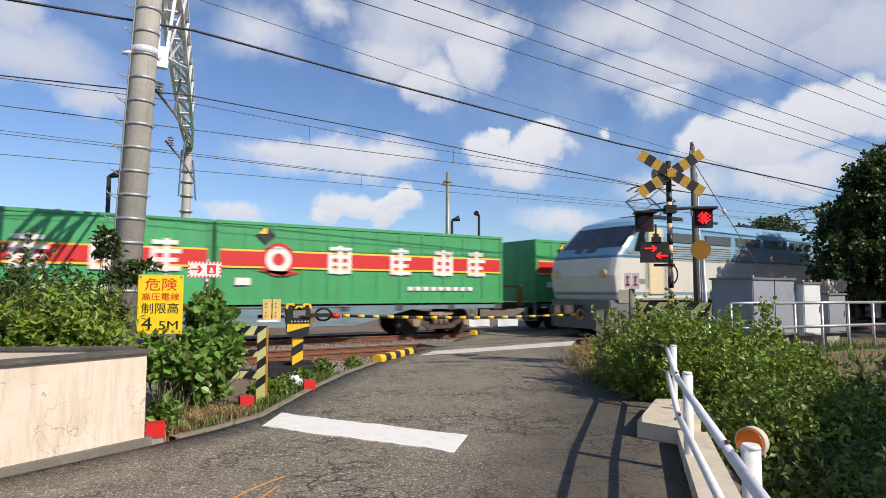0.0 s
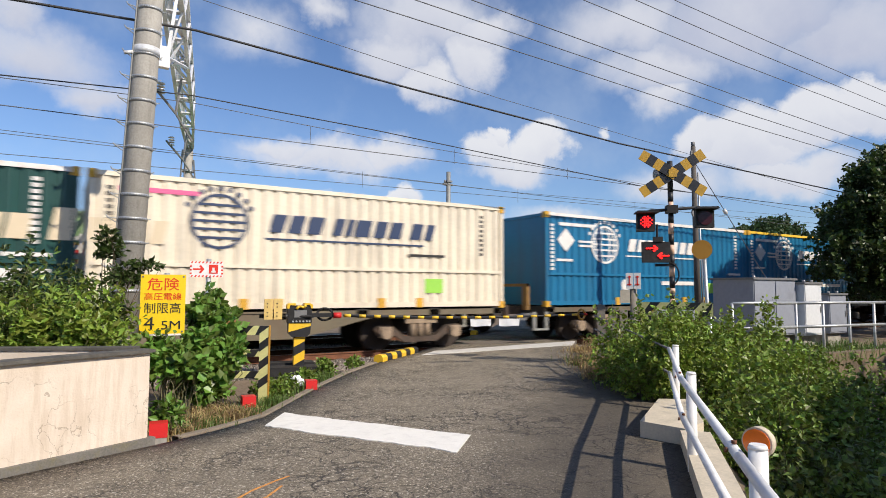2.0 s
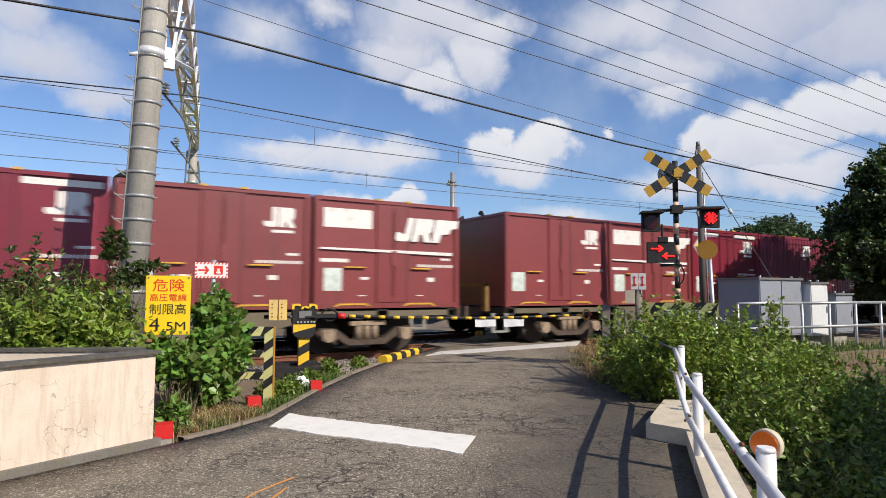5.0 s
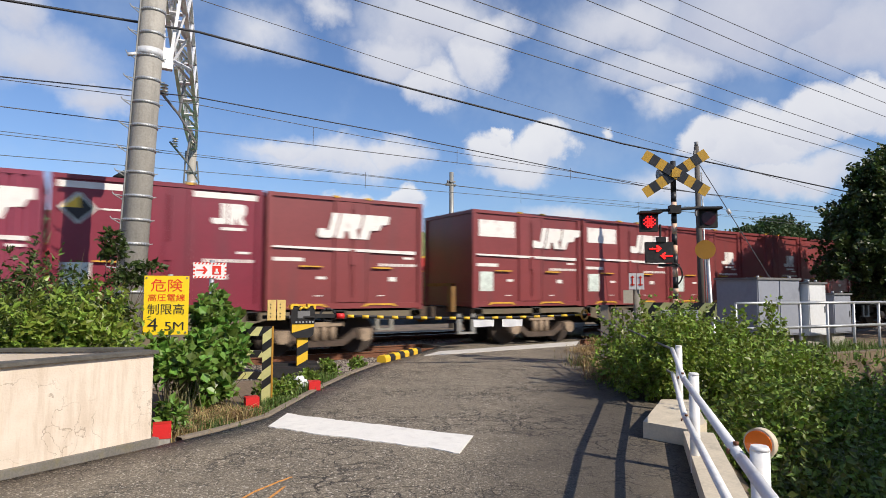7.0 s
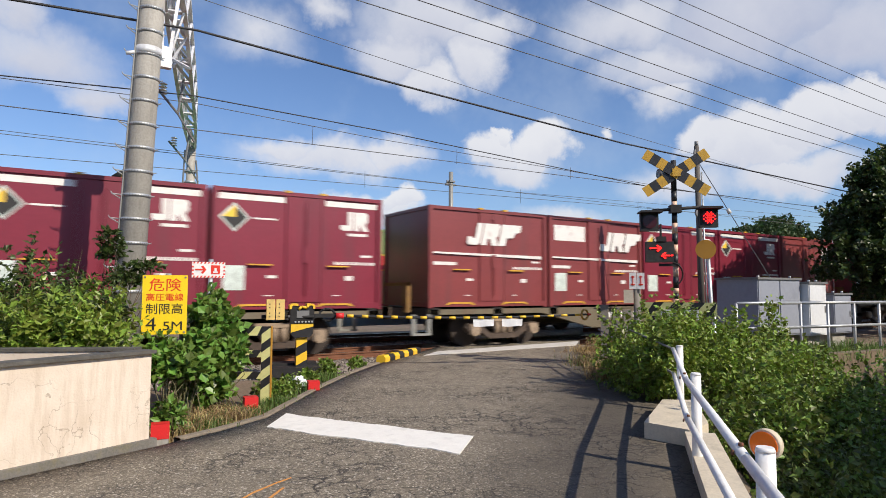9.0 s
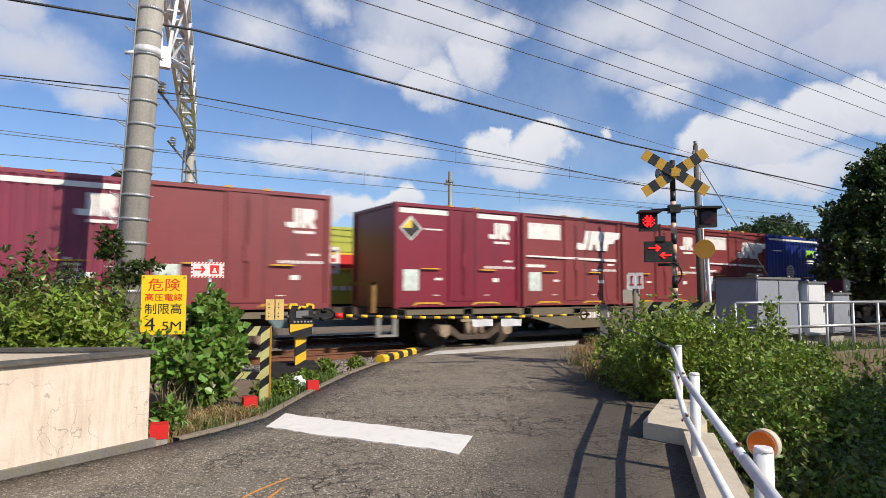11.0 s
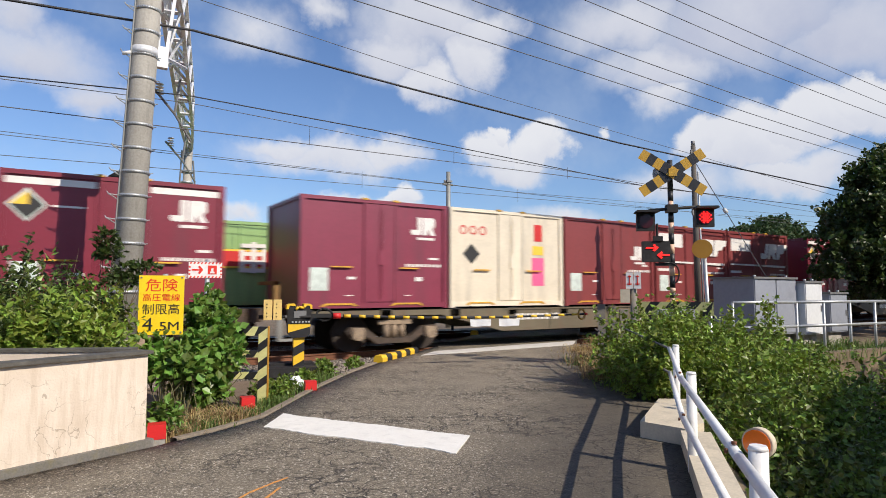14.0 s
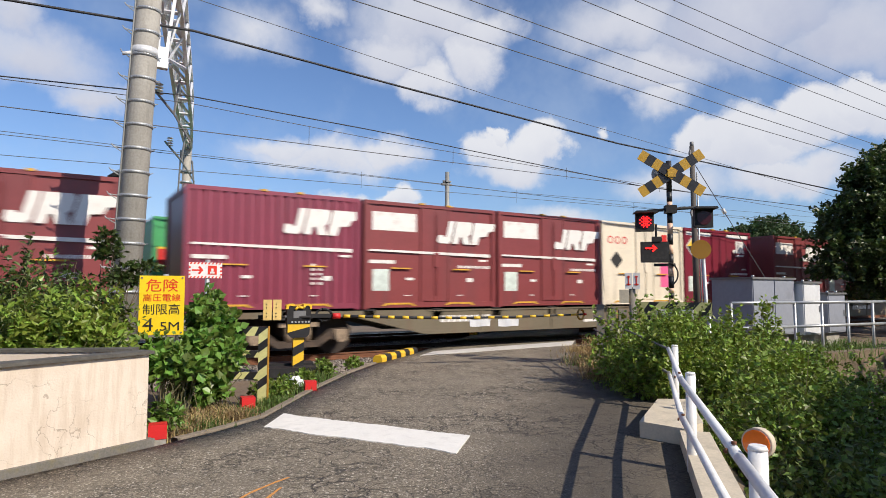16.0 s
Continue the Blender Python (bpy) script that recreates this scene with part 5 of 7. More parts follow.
def arrow_sign():
    ob = thing("alarm_button_sign", "small white sign with red arrow on a grey post", "sign", m=facing(1.73, 9.07, 0.0, 4))
    d = bmesh.new()
    bar(d, (0.03, 0.03, -0.3), (0.03, 0.03, 1.86), 0.034, 10)
    part("post", d, "galvanised", ob)
    d = bmesh.new()
    box(d, -0.22, -0.012, 1.60, 0.22, 0.0, 1.82)
    plate = part("plate", d, "sign white", ob)
    d = bmesh.new()
    for i in range(9):
        x = -0.21 + 0.048 * i
        prism(d, [(x, 1.795), (x + 0.022, 1.795), (x + 0.036, 1.82), (x + 0.014, 1.82)], -0.016, -0.01)
        prism(d, [(x, 1.60), (x + 0.022, 1.60), (x + 0.036, 1.625), (x + 0.014, 1.625)], -0.016, -0.01)
    for x in (-0.22, 0.195):
        for z in (1.64, 1.69, 1.74):
            box(d, x, -0.016, z, x + 0.025, -0.01, z + 0.022)
    part("hatching", d, "letter red", plate)
    d = bmesh.new()
    box(d, -0.18, -0.016, 1.70, -0.06, -0.01, 1.722)
    prism(d, [(-0.10, 1.755), (-0.075, 1.77), (-0.03, 1.711), (-0.075, 1.652), (-0.10, 1.667), (-0.065, 1.711)], -0.0165, -0.01)
    part("arrow", d, "letter red", plate)
    d = bmesh.new()
    box(d, 0.03, -0.016, 1.65, 0.15, -0.01, 1.775)
    icon = part("icon", d, "letter red", plate)
    d = bmesh.new()
    box(d, 0.075, -0.02, 1.68, 0.105, -0.015, 1.735)
    box(d, 0.06, -0.02, 1.665, 0.12, -0.015, 1.69)
    part("pictogram", d, "sign white", icon)


def striped(d, x0, z0, x1, z1, y0, y1, step, along="z", lean=0.5):
    """Slanted hazard stripes filling a plate: index 0 and 1 in turn."""
    n = 0
    if along == "z":
        w = x1 - x0
        z = z0 - w * lean
        while z < z1:
            pts = [(x0, z), (x1, z + w * lean), (x1, z + step + w * lean), (x0, z + step)]
            pts = [(x, min(max(q, z0), z1)) for x, q in pts]
            if pts[2][1] - pts[1][1] > 1e-4 or pts[3][1] - pts[0][1] > 1e-4:
                uniq = []
                for p in pts:
                    if not uniq or (abs(p[0] - uniq[-1][0]) + abs(p[1] - uniq[-1][1])) > 1e-5:
                        uniq.append(p)
                if len(uniq) > 2 and (abs(uniq[0][0] - uniq[-1][0]) + abs(uniq[0][1] - uniq[-1][1])) < 1e-5:
                    uniq.pop()
                if len(uniq) > 2:
                    prism(d, uniq, y0, y1, "y", n % 2)
            z += step
            n += 1
    else:
        h = z1 - z0
        x = x0 - h * lean
        while x < x1:
            pts = [(x, z0), (x + step, z0), (x + step + h * lean, z1), (x + h * lean, z1)]
            pts = [(min(max(q, x0), x1), z) for q, z in pts]
            uniq = []
            for p in pts:
                if not uniq or (abs(p[0] - uniq[-1][0]) + abs(p[1] - uniq[-1][1])) > 1e-5:
                    uniq.append(p)
            if len(uniq) > 2 and (abs(uniq[0][0] - uniq[-1][0]) + abs(uniq[0][1] - uniq[-1][1])) < 1e-5:
                uniq.pop()
            if len(uniq) > 2:
                prism(d, uniq, y0, y1, "y", n % 2)
            x += step
            n += 1


def hazard_fence():
    ob = thing("hazard_fence", "yellow and black striped fence panel by the crossing", "fence", m=facing(2.36, 8.05, 0.0, -14))
    d = bmesh.new()
    box(d, -0.14, -0.018, -0.2, -0.02, 0.018, 0.95)
    post = part("post", d, "faded yellow", ob)
    for i in range(4):
        z = 0.13 + 0.24 * i
        d = bmesh.new()
        prism(d, [(-0.141, z), (-0.019, z + 0.09), (-0.019, min(0.951, z + 0.20)), (-0.141, min(0.951, z + 0.11))], -0.021, 0.021)
        part("black_stripe", d, "hazard black", post)
    d = bmesh.new()
    box(d, -0.02, -0.022, -0.2, -0.006, 0.022, 0.955)
    part("edge_rail", d, "ochre back", ob)
    for z0, z1, x0 in ((0.83, 0.95, -0.74), (0.55, 0.64, -0.64), (0.27, 0.36, -0.64)):
        d = bmesh.new()
        striped(d, x0, z0, -0.14, z1, -0.015, 0.015, 0.13, "x", 0.9)
        part("board", d, ["faded yellow", "hazard black"], ob)
    d = bmesh.new()
    box(d, -0.79, -0.03, -0.2, -0.74, 0.03, 0.95)
    part("post", d, "hazard black", ob)


def barrier_gate():
    ob = thing("barrier_gate", "black and yellow crossing barrier machine with lowered arm", "crossing barrier", m=facing(3.70, 10.86, 0.0, 6))
    d = bmesh.new()
    box(d, -0.42, -0.28, -0.2, 0.26, 0.3, 0.02)
    box(d, -0.55, 0.1, -0.12, 0.3, 0.45, 0.10)
    part("foot", d, "machine black", ob, bevel=0.02)
    d = bmesh.new()
    box(d, -0.60, -0.30, 0.00, 0.42, 0.30, 0.06)
    box(d, -0.60, -0.30, -0.10, 0.42, -0.27, 0.00)
    part("platform", d, "machine black", ob, bevel=0.008)
    d = bmesh.new()
    striped(d, -0.09, 0.02, 0.10, 0.66, -0.1, 0.1, 0.16, "z", 0.55)
    part("pedestal", d, ["hazard black", "hazard yellow"], ob)
    d = bmesh.new()
    prism(d, [(-0.13, 0.58), (0.13, 0.58), (0.19, 0.64), (0.20, 0.83), (-0.20, 0.83), (-0.19, 0.64)], -0.15, 0.15)
    part("lower_case", d, "hazard black", ob, "black and yellow tapered case", bevel=0.015)
    d = bmesh.new()
    prism(d, [(-0.195, 0.67), (0.198, 0.775), (0.198, 0.825), (-0.195, 0.825)], -0.156, -0.146)
    part("case_stripe", d, "hazard yellow", ob, "broad yellow stripe")
    d = bmesh.new()
    box(d, -0.21, -0.17, 0.83, 0.21, 0.17, 1.14)
    case = part("drive_case", d, "machine black", ob, bevel=0.045)
    for q in (-1, 1):
        d = bmesh.new()
        prism(d, [(q * 0.07, 1.14), (q * 0.08, 1.185), (q * 0.19, 1.18), (q * 0.225, 1.155), (q * 0.225, 1.09), (q * 0.19, 1.09), (q * 0.18, 1.14), (q * 0.16, 1.155)], -0.185, 0.14)
        part("corner_guard", d, "hazard yellow", ob, "worn yellow corner guard", bevel=0.008)
        d = bmesh.new()
        bar(d, (q * 0.20, -0.12, 0.95), (q * 0.25, -0.12, 0.95), 0.035, 10)
        part("pivot", d, "dull steel", case)
    d = bmesh.new()
    for u, v in (((-0.07, 1.08), (-0.02, 1.13)), ((-0.02, 1.13), (0.07, 1.11)), ((0.07, 1.11), (0.10, 1.15))):
        bar(d, (u[0], -0.19, u[1]), (v[0], -0.19, v[1]), 0.022, 8)
    part("handle", d, "hazard yellow", case, "bent yellow handle")
    d = bmesh.new()
    box(d, -0.10, -0.185, 0.93, 0.12, -0.168, 1.06)
    part("cover", d, "dull steel", case, bevel=0.006)
    for i, x in enumerate((-0.12, -0.06, 0.0, 0.06, 0.12, 0.17)):
        d = bmesh.new()
        bar(d, (x, -0.185, 0.86), (x, -0.165, 0.86), 0.018, 8)
        part("bolt", d, "galvanised", ob)
    d = bmesh.new()
    bar(d, (-0.62, -0.05, 0.95), (0.2, -0.2, 0.95), 0.025, 8)
    box(d, -0.70, -0.06, 0.92, -0.45, -0.02, 0.985)
    part("tail_bar", d, "machine black", ob)
    for x in (-0.55, -0.385):
        d = bmesh.new()
        box(d, x - 0.072, -0.20, 0.90, x + 0.072, -0.08, 1.26)
        w = part("counterweight", d, "weight yellow", ob, "pale yellow counterweight plate", bevel=0.02)
        for z in (0.96, 1.02, 1.12, 1.18):
            e = bmesh.new()
            bar(e, (x - 0.02, -0.206, z), (x - 0.02, -0.198, z), 0.012, 8)
            part("hole", e, "machine black", w)
    d = bmesh.new()
    for i in range(14):
        a, b = i * 0.45, (i + 1) * 0.45
        bar(d, (0.45 + 0.14 * math.cos(a), -0.1, 0.98 + 0.11 * math.sin(a)), (0.45 + 0.14 * math.cos(b), -0.14 + 0.02 * i % 0.06, 0.98 + 0.11 * math.sin(b)), 0.022, 6)
    box(d, 0.2, -0.16, 0.93, 0.62, -0.06, 1.0)
    part("arm_holder", d, "machine black", ob)
    d = bmesh.new()
    bar(d, (0.6, -0.16, 0.96), (0.74, -0.16, 0.96), 0.055, 10)
    part("arm_lamp", d, "signal red", ob, "red arm lamp")
    return ob


def barrier_arm(gate):
    a, b = Vector((4.44, 10.55, 0.955)), Vector((8.62, 8.60, 0.975))
    back = gate.matrix_basis.inverted()

    def under(name, d, m, parent, label=""):
        d.transform(back)
        return part(name, d, m, parent, label)

    def at(f):
        return a.lerp(b, f) + Vector((0, 0, -0.05 * math.sin(math.pi * f)))
    d = bmesh.new()
    n = 17
    rings = []
    q = (b - a).to_track_quat("Z", "Y")
    for i in range(n + 1):
        r = 0.028 - 0.010 * i / n
        rings.append([d.verts.new(at(i / n) + q @ Vector((r * math.cos(k * math.pi / 4), r * math.sin(k * math.pi / 4), 0))) for k in range(8)])
    for u, v in zip(rings, rings[1:]):
        for k in range(8):
            d.faces.new((u[k], u[(k + 1) % 8], v[(k + 1) % 8], v[k])).smooth = True
    d.faces.new(rings[0][::-1]), d.faces.new(rings[-1])
    arm = under("arm", d, "hazard black", gate, "black barrier arm with yellow bands")
    for i in range(n):
        f = i / n
        d = bmesh.new()
        bar(d, at(f + 0.004), at(f + 0.030), 0.031 - 0.010 * f, 8)
        under("yellow_band", d, "hazard yellow", arm)
    d = bmesh.new()
    bar(d, b, b + (b - a).normalized() * 0.06, 0.022, 8)
    under("tip_lamp", d, "letter red", arm)
    for k in (0.515, 0.635):
        p = a.lerp(b, k)
        d = bmesh.new()
        s = (b - a).normalized()
        w, h = 0.40, 0.14
        rows = []
        for j in range(4):
            z = p.z - 0.075 - h * j / 3
            rows.append([d.verts.new((p.x + s.x * w * i / 6, p.y + s.y * w * i / 6 + 0.012 * math.sin(i * 1.4 + k * 9) * j / 3, z + 0.008 * math.sin(i + j))) for i in range(7)])
        for r0, r1 in zip(rows, rows[1:]):
            for i in range(6):
                d.faces.new((r0[i], r0[i + 1], r1[i + 1], r1[i]))
        ex = bmesh.ops.extrude_face_region(d, geom=d.faces[:])
        for v in [g for g in ex["geom"] if isinstance(g, bmesh.types.BMVert)]:
            v.co.y += 0.006
        under("pennant", d, "cloth white", arm, "white cloth strip hanging from the arm")
    d = bmesh.new()
    e = at(0.985)
    for i in range(16):
        u, v = i * math.pi / 8, (i + 1) * math.pi / 8
        bar(d, e + Vector((0.085 * math.cos(u), -0.02, 0.095 * math.sin(u))), e + Vector((0.085 * math.cos(v), -0.02, 0.095 * math.sin(v))), 0.020, 6)
    under("catch_ring", d, "ochre back", arm, "ochre ring at the arm's end")


def kerb_blocks():
    a, b = Vector((5.42, 11.08)), Vector((6.98, 12.36))
    d = (b - a).normalized()
    ang = math.degrees(math.atan2(d.y, d.x))

    def one(x, y, length):
        ob = thing("kerb_block", "yellow and black striped kerb block by the rails", "kerb block", "striped kerb blocks", m=pose(x, y, 0.0, 0, 0, ang))
        k = length / 2
        for i in range(2):
            e = bmesh.new()
            prism(e, [(-0.10, -0.2), (-0.10, 0.08), (-0.06, 0.13), (0.06, 0.13), (0.10, 0.08), (0.10, -0.2)], i * k, (i + 1) * k - 0.002, "x")
            part("yellow_band" if i % 2 == 0 else "black_band", e, "hazard yellow" if i % 2 == 0 else "hazard black", ob)
    for i in range(4):
        p = a.lerp(b, i / 4)
        one(p.x, p.y, 0.48)
    one(11.3, 16.2, 0.5)


def crossing_signal():
    ob = thing("crossing_signal", "striped level crossing mast with X boards and red flashing lamps", "crossing signal", m=facing(9.27, 7.05, -0.15, 14))
    edges = (-0.3, 1.44, 1.54, 1.63, 1.84, 2.02, 2.24, 2.41, 2.61, 2.80, 2.99, 3.19, 3.37, 3.94)
    bands = [(p, q, 0 if q == edges[-1] else 1 - i % 2) for i, (p, q) in enumerate(zip(edges, edges[1:]))]
    for a, b, k in bands:
        d = bmesh.new()
        bar(d, (0, 0.06, a), (0, 0.06, b), 0.049, 14)
        part("mast", d, "mast peach" if k else "hazard black", ob)
    for s in (-1, 1):
        d = bmesh.new()
        L, w = 1.30, 0.19
        m = Matrix.Translation((0.02, 0, 3.70)) @ Matrix.Rotation(radians(-33 * s), 4, "Y")
        y0 = -0.035 if s > 0 else -0.055
        box(d, -L / 2, y0, -w / 2, L / 2, y0 + 0.018, w / 2)
        d.transform(m)
        board = part("cross_board", d, "board ochre", ob, "ochre board with black stripes")
        for i in range(1, 9, 2):
            e = bmesh.new()
            box(e, -L / 2 + L * i / 9, y0 - 0.003, -w / 2 - 0.001, -L / 2 + L * (i + 1) / 9, y0 + 0.020, w / 2 + 0.001)
            e.transform(m)
            part("black_stripe", e, "hazard black", board)
    d = bmesh.new()
    box(d, -0.05, -0.072, 3.63, 0.09, -0.055, 3.77)
    part("centre_plate", d, "board ochre", ob)
    d = bmesh.new()
    bar(d, (-0.28, 0.02, 3.70), (-0.12, 0.05, 3.70), 0.09, 12, 0.04)
    part("speaker", d, "dull steel", ob)
    d = bmesh.new()
    bar(d, (-0.40, 0.0, 3.02), (0.48, 0.0, 3.08), 0.028, 8)
    bar(d, (-0.40, 0.0, 3.02), (-0.46, 0.0, 2.9), 0.028, 8)
    bar(d, (0.48, 0.0, 3.08), (0.54, 0.0, 2.98), 0.028, 8)
    box(d, -0.09, -0.06, 2.98, 0.10, 0.12, 3.12)
    part("lamp_arm", d, "machine black", ob)
    # two lamps whose glowing plate slides in front of and behind the dark lens
    for s, x, z in ((0, -0.46, 2.82), (1, 0.56, 2.88)):
        d = bmesh.new()
        box(d, x - 0.155, -0.06, z - 0.17, x + 0.155, 0.06, z + 0.17)
        lamp = part("lamp_case", d, "machine black", ob, bevel=0.03)
        d = bmesh.new()
        prism(d, [(x - 0.20, z + 0.15), (x - 0.18, z + 0.185), (x + 0.18, z + 0.185), (x + 0.20, z + 0.15)], -0.24, 0.06)
        part("lamp_hood", d, "machine black", lamp)
        d = bmesh.new()
        bar(d, (x, -0.072, z), (x, -0.062, z), 0.125, 22)
        part("lens", d, "dark lens", lamp)
        d = bmesh.new()
        for i in range(-3, 4):
            for j in range(-3, 4):
                if i * i + j * j <= 10 and (i + j) % 2 == 0 or (abs(i) < 2 and abs(j) < 3):
                    bar(d, (x + i * 0.031, -0.009, z + j * 0.031), (x + i * 0.031, 0.0, z + j * 0.031), 0.0135, 6)
        led = part("led_plate", d, "red led", ob, "glowing red light dots")
        LEDS.append((led, s))
    d = bmesh.new()
    box(d, -0.53, -0.06, 2.09, -0.05, 0.05, 2.46)
    case = part("direction_case", d, "machine black", ob, "black direction indicator with red arrows", bevel=0.02)
    d = bmesh.new()
    box(d, -0.34, -0.08, 2.46, -0.18, 0.0, 2.55)
    bar(d, (-0.26, 0.0, 2.5), (-0.26, 0.0, 2.78), 0.02, 6)
    for i in range(8):
        a, b = -1.2 + 0.35 * i, -1.2 + 0.35 * (i + 1)
        bar(d, (-0.06 + 0.16 * math.cos(a), -0.02, 1.88 + 0.2 * math.sin(a)), (-0.06 + 0.16 * math.cos(b), -0.02, 1.88 + 0.2 * math.sin(b)), 0.014, 6)
    part("bracket", d, "machine black", ob)["kind"] = "stuff"
    d = bmesh.new()
    box(d, -0.3, -0.02, 2.02, 0.06, 0.03, 2.07)
    part("bracket_arm", d, "machine black", ob)
    for k, (z, way) in enumerate(((2.34, 1), (2.21, -1))):
        d = bmesh.new()
        x = -0.37 if way > 0 else -0.17
        box(d, min(x - 0.10 * way, x + 0.10 * way), -0.009, z - 0.011, max(x - 0.10 * way, x + 0.10 * way), 0.0, z + 0.011)
        for q in (-1, 1):
            prism(d, [(x + way * 0.11, z), (x + way * 0.04, z + q * 0.06), (x + way * 0.015, z + q * 0.045), (x + way * 0.075, z)], -0.009, 0.0)
        LEDS.append((part("arrow_light", d, "red led", ob, "glowing red arrow"), 2 + k))


LEDS = []


def right_side():
    # second pole with a stay, behind the mast
    ob = thing("signal_pole", "slim grey steel pole with cable beside the rails", "pole", m=pose(14.25, 10.1, 0))
    d = bmesh.new()
    bar(d, (0.04, 0, -0.3), (-0.03, 0, 5.3), 0.092, 14, 0.062)
    part("shaft", d, "weathered pole", ob)
    d = bmesh.new()
    bar(d, (0.17, -0.06, -0.2), (0.07, -0.06, 4.6), 0.022, 8)
    part("conduit", d, "galvanised", ob, "pale cable conduit")
    d = bmesh.new()
    bar(d, (-0.03, 0, 5.3), (-0.03, 0, 5.42), 0.05, 8)
    for z in (5.1, 4.2, 3.5):
        bar(d, (-0.03, -0.02, z), (-0.03, 0.02, z), 0.12, 10)
    part("band", d, "dull steel", ob)
    ob = thing("stay_wire", "thin steel stay wire with an insulator", "stay wire")
    d = bmesh.new()
    p, q = Vector((14.25, 10.1, 4.9)), Vector((15.9, 8.3, 0.3))
    bar(d, p, q, 0.011, 5)
    part("wire", d, "wire grey", ob)
    d = bmesh.new()
    m = p.lerp(q, 0.3)
    bar(d, m - (q - p).normalized() * 0.07, m + (q - p).normalized() * 0.07, 0.05, 8)
    part("insulator", d, "porcelain", ob)
    ob = thing("disc_sign", "ochre back of a round sign on a grey tube", "sign", m=facing(10.05, 7.0, 0, 0))
    d = bmesh.new()
    bar(d, (0.12, 0.05, -0.3), (0.03, 0.05, 2.2), 0.038, 10)
    part("post", d, "galvanised", ob)
    d = bmesh.new()
    bar(d, (0, 0.0, 2.2), (0, 0.012, 2.2), 0.178, 28)
    part("disc", d, "ochre back", ob)
    ob = thing("name_board", "crossing name plate with striped hazard board", "sign", m=facing(9.15, 7.1, -0.15, -6))
    d = bmesh.new()
    striped(d, -0.45, 1.14, 0.75, 1.38, 0.0, 0.02, 0.17, "x", 0.9)
    part("hazard_board", d, ["faded yellow", "hazard black"], ob)
    d = bmesh.new()
    striped(d, -0.45, 0.92, -0.22, 1.14, 0.0, 0.02, 0.13, "x", 0.9)
    part("hazard_board", d, ["faded yellow", "hazard black"], ob)
    d = bmesh.new()
    box(d, -0.16, -0.02, 1.08, 0.46, -0.005, 1.25)
    plate = part("name_plate", d, "sign white", ob)
    part("writing", shifted(lettering("天神", 0.13), -0.02, -0.023, 1.165), "hazard black", plate)
    d = bmesh.new()
    for i in range(3):
        box(d, 0.15 + 0.1 * i, -0.025, 1.12, 0.22 + 0.1 * i, -0.018, 1.21)
    part("bars", d, "hazard black", plate)
    d = bmesh.new()
    for x in (-0.4, 0.7):
        bar(d, (x, 0.05, -0.2), (x, 0.05, 1.38), 0.03, 8)
    part("leg_pair", d, "galvanised", ob)
    ob = thing("anchor_sign", "two small white signs with red emblems on a grey post", "sign", m=facing(8.39, 7.19, 0))
    d = bmesh.new()
    bar(d, (0, 0.03, -0.3), (0, 0.03, 1.5), 0.058, 8)
    part("post", d, "grey wood", ob)
    for s in (-1, 1):
        d = bmesh.new()
        box(d, s * 0.065 - 0.06, -0.05, 1.46, s * 0.065 + 0.06, -0.035, 1.74)
        pl = part("plate", d, "sign white", ob)
        d = bmesh.new()
        box(d, s * 0.065 - 0.008, -0.056, 1.52, s * 0.065 + 0.008, -0.049, 1.69)
        box(d, s * 0.065 - 0.035, -0.056, 1.53, s * 0.065 + 0.035, -0.049, 1.55)
        box(d, s * 0.065 - 0.025, -0.056, 1.66, s * 0.065 + 0.025, -0.049, 1.68)
        part("emblem", d, "letter red", pl)
    d = bmesh.new()
    box(d, -0.22, -0.06, 1.22, -0.06, 0.06, 1.45)
    part("junction_box", d, "pale concrete", ob, bevel=0.01)
    for i, (x, y, h) in enumerate(((8.98, 8.5, 1.16), (9.18, 8.38, 1.10), (9.36, 8.28, 1.06))):
        d = bmesh.new()
        box(d, -0.075, -0.06, -0.3, 0.075, 0.06, h)
        solid("stake", d, "grey wood", "weathered grey square stake by the verge", "stake", "grey stakes by the verge", m=facing(x, y, 0, 5 * i), bevel=0.015)
    # cabinets
    def cabinet(x0, x1, y0, y1, z0, z1, m, lab):
        ob = thing("equipment_cabinet", lab, "cabinet", "cabinets beside the line")
        d = bmesh.new()
        box(d, x0, y0, z0, x1, y1, z1)
        body = part("body", d, m, ob, bevel=0.015)
        d = bmesh.new()
        box(d, x0 - 0.04, y0 - 0.04, z1, x1 + 0.04, y1 + 0.04, z1 + 0.045)
        part("lid", d, "dull steel", ob, bevel=0.01)
        d = bmesh.new()
        box(d, x0 + 0.1, y0 + 0.1, 0.0, x1 - 0.1, y1 - 0.1, z0)
        part("plinth", d, "concrete", ob)
        k = max(1, round((x1 - x0) / 0.8))
        for i in range(k):
            a = x0 + (x1 - x0) * i / k
            b = x0 + (x1 - x0) * (i + 1) / k
            d = bmesh.new()
            box(d, a + 0.02, y0 - 0.018, z0 + 0.03, b - 0.02, y0 - 0.002, z1 - 0.03)
            door = part("door", d, m, ob, bevel=0.005)
            d = bmesh.new()
            box(d, b - 0.10, y0 - 0.035, (z0 + z1) / 2 - 0.07, b - 0.07, y0 - 0.016, (z0 + z1) / 2 + 0.07)
            part("handle", d, "dull steel", door)
        for x in np.linspace(x0 + 0.2, x1 - 0.2, 2):
            d = bmesh.new()
            bar(d, (x, y0 + 0.1, z1 + 0.045), (x, y0 + 0.1, z1 + 0.085), 0.03, 8)
            part("lifting_eye", d, "galvanised", ob)
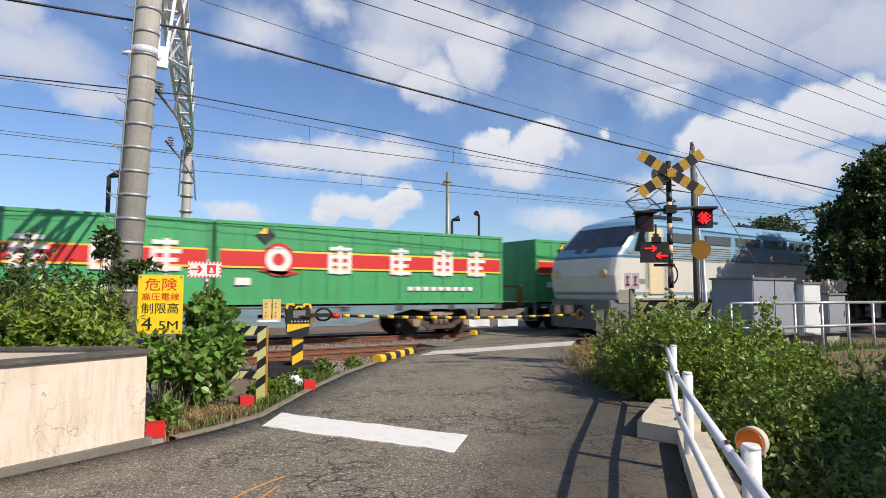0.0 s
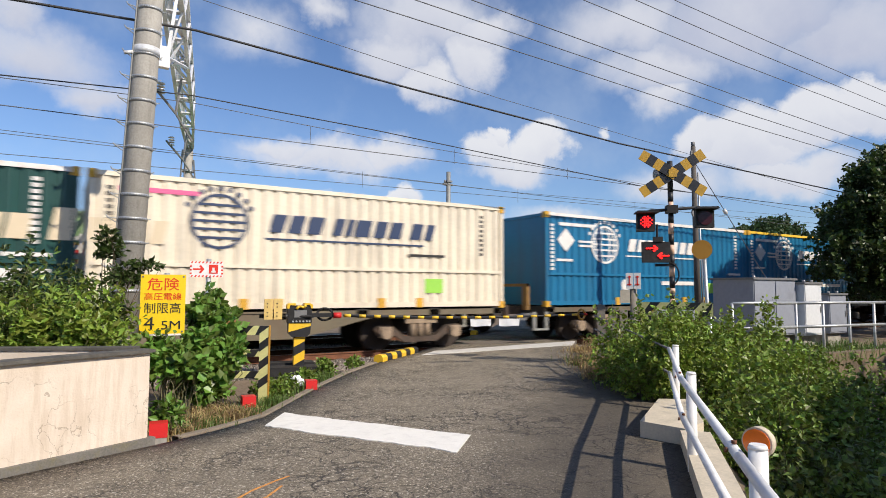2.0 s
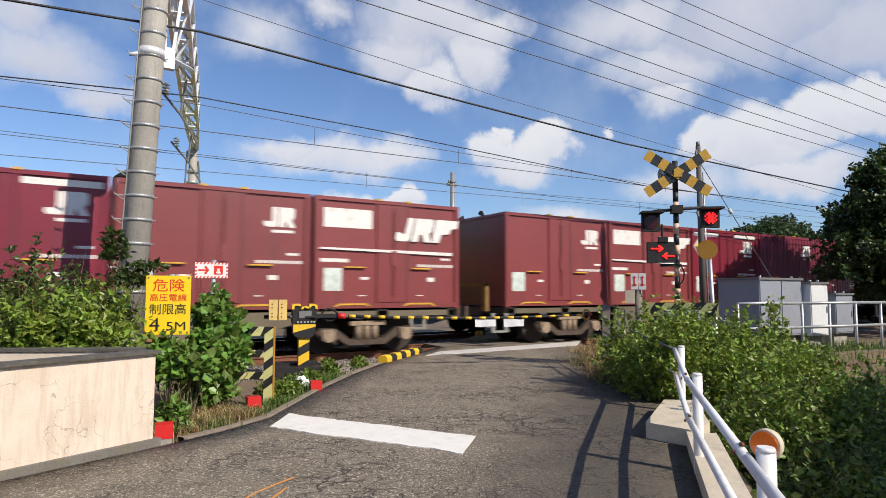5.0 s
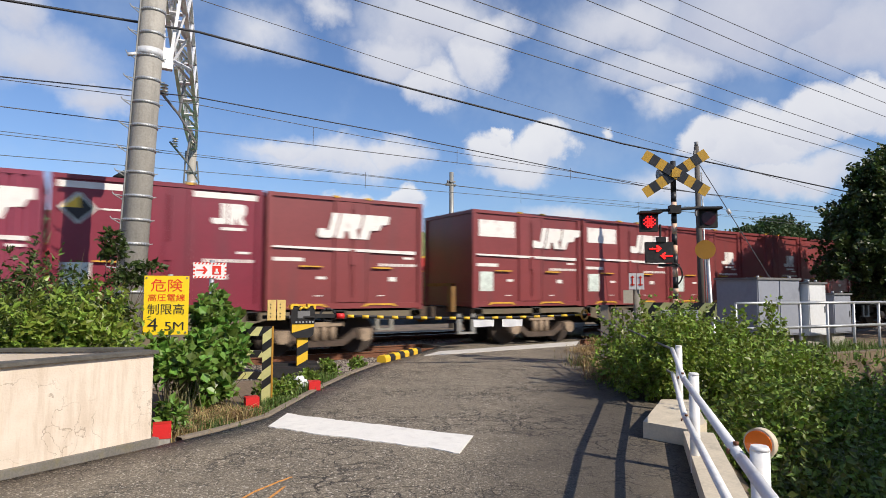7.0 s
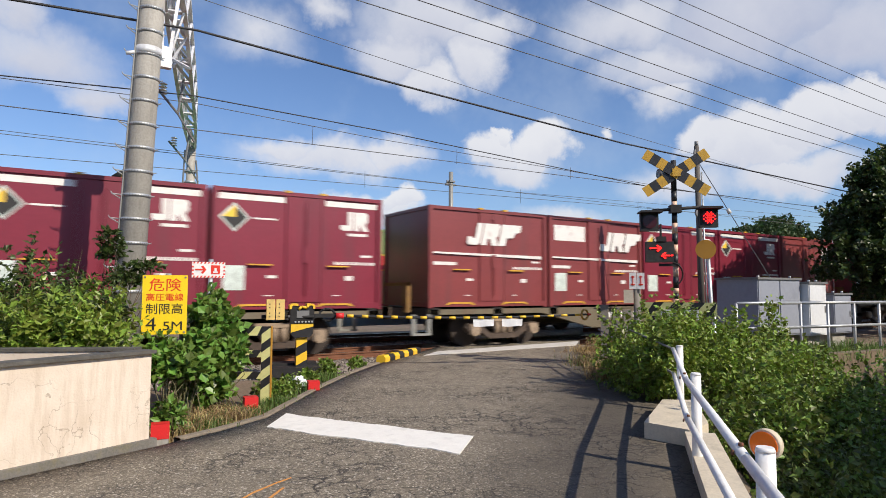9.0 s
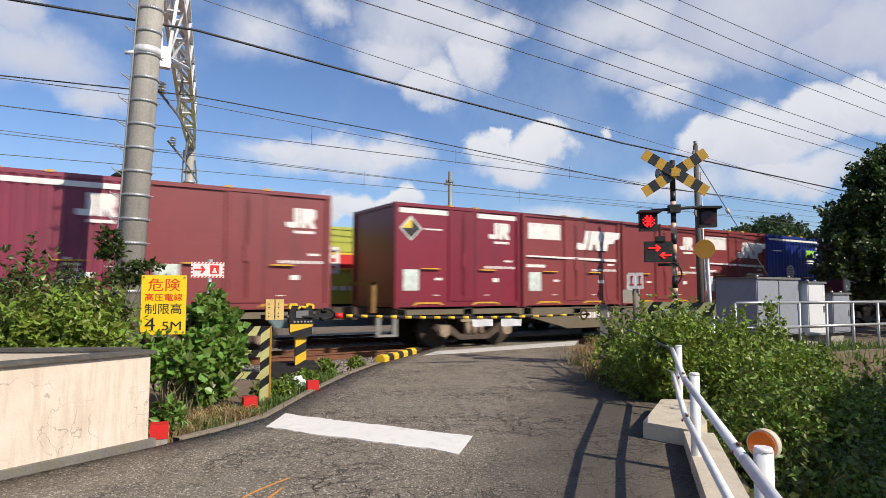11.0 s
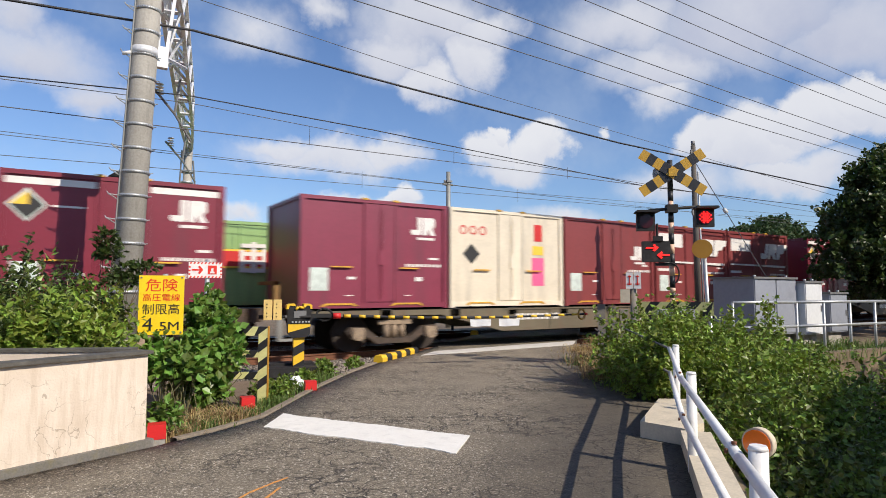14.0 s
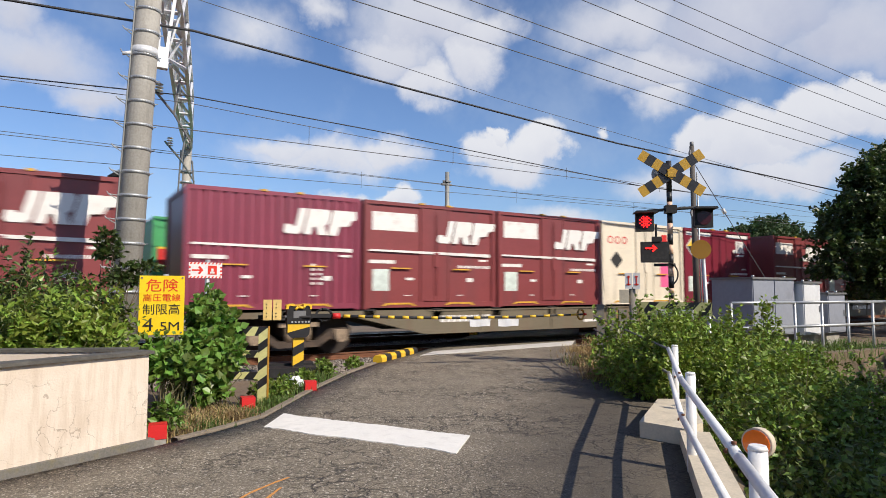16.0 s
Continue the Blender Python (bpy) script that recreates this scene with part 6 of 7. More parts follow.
    cabinet(12.36, 13.98, 7.42, 8.36, 0.48, 1.68, "cabinet grey", "grey sheet-steel equipment cabinet on a concrete plinth")
    cabinet(14.03, 14.75, 7.25, 8.2, 0.45, 1.60, "cabinet white", "white sheet-steel equipment cabinet on a concrete plinth")
    cabinet(15.4, 16.2, 7.4, 8.2, 0.45, 1.35, "cabinet grey", "small grey equipment cabinet on a concrete plinth")
    # tube fence
    ob = thing("tube_fence", "galvanised tube fence along the bank", "fence")
    pts = [Vector((10.78, 6.90)), Vector((12.52, 6.64)), Vector((15.4, 6.27)), Vector((24.0, 5.3))]
    for z in (1.2, 0.72):
        d = bmesh.new()
        for p, q in zip(pts, pts[1:]):
            bar(d, (p.x, p.y, z), (q.x, q.y, z), 0.032, 10)
        part("rail", d, "galvanised", ob)
    for x in (10.78, 11.65, 12.52, 13.35, 14.2, 15.05, 15.9, 16.9, 18, 19.2, 20.5, 22):
        for p, q in zip(pts, pts[1:]):
            if p.x <= x <= q.x:
                y = p.y + (q.y - p.y) * (x - p.x) / (q.x - p.x)
        d = bmesh.new()
        bar(d, (x, y, -0.3 if x > 11.8 else 0.3), (x, y, 1.2), 0.028, 10)
        part("post", d, "galvanised", ob)
    d = bmesh.new()
    prism(d, [(11.6, 6.30), (24, 5.05), (24, 5.3), (11.6, 6.55)], -2.2, 0.22, "z")
    solid("retaining_wall", d, "mossy concrete", "stained brown concrete retaining wall", "wall", kind="structure", bevel=0.02)


def guard_rail():
    ob = thing("guard_rail", "white painted tube guard rail along the road edge", "guard rail")
    posts = [Vector((2.51, 1.50)), Vector((4.29, 3.11)), Vector((6.28, 4.76)), Vector((0.7, -0.15))]
    for p in posts:
        d = bmesh.new()
        bar(d, (p.x, p.y, -0.25), (p.x, p.y, 0.765), 0.039, 20)
        bar(d, (p.x, p.y, 0.765), (p.x, p.y, 0.783), 0.041, 20, 0.034)
        part("post", d, "post white", ob)
    off = Vector((-0.052, 0.050))
    for z, end in ((0.725, 0.95), (0.43, 0.70)):
        d = bmesh.new()
        chain = [posts[3], posts[0], posts[1], posts[2] + Vector((0.1, 0.08))]
        for p, q in zip(chain, chain[1:]):
            p, q = p + off, q + off
            bar(d, (p.x, p.y, z), (q.x, q.y, z), 0.0245, 14)
        part("rail", d, "post white", ob)
        d = bmesh.new()
        p = posts[2] + off
        bar(d, (p.x + 0.1, p.y + 0.08, z), (8.65, 8.35, end), 0.016, 8)
        part("thin_rail", d, "dull steel", ob)
    for p in posts[:2]:
        for k, z in enumerate((0.725, 0.43)):
            d = bmesh.new()
            s = off.normalized()
            c = p + off + Vector((0.78, 0.70)) * (-0.10 if k else 0.12)
            bar(d, (c.x, c.y, z + 0.028), (c.x, c.y, z + 0.042), 0.012, 8)
            bar(d, (c.x + s.x * 0.03, c.y + s.y * 0.03, z - 0.002), (c.x + s.x * 0.04, c.y + s.y * 0.04, z), 0.012, 8)
            part("bolt", d, "rusty steel", ob)
    r = thing("road_reflector", "orange round reflector in a grey drum on a thin tube", "reflector")
    d = bmesh.new()
    bar(d, (2.64, 1.57, -0.2), (2.64, 1.57, 0.72), 0.017, 10)
    part("tube", d, "galvanised", r)
    c, w = Vector((2.625, 1.565, 0.765)), Vector((-0.93, -0.12, 0.0)).normalized()
    d = bmesh.new()
    bar(d, c + w * 0.02, c - w * 0.022, 0.066, 26)
    bar(d, c - w * 0.022, c - w * 0.05, 0.066, 26, 0.045)
    part("drum", d, "pale concrete", r)
    d = bmesh.new()
    bar(d, c + w * 0.02, c + w * 0.026, 0.058, 26)
    part("lens", d, "reflector orange", r, "orange lens")
    # kerb
    d = bmesh.new()
    prism(d, [(0.97, 0.305), (4.92, 3.695), (5.09, 3.50), (1.14, 0.11)], -0.6, 0.14, "z")
    solid("kerb", d, "pale concrete", "cream concrete kerb under the guard rail", "kerb", kind="structure", bevel=0.012)
    d = bmesh.new()
    prism(d, [(4.86, 4.11), (4.95, 3.665), (5.35, 3.75), (6.35, 4.62), (6.05, 4.84)], -0.6, 0.155, "z")
    solid("kerb_end", d, "pale concrete", "cream concrete end block of the kerb", "kerb", kind="structure", bevel=0.015)


def masts_and_wires():
    ob = thing("catenary_pole", "tall round concrete pole with steel bands and hooks", "utility pole", m=pose(0.84, 10.6, 0))
    lean = Vector((0.19, -0.16)) / 4.9

    def axis(z):
        return Vector((lean.x * (z - 1.1), lean.y * (z - 1.1), z))
    d = bmesh.new()
    bar(d, axis(-0.4), axis(9.5), 0.226, 28, 0.155)
    part("shaft", d, "concrete", ob)
    z = 1.4
    k = 0
    while z < 8.8:
        c = axis(z)
        r = 0.222 - 0.0072 * z
        d = bmesh.new()
        bar(d, c - Vector((0, 0, 0.022)), c + Vector((0, 0, 0.022)), r + 0.012, 28)
        band = part("band", d, "galvanised", ob, "perforated steel band")
        e = bmesh.new()
        for i in range(15):
            g = math.radians(-165 + 11 * i)
            u = Vector((math.cos(g), math.sin(g), 0))
            bar(e, c + u * (r + 0.011), c + u * (r + 0.0135), 0.010, 6)
        part("perforation", e, "dull steel", band)["kind"] = "stuff"
        e = bmesh.new()
        for q in (-1, 1):
            x0, x1 = c.x + q * r, c.x + q * (r + (0.14 if (q < 0) else 0.05))
            bar(e, (x0, c.y - 0.03, z), (x1, c.y - 0.06, z + 0.01), 0.009, 5)
            if q < 0:
                bar(e, (x0, c.y - 0.03, z - 0.07), (x1, c.y - 0.06, z + 0.01), 0.009, 5)
                bar(e, (x1, c.y - 0.06, z + 0.01), (x1 - 0.02, c.y - 0.06, z + 0.045), 0.009, 5)
        part("hook", e, "galvanised", band)
        z += 0.37
        k += 1
    c = axis(5.17)
    d = bmesh.new()
    bar(d, c - Vector((0, 0, 0.06)), c + Vector((0, 0, 0.06)), 0.197, 28)
    box(d, c.x + 0.18, c.y - 0.02, 4.98, c.x + 0.34, c.y + 0.10, 5.32)
    bar(d, (c.x - 0.2, c.y - 0.05, 5.12), (c.x - 0.32, c.y - 0.05, 5.08), 0.03, 8)
    part("clamp", d, "zinc white", ob, "pale clamp band")
    d = bmesh.new()
    bar(d, axis(0) + Vector((-0.22, -0.05, 0)), axis(8) + Vector((-0.185, -0.05, 0)), 0.013, 6)
    part("cable", d, "grey tube", ob)
    # truss beam over the tracks
    tr = thing("truss_beam", "galvanised lattice beam over the tracks", "truss")
    a, b = Vector((1.30, 10.55, 6.55)), Vector((3.36, 20.8, 6.05))
    side = Vector((0.98, -0.19, 0)) * 0.16

    def chord(s, f):
        """Corner lines of the beam: s 0, 1 lower, 2, 3 upper; it narrows to its ends."""
        p = a.lerp(b, f)
        w = 0.45 + 0.55 * min(1, 4 * min(f + 0.15, 1.02 - f))
        h = (0.12 + 0.75 * min(1, 3.5 * (1.0 - f)))
        return p + side * (w if s in (1, 3) else -w) + Vector((0, 0, h if s > 1 else -0.05))
    N = 9
    for s in range(4):
        d = bmesh.new()
        for i in range(N):
            bar(d, chord(s, i / N), chord(s, (i + 1) / N), 0.055, 4, turn=math.pi / 4)
        part("chord", d, "zinc white", tr)
    for i in range(N):
        d = bmesh.new()
        u, v = i / N, (i + 1) / N
        bar(d, chord(0, u), chord(1, v), 0.042, 4)
        bar(d, chord(2, u), chord(3, v), 0.042, 4)
        bar(d, chord(0, v), chord(2, u), 0.042, 4)
        bar(d, chord(1, u), chord(3, v), 0.042, 4)
        bar(d, chord(0, v), chord(1, v), 0.042, 4)
        bar(d, chord(2, v), chord(3, v), 0.042, 4)
        part("lattice", d, "zinc white", tr)
    d = bmesh.new()
    for q in (0, 1):
        bar(d, (1.20 + 0.12 * q, 10.62, 5.2), chord(q, 0.36), 0.035, 4)
        bar(d, (1.20 + 0.12 * q, 10.62, 5.2), chord(q, 0.02), 0.035, 4)
    for k in range(3):
        f = 0.12 + 0.1 * k
        p = Vector((1.26, 10.62, 5.2)).lerp(chord(0, 0.36), f * 2.4)
        bar(d, p, chord(1, 0.1 + 0.1 * k), 0.025, 4)
    part("haunch", d, "zinc white", tr)
    # insulator arms below the beam
    for f, z in ((0.42, -0.9), (0.80, -1.0)):
        d = bmesh.new()
        p = a.lerp(b, f)
        bar(d, p + Vector((0, 0, -0.05)), p + Vector((-0.1, 0, z)), 0.03, 6)
        bar(d, p + Vector((-0.1, 0, z)), p + Vector((-0.6, -0.3, z + 0.45)), 0.028, 6)
        bar(d, p + Vector((-0.1, 0, z)), p + Vector((0.3, 0.2, z - 0.55)), 0.024, 6)
        part("cantilever", d, "dull steel", tr)
        d = bmesh.new()
        for k in range(4):
            q = p + Vector((-0.45, -0.2, z + 0.36 + 0.07 * k))
            bar(d, q, q + Vector((0, 0, 0.03)), 0.09, 12, 0.05)
        part("insulator", d, "porcelain", tr)
    fp = thing("catenary_pole", "grey steel pole at the far side of the tracks", "utility pole", m=pose(3.30, 20.9, 0))
    d = bmesh.new()
    bar(d, (0, 0, -0.3), (0.05, 0, 6.3), 0.15, 14, 0.13)
    part("shaft", d, "concrete", fp)
    for z in (3.9, 4.4, 4.85, 5.2):
        d = bmesh.new()
        bar(d, (0.03, 0, z), (0.03, 0, z + 0.07), 0.19, 12)
        bar(d, (-0.2, -0.1, z + 0.03), (0.27, 0.1, z + 0.03), 0.015, 5)
        part("band", d, "galvanised", fp)
    d = bmesh.new()
    bar(d, (-0.22, -0.1, 4.4), (-0.16, -0.1, 5.9), 0.028, 6)
    bar(d, (0.3, -0.1, 4.3), (0.18, -0.1, 5.6), 0.028, 6)
    part("brace", d, "dull steel", fp)
    fp = thing("catenary_pole", "grey pole with a cross arm beyond the tracks", "utility pole", m=pose(15.31, 24.0, 0))
    d = bmesh.new()
    bar(d, (0, 0, -0.3), (0, 0, 7.0), 0.13, 12, 0.10)
    part("shaft", d, "grey tube", fp)
    d = bmesh.new()
    box(d, -0.30, -0.06, 6.35, 0.22, 0.06, 6.45)
    bar(d, (-0.2, 0, 6.45), (-0.2, 0, 6.6), 0.05, 8)
    box(d, -0.14, -0.14, 6.5, 0.14, 0.14, 6.58)
    part("cross_arm", d, "dull steel", fp)
    for x, y, z, s in ((1.08, 20.0, 4.7, 1), (14.25, 22.0, 4.45, 1), (17.1, 24.0, 5.05, -1)):
        lp = thing("flood_lamp", "small black lamp on a thin post beyond the tracks", "lamp", "lamps beyond the tracks", m=pose(x, y, 0))
        d = bmesh.new()
        bar(d, (0, 0, -0.3), (0, 0, z), 0.06, 8)
        part("post", d, "machine black", lp)
        d = bmesh.new()
        bar(d, (0, 0, z), (0.28 * s, -0.15, z + 0.10), 0.05, 8, 0.13)
        part("head", d, "machine black", lp, bevel=0.01)
    # overhead lines, along the tracks
    def line(pts, r, m, label):
        """A wire through places in order, drawn on past both ends."""
        pts = [Vector(p) for p in pts]
        lo, hi = pts[0] + (pts[0] - pts[1]).normalized() * 70, pts[-1] + (pts[-1] - pts[-2]).normalized() * 90
        c = bpy.data.curves.new("wire", "CURVE")
        c.dimensions, c.bevel_depth, c.bevel_resolution = "3D", r, 1
        sp = c.splines.new("POLY")
        way = [lo] + pts + [hi]
        sp.points.add(len(way) - 1)
        for k, v in zip(sp.points, way):
            k.co = (*v, 1)
        c.materials.append(MATS[m])
        return tagged(new("overhead_wire", c), label, "wire", "overhead wires")
    dark, thin = "dark overhead cable strung beside the railway", "thin overhead wire above the railway track"
    line([(-0.79, 10.6, 5.62), (1.73, 10.6, 5.75), (5.9, 10.6, 5.50), (11.9, 10.6, 5.18), (21.92, 10.6, 4.97)], 0.020, "wire black", dark)
    line([(1.83, 10.6, 6.30), (8.0, 10.6, 5.70), (14.18, 10.6, 5.29)], 0.006, "wire grey", thin)
    line([(-1.14, 13.8, 5.40), (2.22, 13.8, 5.60), (6.6, 13.8, 5.47), (16.91, 13.8, 4.97), (27.99, 13.8, 5.09)], 0.013, "wire black", thin)
    line([(-1.14, 13.83, 5.36), (2.24, 13.8, 5.44), (6.6, 13.8, 5.25), (16.91, 13.8, 5.05)], 0.008, "wire grey", thin)
    line([(-1.11, 13.82, 4.84), (16.49, 13.82, 4.99)], 0.010, "wire grey", thin)
    line([(-1.42, 17.85, 5.15), (28.19, 17.85, 5.07)], 0.009, "wire grey", thin)
    line([(-1.42, 17.8, 5.22), (14.0, 17.8, 5.10), (36.3, 17.85, 5.6)], 0.008, "wire grey", thin)
    line([(-1.40, 17.9, 4.66), (36.24, 17.9, 5.30)], 0.009, "wire grey", thin)
    for way in (((3.48, 8.0, 5.65), (8.14, 8.0, 5.47), (12.56, 8.0, 5.26), (19.08, 8.0, 5.08)), ((4.42, 8.0, 5.92), (8.15, 8.0, 5.77), (13.25, 8.0, 5.53), (19.27, 8.0, 5.32)),
                ((5.47, 8.0, 6.20), (8.15, 8.0, 6.08), (13.27, 8.0, 5.86), (19.63, 8.0, 5.62)), ((8.02, 8.0, 6.87), (12.85, 8.0, 6.66), (20.16, 8.0, 6.47)),
                ((9.50, 8.0, 7.25), (13.33, 8.0, 7.08), (20.2, 8.0, 6.88)), ((10.64, 8.0, 7.57), (14.09, 8.0, 7.46), (20.24, 8.0, 7.31))):
        # scaled away from the eye: fits the view, keeps shadows off the train
        line([Vector((0, 0, 1.43)).lerp(Vector(p), 2.6) for p in way], 0.020, "wire grey", "thin overhead power line beyond the tracks")
    d = bmesh.new()
    for x in (4.9, 9.0, 13.2, 17.6):
        bar(d, (x, 13.81, 5.36 - 0.009 * x), (x, 13.82, 4.88), 0.006, 5)
    for x in (1.6, 8.1, 14.5, 21):
        bar(d, (x, 17.85, 4.72), (x, 17.85, 5.24), 0.006, 5)
    tagged(solid("wire_droppers", d, "wire grey", "thin vertical hangers between the overhead wires", "wire", kind="stuff"))


# ---- plants ----
def leaf_mesh(name, spots, size, material, rng, fold=0.25, slim=0.45, up=0.45):
    """Folded leaves, one at each spot (place, outward way)."""
    n = len(spots)
    P = np.array([s[0] for s in spots], float)
    O = np.array([s[1] for s in spots], float)
    d = rng.normal(size=(n, 3)) + O * 0.9 + np.array([0, 0, -0.15])
    d /= np.linalg.norm(d, axis=1)[:, None]
    nrm = rng.normal(size=(n, 3)) * 0.55 + np.array([0, 0, up]) + O * 0.5
    nrm -= (nrm * d).sum(1)[:, None] * d
    nrm /= np.linalg.norm(nrm, axis=1)[:, None] + 1e-9
    s = np.cross(d, nrm)
    L = size * (0.6 + 0.8 * rng.random(n))[:, None]
    w = L * slim
    tip = P + d * L
    mid = P + d * L * 0.45
    a = mid + s * w + nrm * w * fold
    b = mid - s * w + nrm * w * fold
    c = mid - nrm * w * 0.05
    V = np.stack([P, a, tip, b, c], 1).reshape(-1, 3)
    k = np.arange(n)[:, None] * 5
    F = np.concatenate([k + np.array([[0, 4, 1]]), k + np.array([[1, 4, 2]]), k + np.array([[0, 3, 4]]), k + np.array([[3, 2, 4]])], 0)
    me = bpy.data.meshes.new(name)
    me.from_pydata(V.tolist(), [], F.tolist())
    me.materials.append(MATS[material])
    return me


def blob_spots(blobs, n, rng, shell=0.55, shoots=0):
    vol = np.array([b[3] * b[4] * b[5] for b in blobs]) ** 0.67
    out = []
    seeds = rng.random((len(blobs), 3)) * 40
    for i, (b, share) in enumerate(zip(blobs, vol / vol.sum())):
        want = int(n * share)
        got = 0
        while got < want:
            v = Vector(rng.normal(size=3)).normalized()
            if v.z < -0.35:
                continue
            lump = 1.0 + 0.42 * noise.noise(v * 2.2 + Vector(seeds[i])) + 0.24 * noise.noise(v * 6 + Vector(seeds[i]))
            if noise.noise(v * 4.5 + Vector(seeds[i]) * 1.7) < -0.08:
                continue
            r = lump * (shell + (1 - shell) * rng.random() ** 0.5)
            out.append(((b[0] + v.x * r * b[3], b[1] + v.y * r * b[4], b[2] + v.z * r * b[5]), (v.x, v.y, v.z)))
            got += 1
    # young shoots standing out of the mass, leaves along each
    for i in range(shoots):
        p, v = out[int(rng.integers(len(out)))]
        if v[2] < 0.05:
            continue
        way = Vector(v) * 0.45 + Vector((rng.normal() * 0.28, rng.normal() * 0.28, 0.75))
        way = way.normalized() * (0.16 + 0.30 * rng.random())
        for k in range(13):
            f = (k + 1) / 13
            q = Vector(p) + way * f + Vector((0, 0, -0.06 * f * f))
            t = rng.random() * 6.283
            out.append((tuple(q), (math.cos(t) * 1.2, math.sin(t) * 1.2, 0.3)))
    return out


def plant(name, label, category, base, blobs, n, size, leaf, wood="stem", seed=1, group="", slim=0.45, stems=14, thick=0.012, shell=0.55, shoots=0):
    rng = np.random.default_rng(seed)
    ob = thing(name, label, category, group)
    spots = blob_spots(blobs, n, rng, shell, shoots)
    fol = new("foliage", leaf_mesh("foliage", spots, size, leaf, rng, slim=slim))
    fol.parent = ob
    fol["kind"] = "stuff"
    d = bmesh.new()
    for i in range(stems):
        q = Vector(spots[int(rng.integers(len(spots)))][0])
        p = Vector(base) + Vector((rng.normal() * 0.12, rng.normal() * 0.12, 0))
        m = p.lerp(q, 0.5) + Vector((rng.normal() * 0.08, rng.normal() * 0.08, 0.12))
        bar(d, p, m, thick, 5, thick * 0.7)
        bar(d, m, q, thick * 0.7, 5, thick * 0.3)
    part("branchwork", d, wood, ob)["kind"] = "stuff"
    return ob


def tree(name, label, x, y, h, blobs, n, size, leaf, seed, trunk=0.16):
    rng = np.random.default_rng(seed)
    ob = thing(name, label, "tree")
    d = bmesh.new()
    z0 = ground_height(x, y) - 0.2
    top = Vector((x + 0.2, y, h * 0.75))
    pts = [Vector((x, y, z0)), Vector((x + 0.1, y + 0.05, h * 0.25)), Vector((x + 0.05, y, h * 0.5)), top]
    for i in range(3):
        bar(d, pts[i], pts[i + 1], trunk * (1 - 0.27 * i), 9, trunk * (1 - 0.27 * (i + 1)))
    part("trunk", d, "bark", ob)
    for b in blobs:
        d = bmesh.new()
        q = Vector(b[:3])
        p = pts[1].lerp(pts[3], min(1, max(0, (q.z - h * 0.3) / (h * 0.7))))
        m = p.lerp(q, 0.5) + Vector((0, 0, 0.15))
        bar(d, p, m, trunk * 0.4, 6, trunk * 0.25)
        bar(d, m, q, trunk * 0.25, 6, trunk * 0.08)
        for k in range(3):
            e = q + Vector(rng.normal(size=3)) * min(b[3:6]) * 0.5
            bar(d, m, e, trunk * 0.12, 5, trunk * 0.04)
        part("limb", d, "bark", ob)
    crown = new("crown", leaf_mesh("crown", blob_spots(blobs, n, rng, 0.5), size, leaf, rng))
    crown.parent = ob
    crown["kind"] = "stuff"
    return ob


def blades(name, label, area, n, length, material, seed, lean=0.5, width=0.006):
    """Grass in a polygon-free strip: area is a list of (x, y, z, spread)."""
    rng = np.random.default_rng(seed)
    V, F = [], []
    for i in range(n):
        a = area[int(rng.integers(len(area)))]
        x, y = a[0] + rng.normal() * a[3], a[1] + rng.normal() * a[3]
        z = a[2]
        L = length * (0.5 + rng.random())
        t = rng.random() * 6.283
        dx, dy = math.cos(t) * lean * L * rng.random(), math.sin(t) * lean * L * rng.random()
        wx, wy = -math.sin(t) * width, math.cos(t) * width
        k = len(V)
        V += [(x - wx, y - wy, z), (x + wx, y + wy, z), (x + dx * 0.4 + wx, y + dy * 0.4 + wy, z + L * 0.6), (x + dx * 0.4 - wx, y + dy * 0.4 - wy, z + L * 0.6), (x + dx, y + dy, z + L * (1 - 0.3 * lean))]
        F += [(k, k + 1, k + 2, k + 3), (k + 3, k + 2, k + 4)]
    me = bpy.data.meshes.new(name)
    me.from_pydata(V, [], F)
    me.materials.append(MATS[material])
    return tagged(new(name, me), label, "grass", kind="stuff")


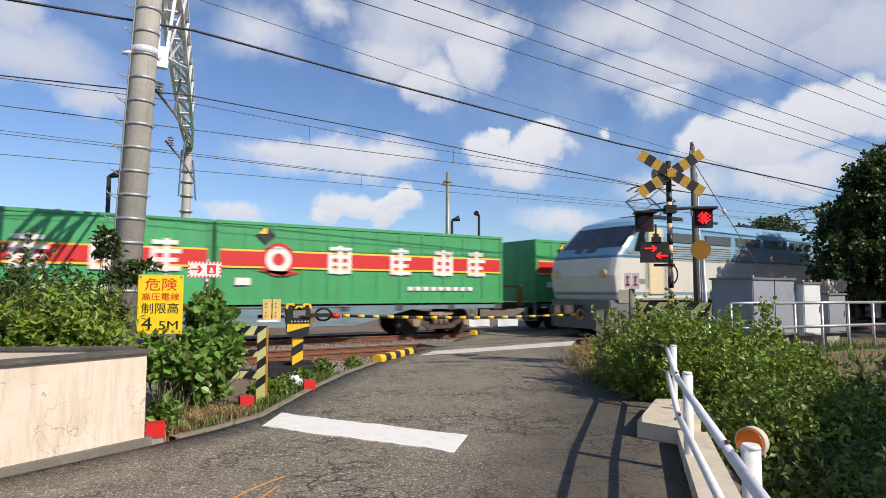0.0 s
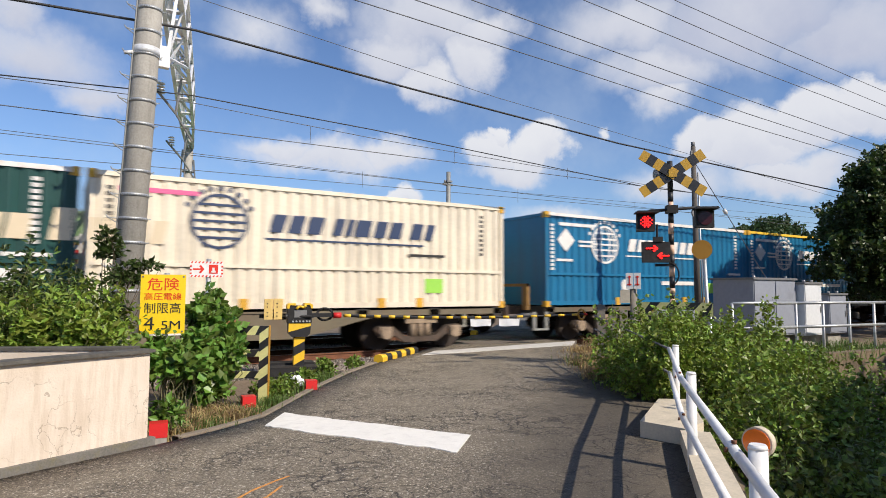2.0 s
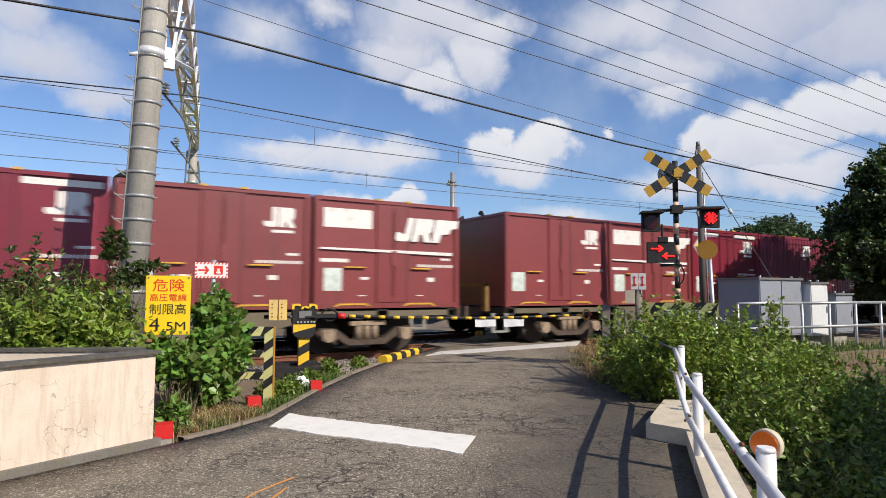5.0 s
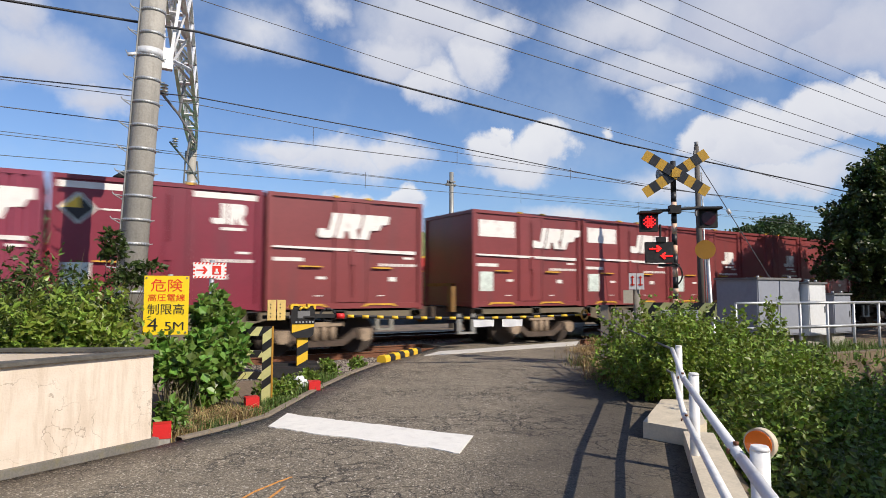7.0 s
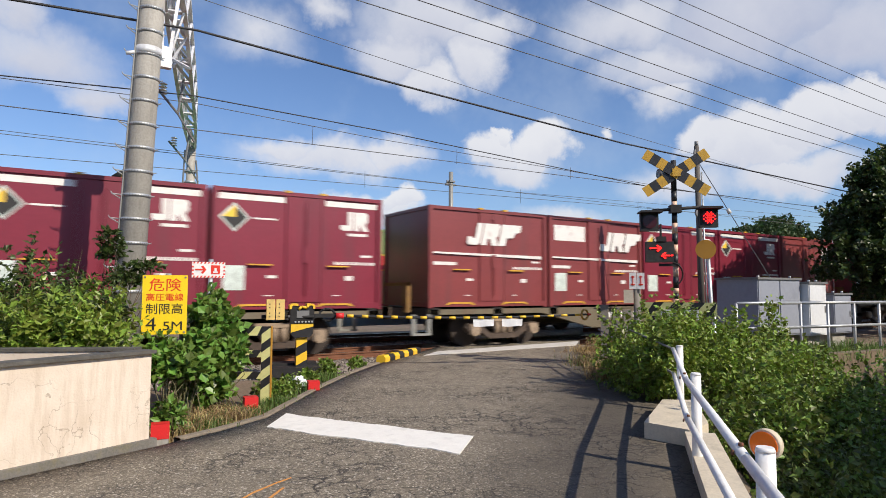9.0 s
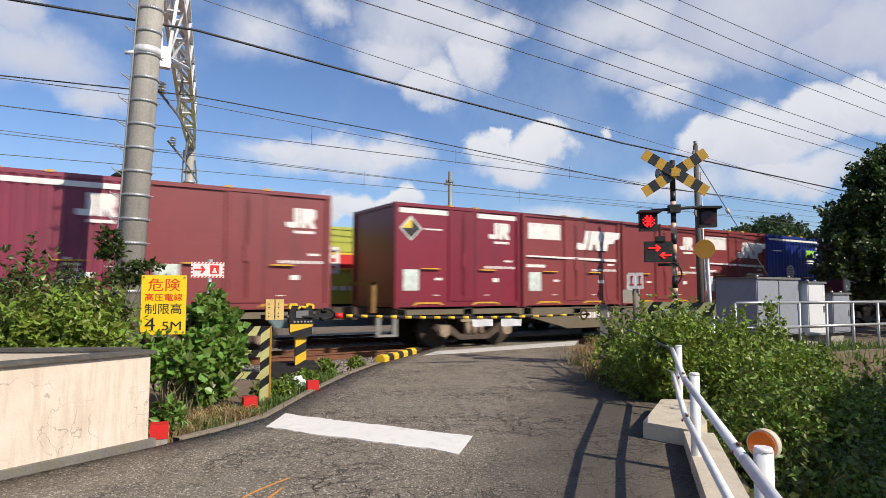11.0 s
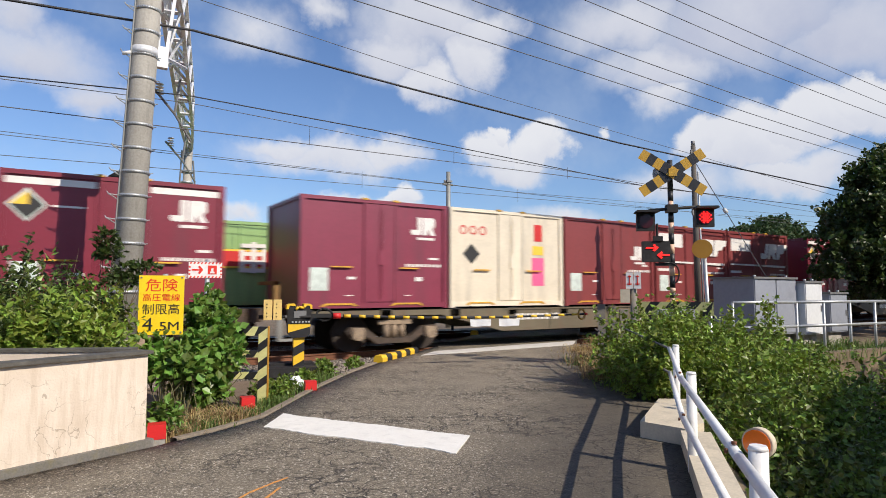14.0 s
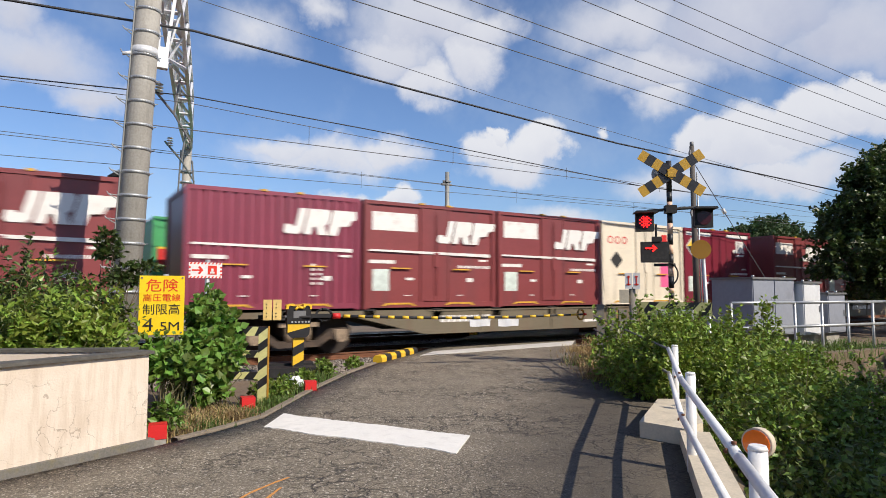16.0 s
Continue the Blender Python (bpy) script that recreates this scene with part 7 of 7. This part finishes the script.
def plants():
    G = "bushes on the bank"
    right = [
        ((6.8, 5.6, -0.3), [(6.85, 5.6, 0.15, 0.42, 0.5, 0.55), (6.75, 5.25, 0.25, 0.3, 0.3, 0.6)], 3000, "leafy shoots leaning over the guard rail and road edge"),
        ((7.7, 6.0, -0.6), [(7.6, 6.3, 0.25, 0.75, 0.8, 0.75), (8.1, 6.1, 0.38, 0.6, 0.6, 0.66)], 5200, "light green leafy bush spilling over the road edge"),
        ((8.6, 5.9, -0.8), [(8.7, 6.1, 0.18, 0.75, 0.75, 0.68), (9.4, 6.1, 0.22, 0.65, 0.6, 0.56)], 5200, "tall leafy bush in front of the crossing signal"),
        ((7.6, 4.9, -1.0), [(7.6, 4.9, -0.1, 0.85, 0.8, 0.85), (8.4, 4.9, 0.0, 0.8, 0.8, 0.8)], 5200, "dense green bush behind the guard rail"),
        ((6.5, 3.7, -1.3), [(6.5, 3.75, -0.45, 0.85, 0.75, 0.85), (7.3, 3.8, -0.35, 0.8, 0.8, 0.8)], 5200, "dense green bush behind the guard rail"),
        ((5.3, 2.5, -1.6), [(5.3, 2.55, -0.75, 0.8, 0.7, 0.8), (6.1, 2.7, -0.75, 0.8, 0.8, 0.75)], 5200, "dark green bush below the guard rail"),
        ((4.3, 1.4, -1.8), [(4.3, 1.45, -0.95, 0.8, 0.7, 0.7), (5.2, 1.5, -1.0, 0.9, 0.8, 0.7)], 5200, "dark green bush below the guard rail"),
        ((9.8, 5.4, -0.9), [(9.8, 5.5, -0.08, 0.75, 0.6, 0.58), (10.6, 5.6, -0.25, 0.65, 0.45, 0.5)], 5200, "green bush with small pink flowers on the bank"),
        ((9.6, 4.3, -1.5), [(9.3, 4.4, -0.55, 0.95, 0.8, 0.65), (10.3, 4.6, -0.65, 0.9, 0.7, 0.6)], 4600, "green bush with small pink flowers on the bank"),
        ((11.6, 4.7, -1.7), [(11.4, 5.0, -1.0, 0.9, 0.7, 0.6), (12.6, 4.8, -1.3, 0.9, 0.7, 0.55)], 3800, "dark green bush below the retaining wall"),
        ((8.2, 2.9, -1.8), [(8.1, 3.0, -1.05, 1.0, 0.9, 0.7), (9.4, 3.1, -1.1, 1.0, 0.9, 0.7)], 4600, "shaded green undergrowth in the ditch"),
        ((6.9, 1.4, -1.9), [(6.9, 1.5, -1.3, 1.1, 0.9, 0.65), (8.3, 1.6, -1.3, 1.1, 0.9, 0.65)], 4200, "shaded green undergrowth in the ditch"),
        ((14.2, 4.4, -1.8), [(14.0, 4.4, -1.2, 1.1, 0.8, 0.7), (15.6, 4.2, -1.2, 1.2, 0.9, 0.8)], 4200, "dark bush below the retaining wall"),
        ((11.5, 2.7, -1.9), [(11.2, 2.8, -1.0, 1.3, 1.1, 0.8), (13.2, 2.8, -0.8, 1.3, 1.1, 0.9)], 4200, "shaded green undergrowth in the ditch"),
    ]
    for i, (base, blobs, n, label) in enumerate(right):
        # bushes labelled dark or shaded get a darker leaf: shade put into colour
        plant("bush", label, "bush", base, blobs, int(n * 1.0), 0.063, "shrub and shaded leaf" if "dark" in label or "shaded" in label else "spray leaf" if i < 4 else "bush leaf", seed=20 + i, group=G, slim=0.33, stems=30, thick=0.006, shell=0.3, shoots=300)
    plant("sapling", "slender light green sapling before the tube fence", "shrub", (9.95, 5.75, -0.3), [(9.95, 5.75, 0.85, 0.16, 0.16, 0.42), (10.1, 5.75, 0.55, 0.22, 0.18, 0.35)], 420, 0.075, "spray leaf", seed=55, slim=0.3, stems=12, thick=0.006, shell=0.1, shoots=14)
    rng = np.random.default_rng(5)
    d = bmesh.new()
    for (x, y, z, a, b, c) in (right[7][1] + right[8][1]):
        for i in range(9):
            v = Vector((rng.normal(), rng.normal() - 0.8, abs(rng.normal()) + 0.4)).normalized()
            bmesh.ops.create_icosphere(d, subdivisions=1, radius=0.012, matrix=Matrix.Translation((x + v.x * a * 0.98, y + v.y * b * 0.98, z + v.z * c * 0.98)))
    solid("blossoms", d, "petal pink", "small pink blossoms scattered over the bushes", "flowers", kind="stuff")
    # left: shrubs behind the wall, vine round the sign, sapling by the pole
    left = [
        ((0.2, 7.4, -0.1), [(0.25, 7.5, 0.72, 0.42, 0.4, 0.5), (-0.1, 7.4, 0.68, 0.4, 0.4, 0.48)], 4200, "bright green shrub behind the plaster wall"),
        ((-0.5, 7.8, -0.1), [(-0.55, 7.8, 0.78, 0.5, 0.5, 0.52), (-0.1, 8.0, 0.82, 0.45, 0.4, 0.5)], 4200, "feathery green shrub behind the plaster wall"),
        ((-1.2, 7.4, -0.1), [(-1.2, 7.4, 0.72, 0.6, 0.5, 0.52), (-1.8, 7.2, 0.72, 0.6, 0.5, 0.52)], 4200, "feathery green shrub behind the plaster wall"),
        ((0.3, 8.8, -0.1), [(0.3, 8.8, 0.8, 0.45, 0.5, 0.6), (-0.2, 9.0, 0.95, 0.55, 0.5, 0.58)], 4200, "dark green shrub beside the concrete pole"),
        ((-1.0, 9.0, -0.1), [(-1.0, 9.0, 0.85, 0.7, 0.6, 0.62), (-1.9, 8.9, 0.85, 0.7, 0.6, 0.6)], 4200, "dark green shrub beside the railway"),
    ]
    for i, (base, blobs, n, label) in enumerate(left):
        fine = i in (1, 2, 4)
        plant("shrub", label, "shrub", base, blobs, int(n * (0.9 if fine else 0.6)), 0.075, ("spray leaf", "shrub and shaded leaf", "spray leaf", "tree leaf", "shrub and shaded leaf")[i], seed=60 + i, group="shrubs behind the wall", slim=0.15 if fine else 0.27, stems=34, thick=0.006, shell=0.3, shoots=230)
    plant("sapling", "slim dark sapling growing against the pole", "shrub", (0.55, 9.2, 0.0), [(0.52, 9.2, 1.9, 0.16, 0.16, 0.22), (0.72, 9.15, 1.55, 0.22, 0.16, 0.2), (0.95, 9.1, 1.72, 0.2, 0.12, 0.1), (0.5, 9.2, 2.12, 0.13, 0.1, 0.13)], 900, 0.075, "tree leaf", "bark", 81, slim=0.3, stems=14, thick=0.01, shell=0.2)
    plant("vine", "broad-leaved climbing vine over the verge fence", "vine", (1.75, 8.3, -0.1), [(1.72, 8.3, 0.72, 0.36, 0.3, 0.42), (1.45, 8.0, 0.52, 0.34, 0.3, 0.40), (1.62, 8.4, 1.08, 0.2, 0.2, 0.36), (1.86, 7.95, 0.55, 0.15, 0.12, 0.3), (1.5, 8.0, 0.2, 0.34, 0.26, 0.3)], 1900, 0.105, "vine leaf", seed=82, slim=0.47, stems=46, thick=0.007, shell=0.35)
    plant("vine", "broad-leaved vine at the foot of the sign", "vine", (1.15, 7.5, -0.1), [(1.2, 7.5, 0.50, 0.30, 0.26, 0.28), (0.98, 7.7, 0.62, 0.2, 0.2, 0.34)], 460, 0.10, "vine leaf", seed=83, slim=0.45, stems=40, thick=0.006, shell=0.25)
    plant("weed", "low bright green weed beside the wall", "weed", (0.95, 6.75, -0.05), [(0.95, 6.8, 0.12, 0.16, 0.14, 0.2)], 240, 0.085, "vine leaf", seed=84, slim=0.28, stems=14, thick=0.004, shell=0.1)
    for i, (x, y, r) in enumerate(((2.55, 8.35, 0.17), (2.8, 8.8, 0.16), (3.35, 9.5, 0.15), (4.0, 10.2, 0.15), (4.75, 10.75, 0.14), (2.5, 8.7, 0.2), (4.2, 10.9, 0.13))):
        plant("weed", "low green weed along the asphalt edge", "weed", (x, y, -0.1), [(x, y, 0.02, r, r, r * 0.9)], 420, 0.06, "bush leaf", seed=90 + i, group="weeds along the road", slim=0.38, stems=10, thick=0.003, shell=0.1)
    blades("dry_grass", "dry straw-coloured grass at the verge", [(1.0, 6.75, -0.08, 0.12), (1.35, 7.1, -0.08, 0.16), (1.75, 7.25, -0.08, 0.10), (1.5, 7.6, -0.08, 0.2)], 1900, 0.17, "dry grass", 7, 1.1, 0.004)
    blades("verge_grass", "green grass along the left verge", [(1.3, 6.95, -0.08, 0.16), (1.9, 7.5, -0.08, 0.16), (2.4, 8.0, -0.08, 0.14), (3.0, 8.9, -0.08, 0.2), (3.7, 9.8, -0.08, 0.2)], 2600, 0.14, "grass blade", 8, 0.8, 0.004)
    blades("dry_grass", "dry brown grass clump beside the crossing", [(8.2, 7.75, -0.1, 0.16), (8.75, 8.45, -0.1, 0.2), (9.4, 9.1, -0.1, 0.22), (7.6, 7.1, -0.1, 0.15), (10.5, 10.3, -0.1, 0.25), (12.9, 12.3, -0.15, 0.15)], 5200, 0.30, "dry grass", 9, 1.2, 0.005)
    blades("verge_grass", "green grass beside the crossing", [(8.9, 8.4, -0.1, 0.3), (9.6, 8.7, -0.1, 0.3), (7.3, 6.3, -0.1, 0.2), (13.5, 6.9, 0.1, 0.5), (15.0, 6.7, 0.1, 0.5), (12.4, 6.8, 0.1, 0.3)], 4200, 0.26, "grass blade", 10, 0.8, 0.005)
    blades("tall_straw", "tall dry stalks rising from the shrubs", [(-0.25, 7.6, 0.6, 0.06), (-0.6, 7.3, 0.6, 0.1), (0.05, 8.9, 0.9, 0.1)], 16, 0.8, "dry grass", 11, 0.25, 0.006)
    tree("tree", "large dark broadleaf tree over the railway bank", 21.5, 8.4, 6.2, [(21.0, 8.3, 4.5, 1.1, 1.2, 0.9), (22.0, 8.2, 5.1, 1.2, 1.3, 0.95), (23.6, 8.0, 5.5, 1.6, 1.5, 1.2), (20.4, 8.6, 3.4, 1.2, 1.3, 1.0), (22.0, 8.3, 3.5, 1.8, 1.6, 1.3), (20.0, 8.6, 2.2, 1.4, 1.3, 1.2), (21.2, 7.9, 1.6, 1.9, 1.4, 1.3), (25.0, 8.3, 4.0, 2.0, 1.8, 1.7), (24.4, 8.0, 2.0, 2.2, 1.6, 1.6)], 62000, 0.125, "tree leaf", 101, 0.22)
    tree("tree", "dark broadleaf tree beside the railway", 29.0, 9.2, 6.0, [(28.2, 9.0, 4.2, 2.2, 1.7, 1.6), (30.4, 9.2, 4.4, 2.3, 1.8, 1.8), (28.8, 8.8, 2.3, 2.4, 1.6, 1.5), (33.0, 9.2, 3.8, 2.6, 1.8, 2.0)], 16000, 0.17, "tree leaf", 102, 0.2)
    tree("tree", "green tree beyond the tracks", 46.0, 27.5, 6.5, [(46.5, 27.5, 5.4, 2.4, 2.2, 1.3), (49.0, 27.8, 6.0, 2.3, 2.2, 1.5), (51.5, 28.0, 5.3, 2.2, 2.2, 1.4), (44.0, 27.5, 4.5, 2.2, 2.0, 1.2), (53, 28, 4.6, 2.4, 2.2, 1.6)], 15000, 0.24, "far leaf", 103, 0.2)
    tree("tree", "dark tree below the railway bank", 17.4, 4.4, 4.0, [(17.2, 4.6, 0.4, 1.3, 1.0, 1.0), (18.6, 4.4, 0.9, 1.4, 1.1, 1.2), (20.2, 4.2, 1.2, 1.5, 1.1, 1.4)], 8000, 0.15, "tree leaf", 104, 0.12)
    # unseen tree, crown shaped to throw shade on the ditch bushes
    tree("tree", "unseen broadleaf tree added to shade the ditch bushes", 10.8, -1.3, 4.6, [(8.9, -1.2, 1.9, 1.0, 1.1, 1.3), (8.8, -1.2, 2.9, 0.9, 1.0, 0.8), (10.3, -1.2, 2.2, 1.4, 1.1, 1.5), (11.9, -1.2, 2.2, 1.5, 1.1, 1.5), (13.7, -1.2, 2.3, 1.4, 1.2, 1.4), (10.9, -1.2, 3.5, 1.3, 1.0, 0.7), (9.6, -1.2, 0.9, 1.6, 1.0, 0.9), (7.6, -1.2, 2.2, 1.0, 1.0, 1.05), (6.6, -1.2, 1.6, 0.95, 1.0, 1.05), (5.7, -1.3, 0.8, 0.9, 1.0, 1.0), (7.6, -1.2, 0.7, 1.2, 1.0, 1.0)], 56000, 0.23, "tree leaf", 105, 0.2)
    # another tree out of view, added to cut sky light over the ditch
    tree("tree", "unseen broad tree added to block sky light", 16.0, -2.8, 6.0, [(14.2, -3.0, 3.0, 2.0, 1.6, 2.2), (16.5, -2.5, 3.6, 2.2, 1.8, 2.6), (18.6, -2.0, 3.2, 2.0, 1.8, 2.4), (20.5, -1.5, 3.0, 2.0, 1.8, 2.4)], 14000, 0.3, "tree leaf", 106, 0.2)
    # low growth and a house beyond the tracks
    for i in range(9):
        x = -30 + 16 * i
        tree("tree", "distant green trees beyond the railway", x, 52 + 6 * math.sin(i * 2.1), 4.2, [(x, 52 + 6 * math.sin(i * 2.1), 1.9, 4.5, 2.5, 1.7), (x + 6, 53 + 6 * math.sin(i * 2.1), 1.7, 4.5, 2.5, 1.5)], 1800, 0.5, "far leaf", 110 + i, 0.2)


def far_house():
    ob = thing("house", "brown two-storey house beyond the railway", "house", m=pose(-1.0, 46, 0, 0, 0, 12))
    d = bmesh.new()
    box(d, -4.5, -3, -0.2, 4.5, 3, 4.6)
    part("wall", d, "house brown", ob)
    d = bmesh.new()
    prism(d, [(-5.0, 4.6), (0, 6.2), (5.0, 4.6), (5.0, 4.45), (-5.0, 4.45)], -3.5, 3.5)
    part("roof", d, "house roof", ob)
    for x in (-2.8, 0, 2.8):
        for z in (0.8, 3.0):
            d = bmesh.new()
            box(d, x - 0.6, -3.03, z, x + 0.6, -2.98, z + 1.1)
            w = part("window", d, "dark glass", ob)
            d = bmesh.new()
            box(d, x - 0.66, -3.06, z - 0.06, x + 0.66, -3.0, z)
            part("sill", d, "pale concrete", w)


def stones():
    """Loose ballast lying on the beds and the verge by the crossing."""
    rng = np.random.default_rng(3)
    V, F = [], []
    base = [(1, 0, 0), (-1, 0, 0), (0, 1, 0), (0, -1, 0), (0, 0, 1), (0, 0, -0.6)]
    tri = [(0, 2, 4), (2, 1, 4), (1, 3, 4), (3, 0, 4), (2, 0, 5), (1, 2, 5), (3, 1, 5), (0, 3, 5)]
    for i in range(16000):
        x = rng.uniform(-1.5, 10.5)
        y = 10.9 + 9.0 * rng.random() ** 1.5
        edge = 5.5 + (y - 11.1) * 1.15
        if edge - 0.15 < x < edge + 6.5:
            continue
        near = min(abs(y - TRACK_A), abs(y - TRACK_B))
        if abs(near - 0.5655) < 0.1:
            continue
        z = -0.17 if near < 1.35 else -0.17 - min(0.12, (near - 1.35) * 0.32)
        s = rng.uniform(0.018, 0.042)
        q = Euler(rng.uniform(0, 6.28, 3)).to_matrix()
        k = len(V)
        for b in base:
            v = q @ Vector([c * s * rng.uniform(0.7, 1.3) for c in b])
            V.append((x + v.x, y + v.y, z + v.z + s * 0.3))
        F += [tuple(k + j for j in t) for t in tri]
    me = bpy.data.meshes.new("ballast_stones")
    me.from_pydata(V, [], F)
    w = mat("loose stone", (0.27, 0.235, 0.205), 0.9, vary=0.2, scale=12, each=0.5, leaf=True)
    me.materials.append(w)
    tagged(new("ballast_stones", me), "loose brown-grey ballast stones between the rails", "stones", kind="stuff")


def road_edging():
    """Low worn concrete strip along the left edge of the asphalt."""
    pts = [Vector(p) for p in ((0.98, 6.40), (1.36, 6.60), (1.98, 7.02), (3.15, 8.58), (4.23, 9.87), (5.30, 10.98))]
    d = bmesh.new()
    rows = []
    for i, p in enumerate(pts):
        t = (pts[min(i + 1, len(pts) - 1)] - pts[max(i - 1, 0)]).normalized()
        n = Vector((-t.y, t.x))
        rows.append([d.verts.new((p.x + n.x * o, p.y + n.y * o, z)) for o, z in ((-0.05, -0.05), (-0.05, 0.010), (-0.03, 0.018), (0.04, 0.018), (0.06, 0.002), (0.06, -0.2))])
    for r, q in zip(rows, rows[1:]):
        for k in range(5):
            d.faces.new((r[k], q[k], q[k + 1], r[k + 1]))
    solid("road_edging", d, "edge concrete", "worn sandy concrete edging beside the asphalt", "kerb", kind="structure")
    rng = np.random.default_rng(17)
    d = bmesh.new()
    bmesh.ops.create_icosphere(d, subdivisions=3, radius=0.11)
    for v in d.verts:
        k = 1 + 0.9 * noise.noise(v.co * 22) + 0.5 * noise.noise(v.co * 55)
        v.co = Vector((v.co.x * k * 1.1, v.co.y * k, v.co.z * k * 0.8))
    solid("litter", d, "cloth white", "crumpled white plastic bag lying among the weeds", "litter", m=pose(3.06, 9.08, 0.03))


mat("edge concrete", (0.23, 0.19, 0.14), 0.9, vary=0.25, scale=5, dirt=(0.12, 0.09, 0.06), dirt_amount=0.6, bump=0.5)
road_edging()
plaster_wall()
marker_block(0.83, 6.42, 0), marker_block(1.99, 7.66, 10), marker_block(3.10, 8.53, 10)
height_sign(), arrow_sign(), hazard_fence(), barrier_arm(barrier_gate()), kerb_blocks(), crossing_signal(), right_side(), guard_rail(), masts_and_wires()
plants(), far_house(), stones()


# ---- what moves ----
def motions():
    for ob, x, y, z, train in MOVERS:
        if train == "a":
            rows = [(t, pose(x - gone(t), y, z)) for t in range(0, 17)]
        else:
            rows = [(t, pose(x + SPEED_B * t, y, z)) for t in range(0, 17, 2)]
        walk(ob, rows)
    # the lamps take turns: each light plate stands before its lens or rests inside the case
    out, rest, step = pose(0, -0.078, 0), pose(0, -0.02, 0), 0.62
    for led, which in LEDS:
        if which > 1:
            off = 15.3 if which == 3 else None
            rows = [(0.0, pose(0, -0.066, 0)), (16.0, pose(0, -0.066, 0))]
            if off:
                rows = [(0.0, pose(0, -0.066, 0)), (off - 0.04, pose(0, -0.066, 0)), (off, rest), (16.0, rest)]
        else:
            lit = which == 1
            rows = [(0.0, out if lit else rest)]
            t = 0.55
            while t < 16.0:
                rows.append((t - 0.034, out if lit else rest))
                lit = not lit
                rows.append((t, out if lit else rest))
                t += step
            rows.append((16.0, out if lit else rest))
        walk(led, rows)


motions()
